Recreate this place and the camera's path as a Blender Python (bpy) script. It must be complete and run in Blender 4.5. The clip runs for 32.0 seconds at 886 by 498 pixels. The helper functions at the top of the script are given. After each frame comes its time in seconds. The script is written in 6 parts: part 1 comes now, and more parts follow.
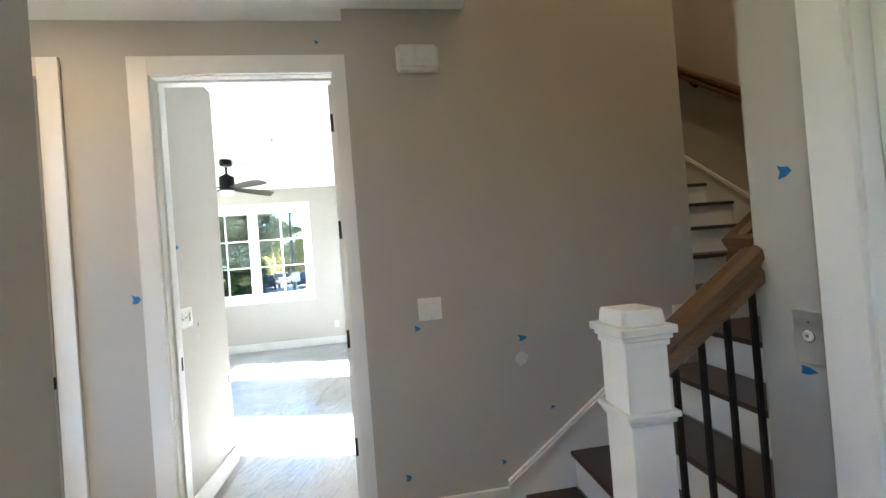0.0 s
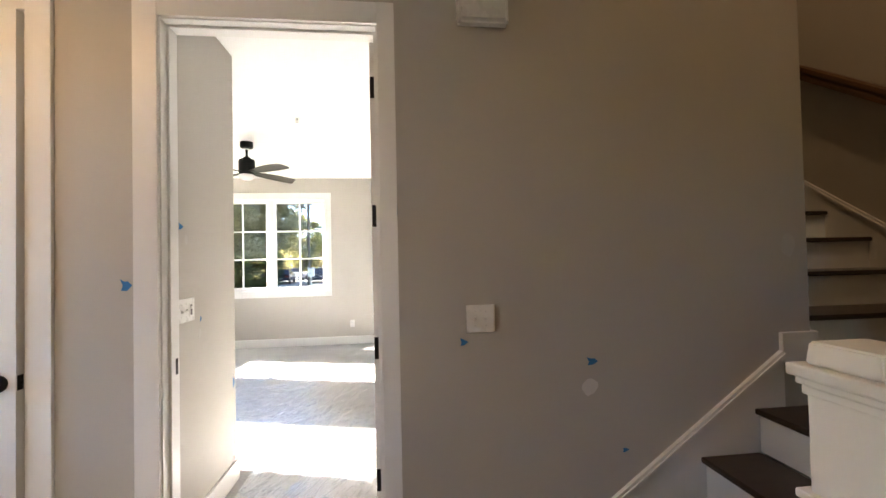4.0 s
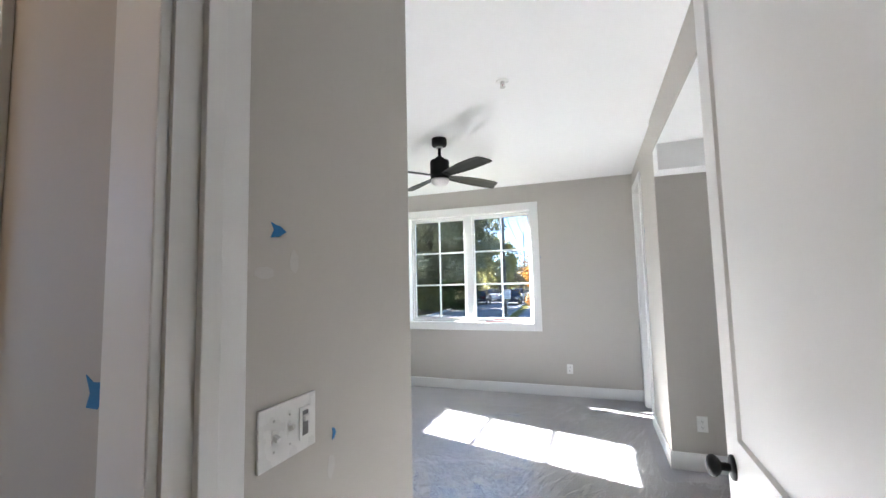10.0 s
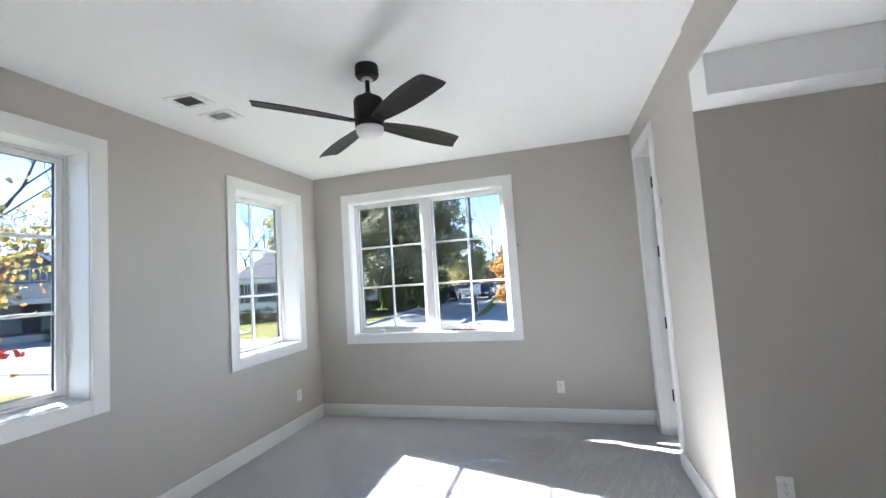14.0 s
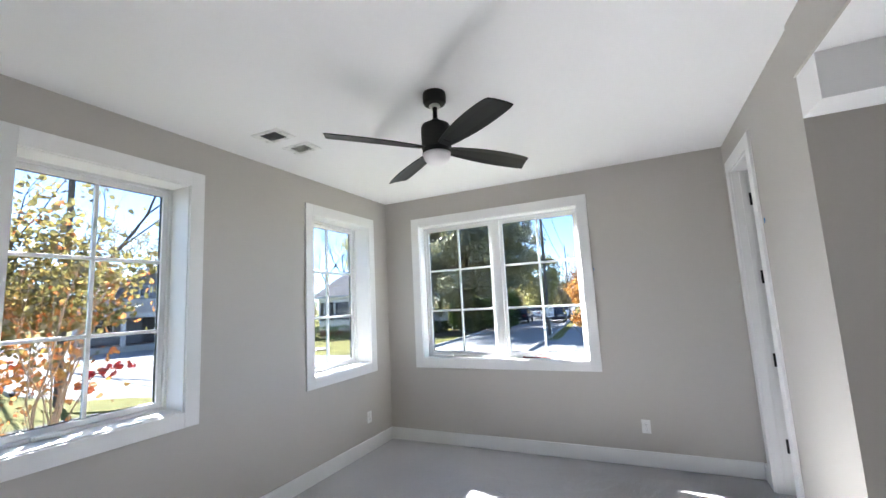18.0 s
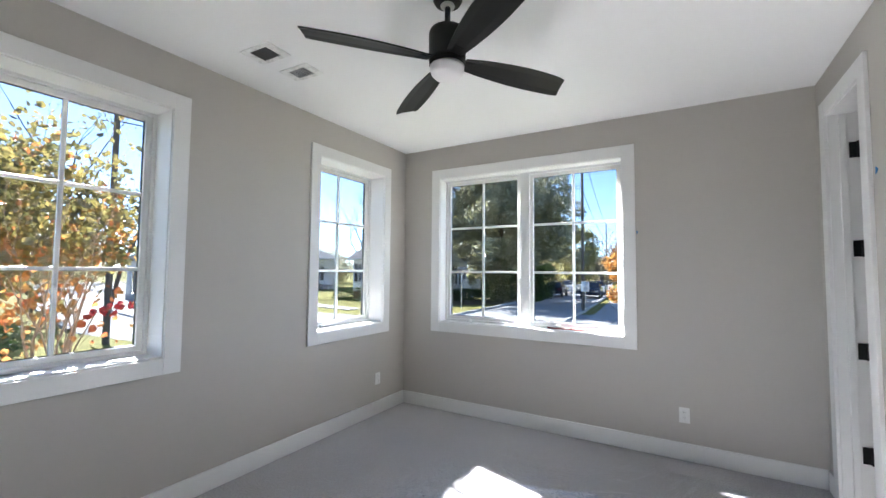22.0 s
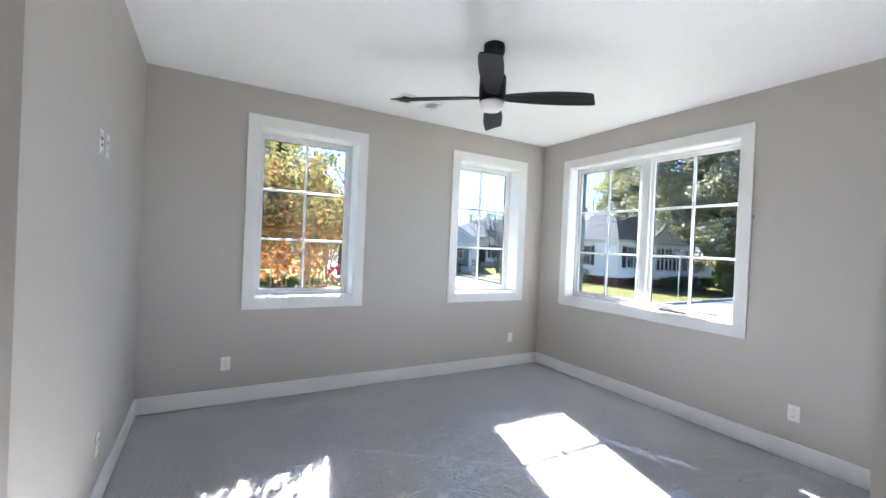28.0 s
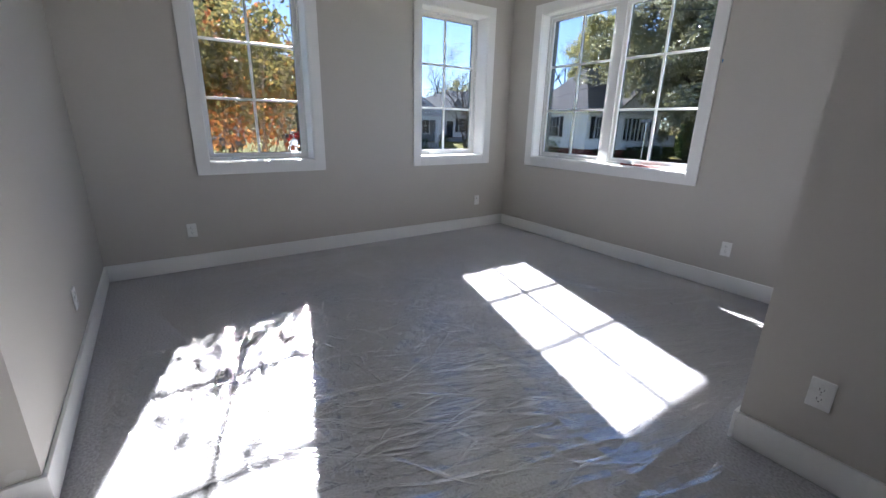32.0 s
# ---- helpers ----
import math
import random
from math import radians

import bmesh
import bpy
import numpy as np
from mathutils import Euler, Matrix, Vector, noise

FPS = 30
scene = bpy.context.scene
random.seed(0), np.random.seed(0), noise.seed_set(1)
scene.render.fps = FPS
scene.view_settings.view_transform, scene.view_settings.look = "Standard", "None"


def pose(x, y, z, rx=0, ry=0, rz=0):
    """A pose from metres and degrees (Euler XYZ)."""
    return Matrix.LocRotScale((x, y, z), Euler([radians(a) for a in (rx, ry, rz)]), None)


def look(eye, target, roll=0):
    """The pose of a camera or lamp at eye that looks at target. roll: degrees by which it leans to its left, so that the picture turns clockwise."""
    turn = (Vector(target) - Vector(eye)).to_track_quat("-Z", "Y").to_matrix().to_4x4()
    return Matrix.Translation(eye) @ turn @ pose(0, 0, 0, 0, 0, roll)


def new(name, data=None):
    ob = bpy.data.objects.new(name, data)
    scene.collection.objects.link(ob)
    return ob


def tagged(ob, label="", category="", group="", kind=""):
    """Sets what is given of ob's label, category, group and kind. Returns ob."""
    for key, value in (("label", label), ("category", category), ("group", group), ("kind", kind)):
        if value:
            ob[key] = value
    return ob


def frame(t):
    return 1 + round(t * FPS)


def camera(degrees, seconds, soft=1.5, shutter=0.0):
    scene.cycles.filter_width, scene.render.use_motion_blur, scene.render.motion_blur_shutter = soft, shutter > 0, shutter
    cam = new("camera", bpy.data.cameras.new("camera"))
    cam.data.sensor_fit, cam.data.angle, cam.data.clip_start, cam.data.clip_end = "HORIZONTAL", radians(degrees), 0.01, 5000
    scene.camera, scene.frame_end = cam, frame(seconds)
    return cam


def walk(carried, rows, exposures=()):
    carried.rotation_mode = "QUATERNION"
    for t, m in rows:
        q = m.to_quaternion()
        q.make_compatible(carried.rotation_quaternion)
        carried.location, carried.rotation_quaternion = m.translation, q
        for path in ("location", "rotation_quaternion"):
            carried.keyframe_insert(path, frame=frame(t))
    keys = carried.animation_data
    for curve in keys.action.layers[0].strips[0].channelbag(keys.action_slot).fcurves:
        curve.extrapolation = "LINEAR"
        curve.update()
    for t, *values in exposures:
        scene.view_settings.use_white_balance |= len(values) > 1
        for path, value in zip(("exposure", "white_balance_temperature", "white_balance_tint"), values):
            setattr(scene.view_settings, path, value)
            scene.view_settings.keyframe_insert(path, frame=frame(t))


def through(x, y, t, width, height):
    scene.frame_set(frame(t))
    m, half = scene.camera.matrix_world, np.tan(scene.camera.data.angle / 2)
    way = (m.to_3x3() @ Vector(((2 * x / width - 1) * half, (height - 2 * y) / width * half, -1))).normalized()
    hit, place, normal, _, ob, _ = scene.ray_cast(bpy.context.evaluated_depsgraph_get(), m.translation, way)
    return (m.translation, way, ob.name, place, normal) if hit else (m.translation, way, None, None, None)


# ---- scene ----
cam = camera(94.3, 32.0)
PATH = [
    (0, (0.025, 0.136, 1.423), (0.312, 2.115, 1.442), -4.5),
    (0.5, (0.074, 0.333, 1.43), (0.002, 2.331, 1.496), -4.6),
    (1, (0.212, 0.446, 1.441), (-0.234, 2.395, 1.479), -3.2),
    (1.5, (0.184, 0.519, 1.422), (-0.215, 2.478, 1.437), -1.1),
    (2, (-0.003, 0.654, 1.392), (-0.077, 2.653, 1.377), -0.6),
    (2.5, (-0.103, 0.709, 1.387), (0.108, 2.698, 1.39), 0.0),
    (4.5, (-0.101, 0.552, 1.41), (0.096, 2.542, 1.466), -1.9),
    (5, (-0.148, 0.611, 1.423), (-0.115, 2.609, 1.511), -2.3),
    (5.5, (-0.073, 0.639, 1.416), (-0.323, 2.619, 1.544), -2.0),
    (6, (0.071, 0.65, 1.428), (-0.498, 2.564, 1.534), -1.6),
    (6.5, (0.04, 0.737, 1.414), (-0.676, 2.601, 1.521), -1.2),
    (7, (-0.079, 0.881, 1.433), (-0.904, 2.7, 1.545), -0.6),
    (7.5, (-0.151, 0.998, 1.417), (-1.074, 2.768, 1.532), -0.5),
    (8, (-0.155, 1.188, 1.449), (-1.124, 2.934, 1.564), -0.3),
    (8.5, (-0.257, 1.383, 1.434), (-1.185, 3.149, 1.57), -0.5),
    (9, (-0.435, 1.585, 1.453), (-1.276, 3.394, 1.599), -0.4),
    (9.5, (-0.503, 1.803, 1.439), (-1.219, 3.664, 1.595), -0.7),
    (10, (-0.538, 2.028, 1.459), (-1.218, 3.902, 1.622), -1.3),
    (10.5, (-0.661, 2.241, 1.439), (-1.152, 4.173, 1.599), -1.5),
    (11, (-0.784, 2.422, 1.447), (-1.09, 4.394, 1.578), -1.4),
    (11.5, (-0.805, 2.543, 1.445), (-1.029, 4.528, 1.545), -1.5),
    (12, (-0.73, 2.71, 1.456), (-0.946, 4.697, 1.544), -2.0),
    (12.5, (-0.717, 2.883, 1.437), (-0.95, 4.868, 1.532), -2.4),
    (13, (-0.8, 3.109, 1.464), (-1.104, 5.083, 1.574), -3.0),
    (13.5, (-0.834, 3.227, 1.475), (-1.249, 5.18, 1.598), -3.4),
    (14, (-0.787, 3.261, 1.482), (-1.323, 5.183, 1.621), -3.8),
    (14.5, (-0.764, 3.292, 1.48), (-1.406, 5.181, 1.626), -3.8),
    (15, (-0.776, 3.302, 1.477), (-1.49, 5.164, 1.625), -3.6),
    (15.5, (-0.779, 3.296, 1.49), (-1.547, 5.137, 1.641), -3.3),
    (17.5, (-0.796, 3.316, 1.53), (-1.647, 5.104, 1.803), -3.2),
    (18, (-0.79, 3.33, 1.518), (-1.637, 5.124, 1.775), -2.9),
    (18.5, (-0.796, 3.341, 1.499), (-1.633, 5.144, 1.715), -2.4),
    (19, (-0.79, 3.344, 1.493), (-1.625, 5.153, 1.669), -2.0),
    (19.5, (-0.79, 3.346, 1.499), (-1.63, 5.156, 1.641), -1.6),
    (20, (-0.791, 3.337, 1.49), (-1.643, 5.143, 1.616), -1.4),
    (20.5, (-0.787, 3.344, 1.495), (-1.657, 5.142, 1.604), -1.3),
    (21, (-0.743, 3.387, 1.483), (-1.644, 5.17, 1.582), -1.0),
    (21.5, (-0.745, 3.537, 1.455), (-1.706, 5.289, 1.545), -0.6),
    (22, (-0.845, 3.794, 1.426), (-1.857, 5.516, 1.535), 0.5),
    (22.5, (-0.699, 3.947, 1.414), (-1.973, 5.485, 1.516), 1.3),
    (23, (-0.39, 3.986, 1.43), (-1.841, 5.361, 1.478), 1.3),
    (23.5, (-0.146, 3.86, 1.413), (-1.702, 5.114, 1.486), 1.8),
    (24, (0.099, 3.799, 1.414), (-1.57, 4.899, 1.509), 2.6),
    (24.5, (0.363, 3.812, 1.406), (-1.37, 4.806, 1.502), 2.6),
    (25, (0.417, 3.788, 1.411), (-1.348, 4.72, 1.546), 2.3),
    (25.5, (0.416, 3.772, 1.444), (-1.361, 4.67, 1.637), 2.1),
    (27.5, (0.406, 3.839, 1.438), (-1.347, 4.799, 1.514), 2.3),
    (28, (0.407, 3.833, 1.426), (-1.329, 4.827, 1.413), 2.5),
    (28.5, (0.431, 3.835, 1.392), (-1.292, 4.848, 1.311), 2.6),
    (29, (0.431, 3.816, 1.377), (-1.273, 4.853, 1.225), 2.6),
    (29.5, (0.43, 3.815, 1.38), (-1.252, 4.869, 1.134), 2.5),
    (30, (0.433, 3.828, 1.322), (-1.225, 4.886, 0.964), 2.3),
    (30.5, (0.436, 3.82, 1.287), (-1.188, 4.882, 0.801), 1.9),
    (31, (0.442, 3.81, 1.246), (-1.151, 4.871, 0.666), 1.6),
    (31.5, (0.445, 3.821, 1.247), (-1.13, 4.889, 0.63), 1.3),
    (32, (0.445, 3.833, 1.257), (-1.127, 4.923, 0.673), 1.3),
]
EXPOSURES = [
    (0, 5.9, 5980, 0), (1, 5.68, 6200, 4), (2, 5.38, 6400, 8), (4.5, 5.46, 7250, 11), (6, 5.2, 7200, 12), (7.5, 4.86, 6600, 9), (8.2, 4.62, 6350, 8), (9, 4.56, 6350, 8), (10, 4.58, 6080, 9), (12, 4.64, 5960, 9), (12.6, 4.62, 5940, 9), (14, 4.28, 5940, 9),
    (18, 4.2, 6000, 10), (20, 4.12, 5990, 10), (22, 4.03, 6040, 10), (23, 4.12, 6000, 10), (24, 4.3, 5940, 10), (25, 4.38, 5920, 10), (28, 4.4, 5880, 10), (29, 4.43, 5860, 10), (30, 4.32, 5850, 10), (31, 3.6, 5860, 10), (32, 3.42, 5930, 12),
]
walk(cam, [(t, look(eye, target, roll)) for t, eye, target, roll in PATH], EXPOSURES)

# ---- world, sun ----
SUN_TO = Vector((1.0, -0.296, -0.678))
sky_world = bpy.data.worlds.new("sky")
scene.world = sky_world
sky_world.use_nodes = True
wn = sky_world.node_tree.nodes
sky = wn.new("ShaderNodeTexSky")
sky.sky_type = "NISHITA"
sky.sun_disc = False
sky.dust_density = 0.05
sky.air_density = 0.55
sky.ozone_density = 1.6
sky.sun_elevation = radians(33.0)
sky.sun_rotation = radians(-73.5)
sky_world.node_tree.links.new(sky.outputs[0], wn["Background"].inputs[0])
wn["Background"].inputs[1].default_value = 0.10
sun = new("sun", bpy.data.lights.new("sun", "SUN"))
sun.data.energy = 5.0
sun.data.angle = radians(0.53)
sun.data.color = (1.0, 0.965, 0.92)
sun.matrix_world = look((-20, 6, 15), Vector((-20, 6, 15)) + SUN_TO)

# ---- materials ----
def nodes_of(m):
    m.use_nodes = True
    t = m.node_tree
    return t, t.nodes, t.links, t.nodes["Principled BSDF"]


def surface(name, col, rough=0.5, var=0.06, scale=3.0, grain=0.03, gscale=90.0, bump=0.1, bdist=0.002, metal=0.0, rvar=0.06, spec=0.5):
    """A painted, moulded or woven surface: colour drifts at two scales, fine relief, uneven gloss."""
    m = bpy.data.materials.new(name)
    t, n, l, p = nodes_of(m)
    co = n.new("ShaderNodeTexCoord")
    big, fine = n.new("ShaderNodeTexNoise"), n.new("ShaderNodeTexNoise")
    big.inputs["Scale"].default_value, big.inputs["Detail"].default_value = scale, 4
    fine.inputs["Scale"].default_value, fine.inputs["Detail"].default_value = gscale, 3
    l.new(co.outputs["Object"], big.inputs["Vector"])
    l.new(co.outputs["Object"], fine.inputs["Vector"])
    ramp = n.new("ShaderNodeMapRange")
    ramp.inputs[3].default_value, ramp.inputs[4].default_value = 1 - var, 1 + var
    l.new(big.outputs[0], ramp.inputs[0])
    r2 = n.new("ShaderNodeMapRange")
    r2.inputs[3].default_value, r2.inputs[4].default_value = 1 - grain, 1 + grain
    l.new(fine.outputs[0], r2.inputs[0])
    mul = n.new("ShaderNodeMath")
    mul.operation = "MULTIPLY"
    l.new(ramp.outputs[0], mul.inputs[0])
    l.new(r2.outputs[0], mul.inputs[1])
    sc = n.new("ShaderNodeVectorMath")
    sc.operation = "SCALE"
    sc.inputs[0].default_value = col[:3]
    l.new(mul.outputs[0], sc.inputs["Scale"])
    l.new(sc.outputs[0], p.inputs["Base Color"])
    rr = n.new("ShaderNodeMapRange")
    rr.inputs[3].default_value, rr.inputs[4].default_value = max(rough - rvar, 0.02), min(rough + rvar, 1)
    l.new(big.outputs[0], rr.inputs[0])
    l.new(rr.outputs[0], p.inputs["Roughness"])
    p.inputs["Metallic"].default_value = metal
    p.inputs["Specular IOR Level"].default_value = spec
    if bump:
        b = n.new("ShaderNodeBump")
        b.inputs["Strength"].default_value, b.inputs["Distance"].default_value = bump, bdist
        l.new(fine.outputs[0], b.inputs["Height"])
        l.new(b.outputs[0], p.inputs["Normal"])
    return m


def wood(name, dark, light, rough=0.35, stretch=(1.5, 14, 14)):
    m = bpy.data.materials.new(name)
    t, n, l, p = nodes_of(m)
    co, mp, no = n.new("ShaderNodeTexCoord"), n.new("ShaderNodeMapping"), n.new("ShaderNodeTexNoise")
    mp.inputs["Scale"].default_value = stretch
    no.inputs["Scale"].default_value, no.inputs["Detail"].default_value, no.inputs["Distortion"].default_value = 3, 6, 1.2
    l.new(co.outputs["Object"], mp.inputs[0])
    l.new(mp.outputs[0], no.inputs["Vector"])
    mix = n.new("ShaderNodeMix")
    mix.data_type = "RGBA"
    mix.inputs[6].default_value, mix.inputs[7].default_value = (*dark, 1), (*light, 1)
    l.new(no.outputs[0], mix.inputs[0])
    l.new(mix.outputs[2], p.inputs["Base Color"])
    p.inputs["Roughness"].default_value = rough
    b = n.new("ShaderNodeBump")
    b.inputs["Strength"].default_value, b.inputs["Distance"].default_value = 0.2, 0.001
    l.new(no.outputs[0], b.inputs["Height"])
    l.new(b.outputs[0], p.inputs["Normal"])
    return m


def gloss(n, l, low=0.035, high=0.75):
    """How much of the light a clear sheet throws back, more at a slant."""
    lw, pw, mr = n.new("ShaderNodeLayerWeight"), n.new("ShaderNodeMath"), n.new("ShaderNodeMapRange")
    lw.inputs[0].default_value = 0.5
    pw.operation = "POWER"
    pw.inputs[1].default_value = 4.5
    l.new(lw.outputs["Facing"], pw.inputs[0])
    l.new(pw.outputs[0], mr.inputs[0])
    mr.inputs[3].default_value, mr.inputs[4].default_value = low, high
    mr.label = "gloss"
    return mr


def clear(name, tint=(0.60, 0.612, 0.618), rough=0.0):
    """Window glass darkened to dim the outdoor view, with a pane's gloss kept low."""
    m = bpy.data.materials.new(name)
    t, n, l, p = nodes_of(m)
    n.remove(p)
    tr, gl, fr, mx = n.new("ShaderNodeBsdfTransparent"), n.new("ShaderNodeBsdfGlossy"), gloss(n, l, 0.010, 0.5), n.new("ShaderNodeMixShader")
    tr.inputs[0].default_value = (*tint, 1)
    gl.inputs["Roughness"].default_value = rough
    l.new(fr.outputs[0], mx.inputs[0])
    l.new(tr.outputs[0], mx.inputs[1])
    l.new(gl.outputs[0], mx.inputs[2])
    l.new(mx.outputs[0], n["Material Output"].inputs[0])
    return m


def film_mat(name):
    """Thin clear plastic film: fine sharp creases over soft folds, slack in places and taut in others."""
    m = bpy.data.materials.new(name)
    t, n, l, p = nodes_of(m)
    n.remove(p)
    tr, gl, df, fr = n.new("ShaderNodeBsdfTransparent"), n.new("ShaderNodeBsdfGlossy"), n.new("ShaderNodeBsdfDiffuse"), gloss(n, l, 0.26, 0.66)
    co, b = n.new("ShaderNodeTexCoord"), n.new("ShaderNodeBump")

    def math_(op, a, c):
        q = n.new("ShaderNodeMath")
        q.operation = op
        for k, v in enumerate((a, c)):
            if isinstance(v, float):
                q.inputs[k].default_value = v
            else:
                l.new(v, q.inputs[k])
        return q.outputs[0]

    def span(v, lo, hi, a, c):
        q = n.new("ShaderNodeMapRange")
        q.interpolation_type = "SMOOTHSTEP"
        for k, x in enumerate((lo, hi, a, c)):
            q.inputs[k + 1].default_value = x
        l.new(v, q.inputs[0])
        return q.outputs[0]

    def cloud(scale, detail, dist, turn=0.0, stretch=1.0, shift=0.0):
        mp, no = n.new("ShaderNodeMapping"), n.new("ShaderNodeTexNoise")
        mp.vector_type = "TEXTURE"
        mp.inputs["Location"].default_value = (shift, shift, 0)
        mp.inputs["Rotation"].default_value = (0, 0, turn)
        mp.inputs["Scale"].default_value = (1, 1 / stretch, 1)
        no.inputs["Scale"].default_value, no.inputs["Detail"].default_value, no.inputs["Distortion"].default_value = scale, detail, dist
        l.new(co.outputs["Object"], mp.inputs[0])
        l.new(mp.outputs[0], no.inputs["Vector"])
        return no.outputs[0]

    # long soft folds towards the east side, crumpled to the west of them
    sep = n.new("ShaderNodeSeparateXYZ")
    l.new(co.outputs["Object"], sep.inputs[0])
    east = span(sep.outputs[0], -1.55, -0.95, 0.0, 1.0)
    folds = math_("ADD", math_("MULTIPLY", cloud(1.9, 2.0, 0.5, 1.22, 7.0), 1.0), math_("MULTIPLY", cloud(3.6, 2.0, 0.6, 1.36, 5.0, 9.0), 0.50))
    crumple = math_("ADD", math_("MULTIPLY", cloud(5.5, 2.5, 1.6, 0.4, 2.4, 3.0), 0.6), math_("MULTIPLY", cloud(4.4, 2.0, 1.2, 2.4, 3.4, 17.0), 0.6))
    total = math_("ADD", math_("MULTIPLY", folds, east), math_("MULTIPLY", crumple, math_("SUBTRACT", 1.0, east)))
    # a few sharp creases over them
    for turn, stretch, scale, dist, width, amount, shift in ((1.20, 8.0, 0.55, 0.5, 0.035, 0.10, 0.0), (0.45, 4.0, 1.1, 0.9, 0.035, 0.07, 7.3), (2.4, 4.0, 1.2, 0.9, 0.035, 0.07, 11.9)):
        v = math_("ABSOLUTE", math_("SUBTRACT", cloud(scale, 1.0, dist, turn, stretch, shift), 0.5), 0.0)
        crest = math_("MULTIPLY", span(v, 0.0, width, amount, 0.0), span(cloud(scale * 1.3, 1.0, 0.5, 0.0, 1.0, shift + 40.0), 0.44, 0.58, 0.0, 1.0))
        total = math_("ADD", total, crest)
    slack = span(cloud(1.1, 1.5, 0.0), 0.36, 0.60, 0.30, 1.0)
    # taut towards the edges of the sheet
    dist_ = n.new("ShaderNodeVectorMath")
    dist_.operation = "DISTANCE"
    dist_.inputs[1].default_value = (-1.05, 4.9, 0)
    l.new(co.outputs["Object"], dist_.inputs[0])
    taut = span(dist_.outputs["Value"], 1.5, 2.7, 1.0, 0.08)
    height = math_("MULTIPLY", total, math_("MULTIPLY", slack, taut))
    b.inputs["Strength"].default_value, b.inputs["Distance"].default_value = 1.0, 0.036
    l.new(height, b.inputs["Height"])
    l.new(b.outputs[0], gl.inputs["Normal"])
    gl.inputs["Roughness"].default_value = 0.075
    gl.inputs["Color"].default_value = (0.97, 0.96, 0.95, 1)
    df.inputs["Color"].default_value = (0.75, 0.76, 0.8, 1)
    a, c = n.new("ShaderNodeMixShader"), n.new("ShaderNodeMixShader")
    # the slack film scatters a little light
    l.new(span(height, 0.3, 0.8, 0.02, 0.16), a.inputs[0])
    l.new(tr.outputs[0], a.inputs[1])
    l.new(df.outputs[0], a.inputs[2])
    # gloss faded by hand towards the edges, so the flat film mirrors little
    l.new(math_("MULTIPLY", fr.outputs[0], taut), c.inputs[0])
    l.new(a.outputs[0], c.inputs[1])
    l.new(gl.outputs[0], c.inputs[2])
    l.new(c.outputs[0], n["Material Output"].inputs[0])
    return m


def fold_mat(name):
    """Doubled-up plastic film: milky, half clear, glossy."""
    m = bpy.data.materials.new(name)
    t, n, l, p = nodes_of(m)
    n.remove(p)
    gl = n.new("ShaderNodeBsdfGlossy")
    gl.inputs["Roughness"].default_value = 0.12
    gl.inputs["Color"].default_value = (0.95, 0.95, 0.96, 1)
    tr, mx, no, mr, tc = n.new("ShaderNodeBsdfTransparent"), n.new("ShaderNodeMixShader"), n.new("ShaderNodeTexNoise"), n.new("ShaderNodeMapRange"), n.new("ShaderNodeTexCoord")
    no.inputs["Scale"].default_value, no.inputs["Detail"].default_value = 9.0, 2
    l.new(tc.outputs["Object"], no.inputs["Vector"])
    mr.inputs[1].default_value, mr.inputs[2].default_value, mr.inputs[3].default_value, mr.inputs[4].default_value = 0.35, 0.65, 0.20, 0.60
    l.new(no.outputs[0], mr.inputs[0])
    l.new(mr.outputs[0], mx.inputs[0])
    l.new(tr.outputs[0], mx.inputs[1])
    l.new(gl.outputs[0], mx.inputs[2])
    l.new(mx.outputs[0], n["Material Output"].inputs[0])
    return m


def foliage(name, stops, through=0.35, shine=0.04, spray=1.6):
    """Leaves: each one takes a colour of its own; light shines through them a little."""
    m = bpy.data.materials.new(name)
    t, n, l, p = nodes_of(m)
    n.remove(p)
    ge, ra = n.new("ShaderNodeNewGeometry"), n.new("ShaderNodeValToRGB")
    ra.color_ramp.interpolation = "LINEAR"
    els = ra.color_ramp.elements
    while len(els) < len(stops):
        els.new(0.5)
    for e, (pos, c) in zip(els, stops):
        e.position, e.color = pos, (*c, 1)
    # leaves of one spray are alike, with some that stray
    tc, no, m1, m2_ = n.new("ShaderNodeTexCoord"), n.new("ShaderNodeTexNoise"), n.new("ShaderNodeMath"), n.new("ShaderNodeMath")
    no.inputs["Scale"].default_value, no.inputs["Detail"].default_value = spray, 2
    l.new(tc.outputs["Object"], no.inputs["Vector"])
    m1.operation = m2_.operation = "MULTIPLY_ADD"
    m1.inputs[1].default_value, m1.inputs[2].default_value = 0.30, -0.48
    l.new(ge.outputs["Random Per Island"], m1.inputs[0])
    m2_.inputs[1].default_value = 1.9
    m2_.use_clamp = True
    l.new(no.outputs[0], m2_.inputs[0])
    l.new(m1.outputs[0], m2_.inputs[2])
    l.new(m2_.outputs[0], ra.inputs[0])
    df, tl, gl, mx, m2 = n.new("ShaderNodeBsdfDiffuse"), n.new("ShaderNodeBsdfTranslucent"), n.new("ShaderNodeBsdfGlossy"), n.new("ShaderNodeMixShader"), n.new("ShaderNodeMixShader")
    l.new(ra.outputs[0], df.inputs[0])
    l.new(ra.outputs[0], tl.inputs[0])
    mx.inputs[0].default_value, m2.inputs[0].default_value = through, shine
    gl.inputs["Roughness"].default_value = 0.4
    l.new(df.outputs[0], mx.inputs[1])
    l.new(tl.outputs[0], mx.inputs[2])
    l.new(mx.outputs[0], m2.inputs[1])
    l.new(gl.outputs[0], m2.inputs[2])
    l.new(m2.outputs[0], n["Material Output"].inputs[0])
    return m


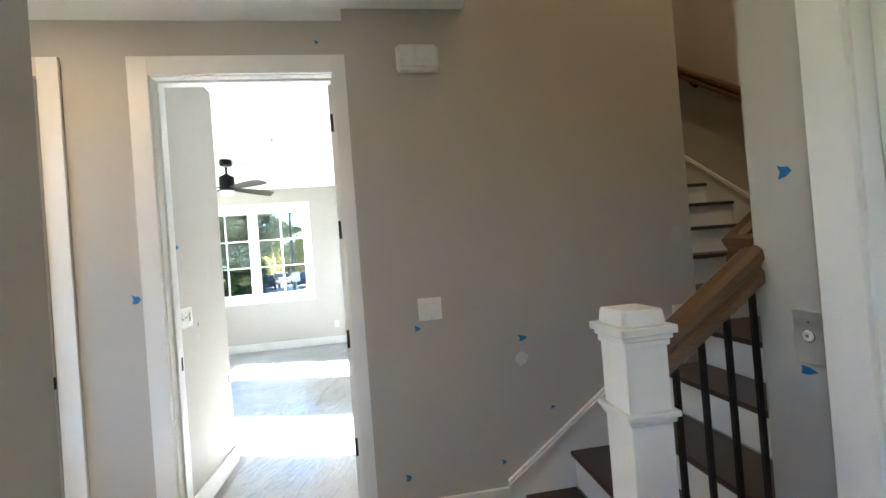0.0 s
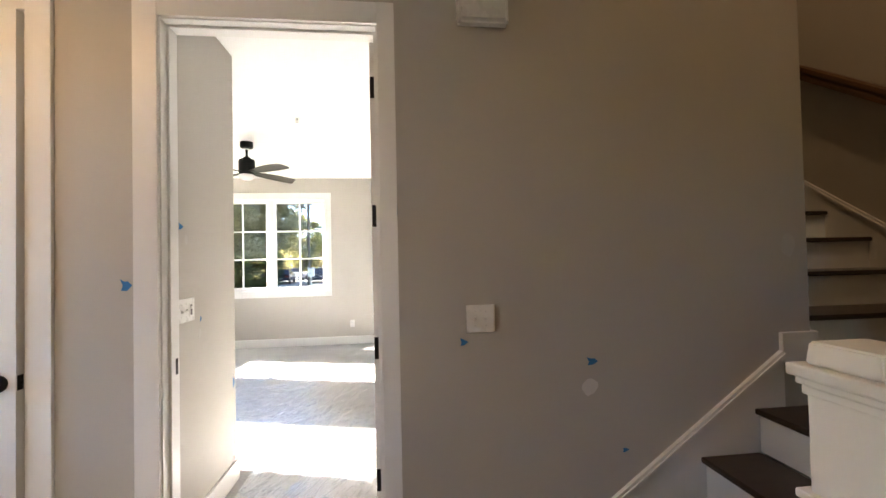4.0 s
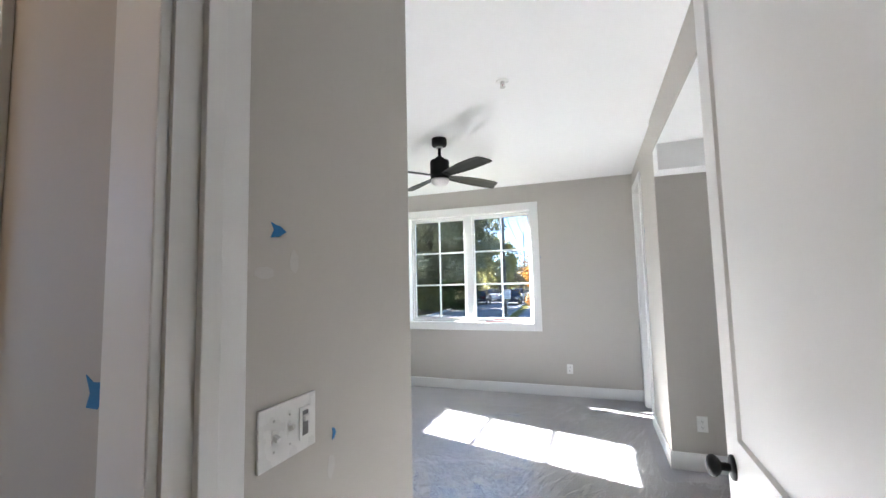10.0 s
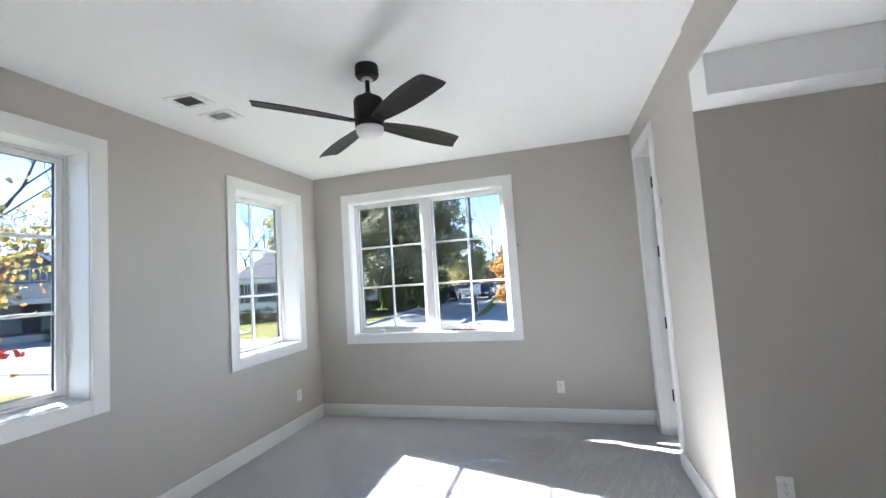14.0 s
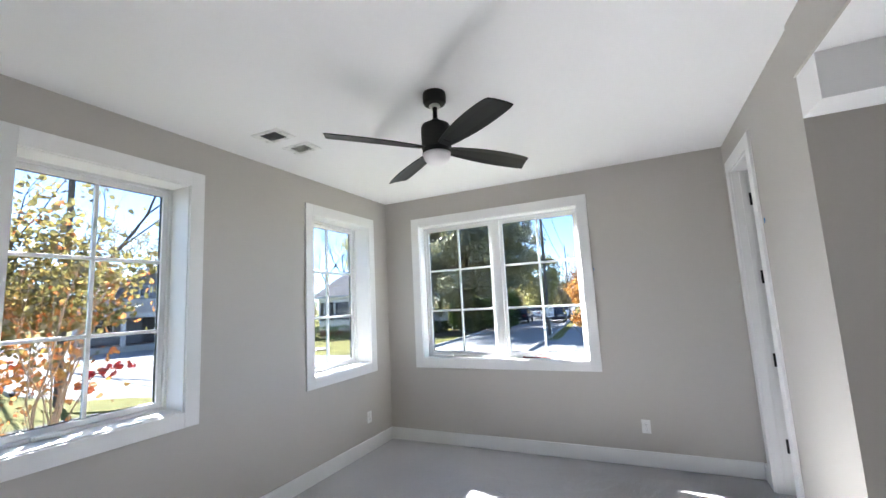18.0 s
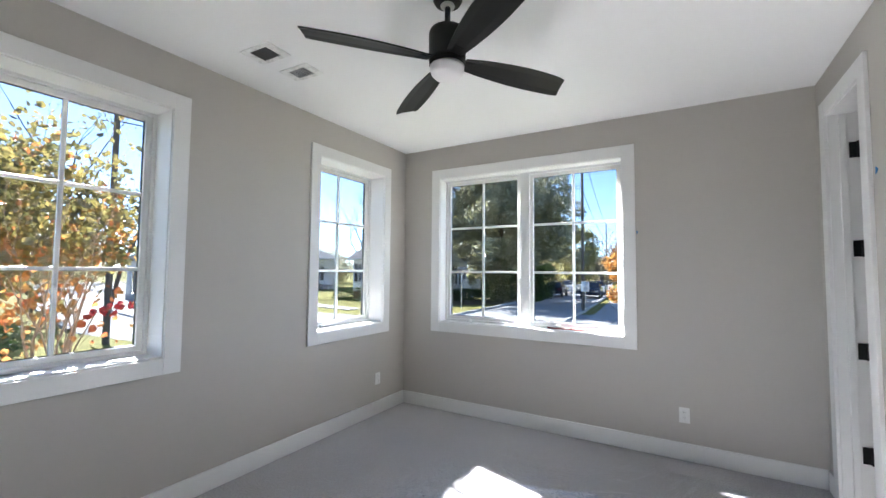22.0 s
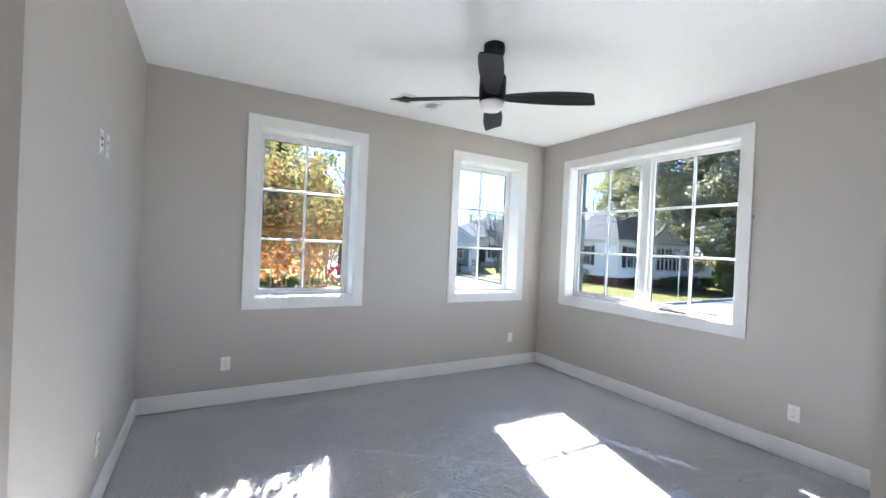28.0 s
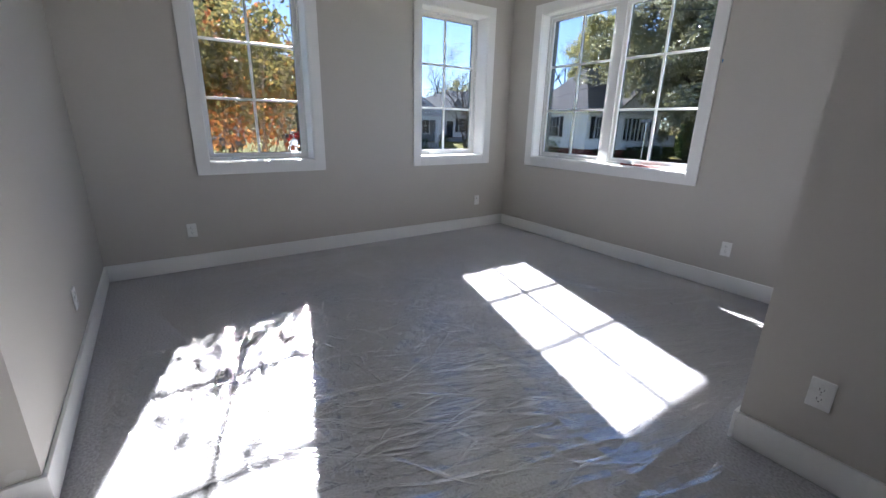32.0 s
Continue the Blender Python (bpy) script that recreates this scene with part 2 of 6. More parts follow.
def lamp_mat(name, col, strength):
    m = bpy.data.materials.new(name)
    t, n, l, p = nodes_of(m)
    p.inputs["Base Color"].default_value = (0.9, 0.9, 0.88, 1)
    p.inputs["Emission Color"].default_value = (*col, 1)
    p.inputs["Emission Strength"].default_value = strength
    return m


PAINT = surface("greige_wall_paint", (0.495, 0.472, 0.430), 0.62, 0.03, 1.3, 0.015, 240, 0.10, 0.0012, rvar=0.08, spec=0.35)
CEIL = surface("flat_ceiling_paint", (0.87, 0.87, 0.865), 0.85, 0.02, 1.0, 0.01, 200, 0.08, 0.001, spec=0.2)
TRIM = surface("white_trim_enamel", (0.80, 0.80, 0.785), 0.33, 0.02, 2.5, 0.01, 120, 0.03, 0.0006, rvar=0.05)
DOORW = surface("white_door_enamel", (0.79, 0.785, 0.77), 0.36, 0.025, 2.0, 0.012, 150, 0.05, 0.0008, rvar=0.07)
OUTERTRIM = surface("grey_outer_trim", (0.20, 0.20, 0.20), 0.6, 0.06, 3, 0.04, 60, 0.1)
VINYL = surface("white_window_vinyl", (0.78, 0.79, 0.78), 0.3, 0.02, 4, 0.01, 100, 0.0)
PLATE = surface("white_plate_plastic", (0.80, 0.80, 0.78), 0.28, 0.015, 20, 0.01, 200, 0.0)
BLACK = surface("matte_black_metal", (0.012, 0.012, 0.013), 0.42, 0.2, 25, 0.1, 300, 0.05, 0.0004, metal=0.6)
FANBLK = surface("matte_black_fan_body", (0.009, 0.009, 0.0095), 0.45, 0.15, 18, 0.08, 300, 0.04, 0.0004)
BLADE = wood("black_stained_blade", (0.006, 0.006, 0.0065), (0.011, 0.0105, 0.0105), 0.42)
CARPET = surface("grey_beige_carpet", (0.48, 0.472, 0.485), 0.95, 0.12, 1.6, 0.55, 95, 1.0, 0.008, spec=0.1)
FILM = film_mat("clear_plastic_film")
FOLD = fold_mat("pinched_plastic_film")
# both tints stand in for a dimmer outdoors, not for coloured glass
GLASS = clear("window_glass", (0.45, 0.458, 0.462))
DOORGLASS = clear("dimming_door_glass", (0.40, 0.411, 0.417))
GLOBE = surface("frosted_white_globe", (0.82, 0.80, 0.80), 0.35, 0.02, 8, 0.01, 100, 0.0)
STEEL = surface("brushed_steel", (0.55, 0.55, 0.53), 0.35, 0.06, 20, 0.05, 300, 0.05, 0.0004, metal=0.9)
TAPE = surface("blue_masking_tape", (0.02, 0.17, 0.42), 0.7, 0.1, 60, 0.12, 400, 0.3, 0.0006)
PUTTY = surface("pale_wall_filler", (0.53, 0.515, 0.485), 0.8, 0.05, 30, 0.06, 200, 0.1, 0.0006)
PUTTY2 = surface("white_wall_filler", (0.66, 0.645, 0.61), 0.8, 0.05, 30, 0.06, 200, 0.1, 0.0006)
TREAD = wood("dark_stained_oak", (0.018, 0.010, 0.006), (0.055, 0.034, 0.022), 0.32)
RAIL = wood("brown_stained_oak_rail", (0.055, 0.026, 0.011), (0.15, 0.078, 0.036), 0.3, (4, 18, 18))
for dark in (BLADE, FANBLK):
    dark.node_tree.nodes["Principled BSDF"].inputs["Specular IOR Level"].default_value = 0.22
GRILLE = surface("grey_duct_shade", (0.17, 0.17, 0.17), 0.6, 0.1, 20, 0.1, 100, 0.1)
DARKHOLE = surface("black_plastic", (0.01, 0.01, 0.01), 0.5, 0.1, 40, 0.1, 200, 0.0)
RED = surface("dark_red_plastic", (0.22, 0.03, 0.03), 0.4, 0.15, 30, 0.1, 150, 0.1)
CARD = surface("pinkish_white_card", (0.66, 0.52, 0.48), 0.7, 0.1, 30, 0.1, 200, 0.2)
FOYERLENS = lamp_mat("soft_warm_lamp_lens", (1.0, 0.64, 0.38), 4.2)
WARM = lamp_mat("warm_lamp_lens", (1.0, 0.64, 0.36), 9.5)
COOLLENS = surface("unlit_lamp_lens", (0.62, 0.62, 0.60), 0.4, 0.05, 20, 0.02, 100, 0.0)
# outdoors
GRASS = surface("lawn_grass", (0.22, 0.205, 0.06), 0.95, 0.35, 0.35, 0.35, 14, 0.8, 0.03, spec=0.1)
LITTER = surface("shaded_earth_and_litter", (0.11, 0.085, 0.06), 0.95, 0.3, 1.2, 0.4, 20, 0.8, 0.02, spec=0.1)
ASPHALT = surface("worn_asphalt", (0.12, 0.118, 0.12), 0.9, 0.15, 0.25, 0.2, 40, 0.4, 0.01, spec=0.2)
# asphalt again, with full sunlight put into its colour
SUNLITROAD = surface("sunlit_worn_asphalt", (0.34, 0.338, 0.33), 0.9, 0.12, 0.25, 0.2, 30, 0.3, 0.01, spec=0.2)
PALEROOF2 = surface("grey_composition_roof", (0.24, 0.235, 0.235), 0.85, 0.12, 0.4, 0.15, 8, 0.3, 0.01)
CONCRETE = surface("pale_concrete", (0.38, 0.372, 0.355), 0.85, 0.12, 0.6, 0.12, 50, 0.3, 0.006)
SIDING = surface("white_painted_siding", (0.86, 0.86, 0.86), 0.6, 0.05, 0.5, 0.04, 30, 0.1, 0.004)
SIDING2 = surface("blue_grey_siding", (0.16, 0.165, 0.19), 0.6, 0.08, 0.5, 0.05, 30, 0.1, 0.004)
BRICKRED = surface("red_brick_base", (0.16, 0.045, 0.032), 0.85, 0.25, 2.0, 0.3, 14, 0.4, 0.01)
SHINGLE = surface("grey_roof_shingle", (0.18, 0.172, 0.176), 0.9, 0.15, 0.5, 0.25, 9, 0.4, 0.01)
for m_ in (SHINGLE, PALEROOF2):
    m_.node_tree.nodes["Principled BSDF"].inputs["Specular IOR Level"].default_value = 0.08
PALEROOF = surface("pale_metal_roof", (0.42, 0.425, 0.44), 0.5, 0.1, 0.4, 0.05, 10, 0.1, 0.01)
SHUTTER = surface("black_shutter_paint", (0.012, 0.013, 0.016), 0.5, 0.15, 5, 0.1, 60, 0.1)
PANEDARK = surface("dark_window_pane", (0.03, 0.035, 0.045), 0.12, 0.3, 0.8, 0.1, 10, 0.0)
BARK = surface("grey_brown_bark", (0.085, 0.065, 0.05), 0.9, 0.3, 4, 0.35, 25, 0.8, 0.02)
PALEBARK = surface("smooth_tan_bark", (0.40, 0.29, 0.22), 0.7, 0.2, 6, 0.2, 40, 0.3, 0.004)
POLEWOOD = surface("weathered_pole_wood", (0.10, 0.085, 0.07), 0.9, 0.2, 3, 0.25, 30, 0.4, 0.01)
WIRE = surface("black_cable", (0.02, 0.02, 0.02), 0.6, 0.1, 5, 0.1, 50, 0.0)
TYRE = surface("black_tyre_rubber", (0.015, 0.015, 0.015), 0.85, 0.1, 10, 0.2, 80, 0.2)
CARDARK = surface("dark_blue_car_paint", (0.02, 0.025, 0.04), 0.18, 0.1, 2, 0.02, 50, 0.0)
CARWHITE = surface("white_car_paint", (0.7, 0.7, 0.7), 0.2, 0.03, 2, 0.02, 50, 0.0)
CARRED = surface("red_car_paint", (0.30, 0.02, 0.02), 0.2, 0.05, 2, 0.02, 50, 0.0)
PORCHW = surface("white_porch_paint", (0.62, 0.62, 0.63), 0.55, 0.04, 1.5, 0.03, 60, 0.1)
PORCHGREY = surface("grey_porch_ceiling_paint", (0.12, 0.123, 0.13), 0.55, 0.06, 1.5, 0.04, 60, 0.1)
PINE = wood("raw_yellow_pine", (0.42, 0.26, 0.12), (0.62, 0.43, 0.23), 0.6)
LEAF_CRAPE = foliage("crape_leaves_turning", [(0.0, (0.06, 0.066, 0.028)), (0.4, (0.175, 0.165, 0.056)), (0.78, (0.36, 0.29, 0.09)), (0.92, (0.54, 0.30, 0.09)), (1.0, (0.64, 0.22, 0.08))], 0.62, 0.10, spray=4.5)
LEAF_ORANGE = foliage("crape_leaves_orange", [(0.0, (0.34, 0.26, 0.07)), (0.3, (0.64, 0.36, 0.10)), (0.75, (0.80, 0.34, 0.12)), (1.0, (0.72, 0.19, 0.08))], 0.66, spray=4.5)
LEAF_RED = foliage("red_autumn_leaves", [(0.0, (0.45, 0.02, 0.03)), (1.0, (0.70, 0.06, 0.06))], 0.6, 0.08)
LEAF_PALE = foliage("pale_yellow_green_leaves", [(0.0, (0.15, 0.155, 0.06)), (0.5, (0.36, 0.34, 0.13)), (1.0, (0.56, 0.50, 0.22))], 0.55, 0.08)
LEAF_GREEN = foliage("fresh_green_leaves", [(0.0, (0.10, 0.12, 0.05)), (0.6, (0.23, 0.23, 0.09)), (1.0, (0.42, 0.37, 0.13))], 0.6)
LEAF_ORANGE2 = foliage("orange_autumn_leaves", [(0.0, (0.34, 0.17, 0.04)), (0.5, (0.56, 0.26, 0.06)), (1.0, (0.66, 0.42, 0.14))], 0.6)
LEAF_PLUM = foliage("purple_brown_autumn_leaves", [(0.0, (0.13, 0.10, 0.095)), (0.5, (0.22, 0.165, 0.15)), (1.0, (0.32, 0.24, 0.20))], 0.4)
# pale stops paint sunlit specks into the crown, dark stops its shaded gaps
LEAF_OAK = foliage("evergreen_oak_leaves", [(0.0, (0.055, 0.058, 0.025)), (0.4, (0.145, 0.145, 0.065)), (0.75, (0.33, 0.315, 0.16)), (1.0, (0.60, 0.57, 0.36))], 0.42, 0.14, 2.2)
# lightened so that the haze of distance lies in the leaf colours
LEAF_WOOD = foliage("far_wood_leaves", [(0.0, (0.13, 0.14, 0.07)), (0.4, (0.24, 0.23, 0.11)), (0.8, (0.36, 0.29, 0.16)), (1.0, (0.40, 0.27, 0.17))], 0.5)
LEAF_RUST = foliage("rust_autumn_leaves", [(0.0, (0.141, 0.045, 0.018)), (0.5, (0.282, 0.106, 0.027)), (1.0, (0.370, 0.194, 0.045))], 0.50)
LEAF_YELLOW = foliage("yellow_autumn_leaves", [(0.0, (0.112, 0.122, 0.029)), (0.5, (0.337, 0.253, 0.037)), (1.0, (0.468, 0.309, 0.056))], 0.50)
LEAF_HEDGE = foliage("dark_hedge_leaves", [(0.0, (0.012, 0.029, 0.009)), (0.6, (0.037, 0.070, 0.019)), (1.0, (0.090, 0.128, 0.032))], 0.30)

# ---- building blocks ----
def part(name, bm, material, parent=None, label="", smooth=False):
    me = bpy.data.meshes.new(name)
    if smooth:
        for f in bm.faces:
            f.smooth = True
    bm.to_mesh(me)
    bm.free()
    me.materials.append(material)
    ob = new(name, me)
    if parent:
        ob.parent = parent
    if label:
        ob["label"] = label
    return ob


def box(bm, x0, y0, z0, x1, y1, z1, bevel=0.0):
    r = bmesh.ops.create_cube(bm, size=1.0)["verts"]
    bmesh.ops.transform(bm, verts=r, matrix=Matrix.Translation(((x0 + x1) / 2, (y0 + y1) / 2, (z0 + z1) / 2)) @ Matrix.Diagonal((abs(x1 - x0), abs(y1 - y0), abs(z1 - z0), 1)))
    if bevel:
        es = list({e for v in r for e in v.link_edges})
        bmesh.ops.bevel(bm, geom=es, offset=bevel, segments=2, affect="EDGES", profile=0.5)
    return bm


def boxes(*bs, bevel=0.0):
    bm = bmesh.new()
    for b in bs:
        box(bm, *b, bevel=bevel)
    return bm


def cyl(bm, r1, r2, z0, z1, n=24, m=None):
    g = bmesh.ops.create_cone(bm, cap_ends=True, segments=n, radius1=r1, radius2=r2, depth=z1 - z0)["verts"]
    bmesh.ops.transform(bm, verts=g, matrix=(m or Matrix()) @ Matrix.Translation((0, 0, (z0 + z1) / 2)))
    return bm


def turned(profile, n=28, m=None):
    """A solid of revolution about z from (radius, height) pairs."""
    bm = bmesh.new()
    rings = []
    for r, z in profile:
        rings.append([bm.verts.new((max(r, 1e-4) * math.cos(2 * math.pi * k / n), max(r, 1e-4) * math.sin(2 * math.pi * k / n), z)) for k in range(n)])
    for a, b in zip(rings, rings[1:]):
        for k in range(n):
            bm.faces.new((a[k], a[(k + 1) % n], b[(k + 1) % n], b[k]))
    bm.faces.new(rings[0][::-1])
    bm.faces.new(rings[-1])
    if m:
        bmesh.ops.transform(bm, verts=bm.verts, matrix=m)
    return bm


def tube(bm, pts, radii, n=7):
    """A tapered tube along a line of points."""
    pts = [Vector(p) for p in pts]
    rings = []
    for i, p in enumerate(pts):
        d = (pts[min(i + 1, len(pts) - 1)] - pts[max(i - 1, 0)]).normalized()
        q = d.to_track_quat("Z", "Y").to_matrix()
        rings.append([bm.verts.new(p + q @ Vector((radii[i] * math.cos(2 * math.pi * k / n), radii[i] * math.sin(2 * math.pi * k / n), 0))) for k in range(n)])
    for a, b in zip(rings, rings[1:]):
        for k in range(n):
            bm.faces.new((a[k], a[(k + 1) % n], b[(k + 1) % n], b[k]))
    bm.faces.new(rings[0][::-1])
    bm.faces.new(rings[-1])
    return bm


def prism(bm, outline, y0, y1):
    """A solid from an outline in x and z, from y0 to y1."""
    a = [bm.verts.new((x, y0, z)) for x, z in outline]
    b = [bm.verts.new((x, y1, z)) for x, z in outline]
    k = len(outline)
    for i in range(k):
        bm.faces.new((a[i], a[(i + 1) % k], b[(i + 1) % k], b[i]))
    bm.faces.new(a[::-1])
    bm.faces.new(b)
    bmesh.ops.recalc_face_normals(bm, faces=bm.faces)
    return bm


def empty(name, m=None, label="", category="", group="", kind=""):
    e = new(name)
    e.empty_display_size = 0.1
    if m:
        e.matrix_basis = m
    return tagged(e, label, category, group, kind)


def wall(name, axis, u0, u1, c0, c1, z0, z1, holes=(), material=None, label="greige painted plaster wall"):
    """A wall along axis from u0 to u1, between the planes c0 and c1, with openings (u0, u1, z0, z1) right through."""
    bm = bmesh.new()
    cuts = sorted({u0, u1, *(h[0] for h in holes), *(h[1] for h in holes)})
    for a, b in zip(cuts, cuts[1:]):
        mid = (a + b) / 2
        spans, low = [], z0
        for h in sorted(h for h in holes if h[0] < mid < h[1]):
            if h[2] > low:
                spans.append((low, h[2]))
            low = h[3]
        if low < z1:
            spans.append((low, z1))
        for p, q in spans:
            box(bm, *((a, c0, p, b, c1, q) if axis == "x" else (c0, a, p, c1, b, q)))
    return tagged(part(name, bm, material or PAINT), label, "wall", kind="structure")


# ---- plan ----
XW, XE, YN, YS = -3.525, -0.035, 7.515, 3.376
XP, YD, YH = -1.158, 2.435, 2.32
YB = 2.565
CE, CA, CS = 2.743, 2.48, 2.275
XA, YA = 1.59, 5.695
XF, XL, YL, XV = -2.62, -0.77, 1.238, 1.10
OUTN, OUTW = 0.18, 0.245
TOP = 2.95
WZ0, WZ1 = 0.895, 2.41
HN = (-3.073, -1.28, WZ0, WZ1)
HW1 = (4.193, 5.087, WZ0, WZ1)
HW2 = (6.252, 7.140, WZ0, WZ1)
D1 = (-1.106, -0.172, 0.0, 2.458)
DC = (-2.306, -1.600, 0.0, 2.458)
DE = (6.680, 7.290, 0.0, 2.458)
DU = (4.770, 5.500, 0.0, 2.050)
DF = (1.395, 2.335, 0.0, 2.462)

wall("wall_north", "x", XW - OUTW, XA + 0.13, YN, YN + OUTN, -0.9, TOP, [HN])
wall("wall_west", "y", YS - 0.13, YN, XW - OUTW, XW, -0.9, TOP, [HW1, HW2])
wall("wall_south_bedroom", "x", XW, XP, YS - 0.13, YS, 0, TOP)
wall("wall_passage", "y", YB, YS - 0.13, XP - 0.13, XP, 0, TOP)
wall("wall_closet_west", "y", YB, YS - 0.13, XF - 0.14, XF, -0.9, TOP)
wall("wall_hall_north", "x", XF - 0.14, -0.10, YD, YB, 0, TOP, [D1, DC])
wall("wall_stair_side", "x", -0.10, 1.82, YH, YB, 0, 5.3)
wall("wall_east_closet", "y", YA, YN, XE, XE + 0.13, 0, TOP, [DE])
wall("wall_alcove_north", "x", XE + 0.13, XA, YA, YA + 0.13, 0, TOP)
wall("wall_alcove_east", "y", YB, YN, XA, XA + 0.23, 0, 5.3, [DU])
wall("wall_front", "y", YL - 0.13, YD, XF - 0.14, XF, -0.9, TOP, [DF])
wall("wall_foyer_south", "x", XF, XL, YL - 0.13, YL, 0, TOP)
# the opening is unseen, added to let daylight into the hall
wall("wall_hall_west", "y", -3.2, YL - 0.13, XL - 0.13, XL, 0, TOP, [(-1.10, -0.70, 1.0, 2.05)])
wall("wall_hall_south", "x", XL - 0.13, XV + 0.13, -3.33, -3.2, 0, TOP)
wall("wall_lift", "y", -3.2, 1.07, XV, XV + 0.13, 0, 5.3, [(-0.15, 0.920, 0.0, 2.15)])
wall("wall_stair_south", "x", XV, 3.1, 1.07, 1.20, 0, 5.3)
wall("wall_stair_east", "y", 1.20, 5.6, 2.97, 3.10, 0, 5.3)
wall("wall_stair_end", "x", XA + 0.23, 2.97, 5.5, 5.6, 0, 5.3)
wall("wall_lift_back", "y", -0.3, 1.07, XV + 0.55, XV + 0.65, 0, 2.4)
wall("wall_stairwell_west", "y", 1.20, YH, 0.42, 0.55, TOP, 5.3)
wall("wall_stairwell_lip", "x", 0.55, XV, 1.07, 1.20, TOP, 5.3)

def slab(name, bs, material, label, category):
    return tagged(part(name, boxes(*bs), material), label, category, kind="structure")


WC = "white flat-painted ceiling"
slab("ceiling_bedroom", [(XW, YS, CE, XE, YN, TOP)], CEIL, WC + " over the bedroom", "ceiling")
slab("ceiling_passage", [(XP, YB, CE, XE, YS, TOP)], CEIL, WC + " over the passage", "ceiling")
slab("ceiling_alcove_high", [(XE, YB, CE, XA, 4.43, TOP)], CEIL, WC + " in the raised part of the alcove", "ceiling")
slab("ceiling_closet", [(XE + 0.13, YA + 0.13, CE, XA, YN, TOP)], CEIL, WC + " in the closet", "ceiling")
slab("ceiling_alcove_strip", [(XE, YB, CA, 0.10, 4.43, CE)], CEIL, WC + " strip behind the header", "ceiling")
slab("ceiling_alcove", [(XE, 4.43, CA, XA, YA, CE + 0.02)], CEIL, WC + ", dropped, in the alcove", "ceiling")
slab("soffit_north", [(XE, YA - 0.22, CS, XA - 0.2, YA, CA)], CEIL, "white boxed soffit along the alcove wall", "soffit")
slab("soffit_east", [(XA - 0.2, 4.43, CS, XA, YA, CA)], CEIL, "white boxed soffit along the alcove side", "soffit")
slab("ceiling_hall", [(XF, YL, CE, XL, YD, TOP), (XL, -3.2, CE, 0.55, YL, TOP), (XL, YL, CE, 0.55, YH, TOP), (XL, YH, CE, -0.10, YD, TOP), (0.55, -3.2, CE, XV, 1.20, TOP), (XF, YB, CE, XP - 0.13, YS - 0.13, TOP)],
     CEIL, "white flat-painted hall ceiling", "ceiling")
slab("ceiling_stairwell", [(0.42, 1.07, 5.3, 3.1, 5.6, 5.42)], CEIL, "white ceiling high above the stairs", "ceiling")
# the beige face of the header over the alcove opening
slab("wall_header", [(XE - 0.012, YB, CA, XE, YA, CE)], PAINT, "greige painted header over the alcove opening", "wall")
slab("roof_slab", [(XW - OUTW, YS - 0.13, TOP, 0.42, YN + OUTN, TOP + 0.25), (XF - 0.14, YD, TOP, 0.42, YS - 0.13, TOP + 0.25), (0.42, 5.6, TOP, XA + 0.23, YN + OUTN, TOP + 0.25), (0.42, YB, TOP, XA, 5.6, TOP + 0.25), (XF - 0.14, -3.33, TOP, 0.42, YD, TOP + 0.25), (0.42, -3.33, TOP, XV + 0.13, 1.07, TOP + 0.25)],
     SHINGLE, "grey shingled roof deck over the rooms", "roof")
slab("floor_bedroom", [(XW, YS, -0.2, XE, YN, 0), (XP, YD, -0.2, XE, YS, 0), (XE, YB, -0.2, XA + 1.3, YA, 0), (XE, YA, -0.2, XA, YN, 0)], CARPET, "grey-beige cut-pile carpet floor", "floor")
slab("floor_hall", [(XF - 0.14, YL, -0.2, XP, YD, 0), (XP, -3.2, -0.2, XE, YD, 0), (XE, -3.2, -0.2, 2.97, YH, 0), (XF, YD, -0.2, XP, YS, 0)], TREAD, "dark-stained wood hall floor", "floor")


# ---- baseboards ----
def baseboard(pieces, name="baseboard"):
    for x0, y0, x1, y1, f in pieces:
        d = 0.016
        bm = bmesh.new()
        if f in "ns":
            y = (y0, y0 + d) if f == "n" else (y0 - d, y0)
            box(bm, x0, y[0], 0.004, x1, y[1], 0.134, 0.003)
        else:
            x = (x0, x0 + d) if f == "e" else (x0 - d, x0)
            box(bm, x[0], y0, 0.004, x[1], y1, 0.134, 0.003)
        tagged(part(name, bm, TRIM), "white enamel baseboard along the carpet", "baseboard", kind="structure")


baseboard([
    (XW + 0.016, YN, XE - 0.016, YN, "s"), (XW, YS, XW, YN, "e"), (XW + 0.016, YS, XP, YS, "n"), (XP, YB + 0.02, XP, YS + 0.016, "e"),
    (XE, YA - 0.016, XE, 6.586, "w"), (XE, 7.384, XE, YN - 0.016, "w"), (XE, YA, XA, YA, "s"), (XA, YB, XA, 4.67, "w"), (-0.08, YB, XA - 0.016, YB, "n"),
    (XF, YD, DC[0] - 0.09, YD, "s"), (DC[1] + 0.09, YD, D1[0] - 0.09, YD, "s"), (-0.10, YH, 0.60, YH, "s"), (XF, YL, XL, YL, "n"), (XL, -3.2, XL, YL + 0.016, "e"),
])


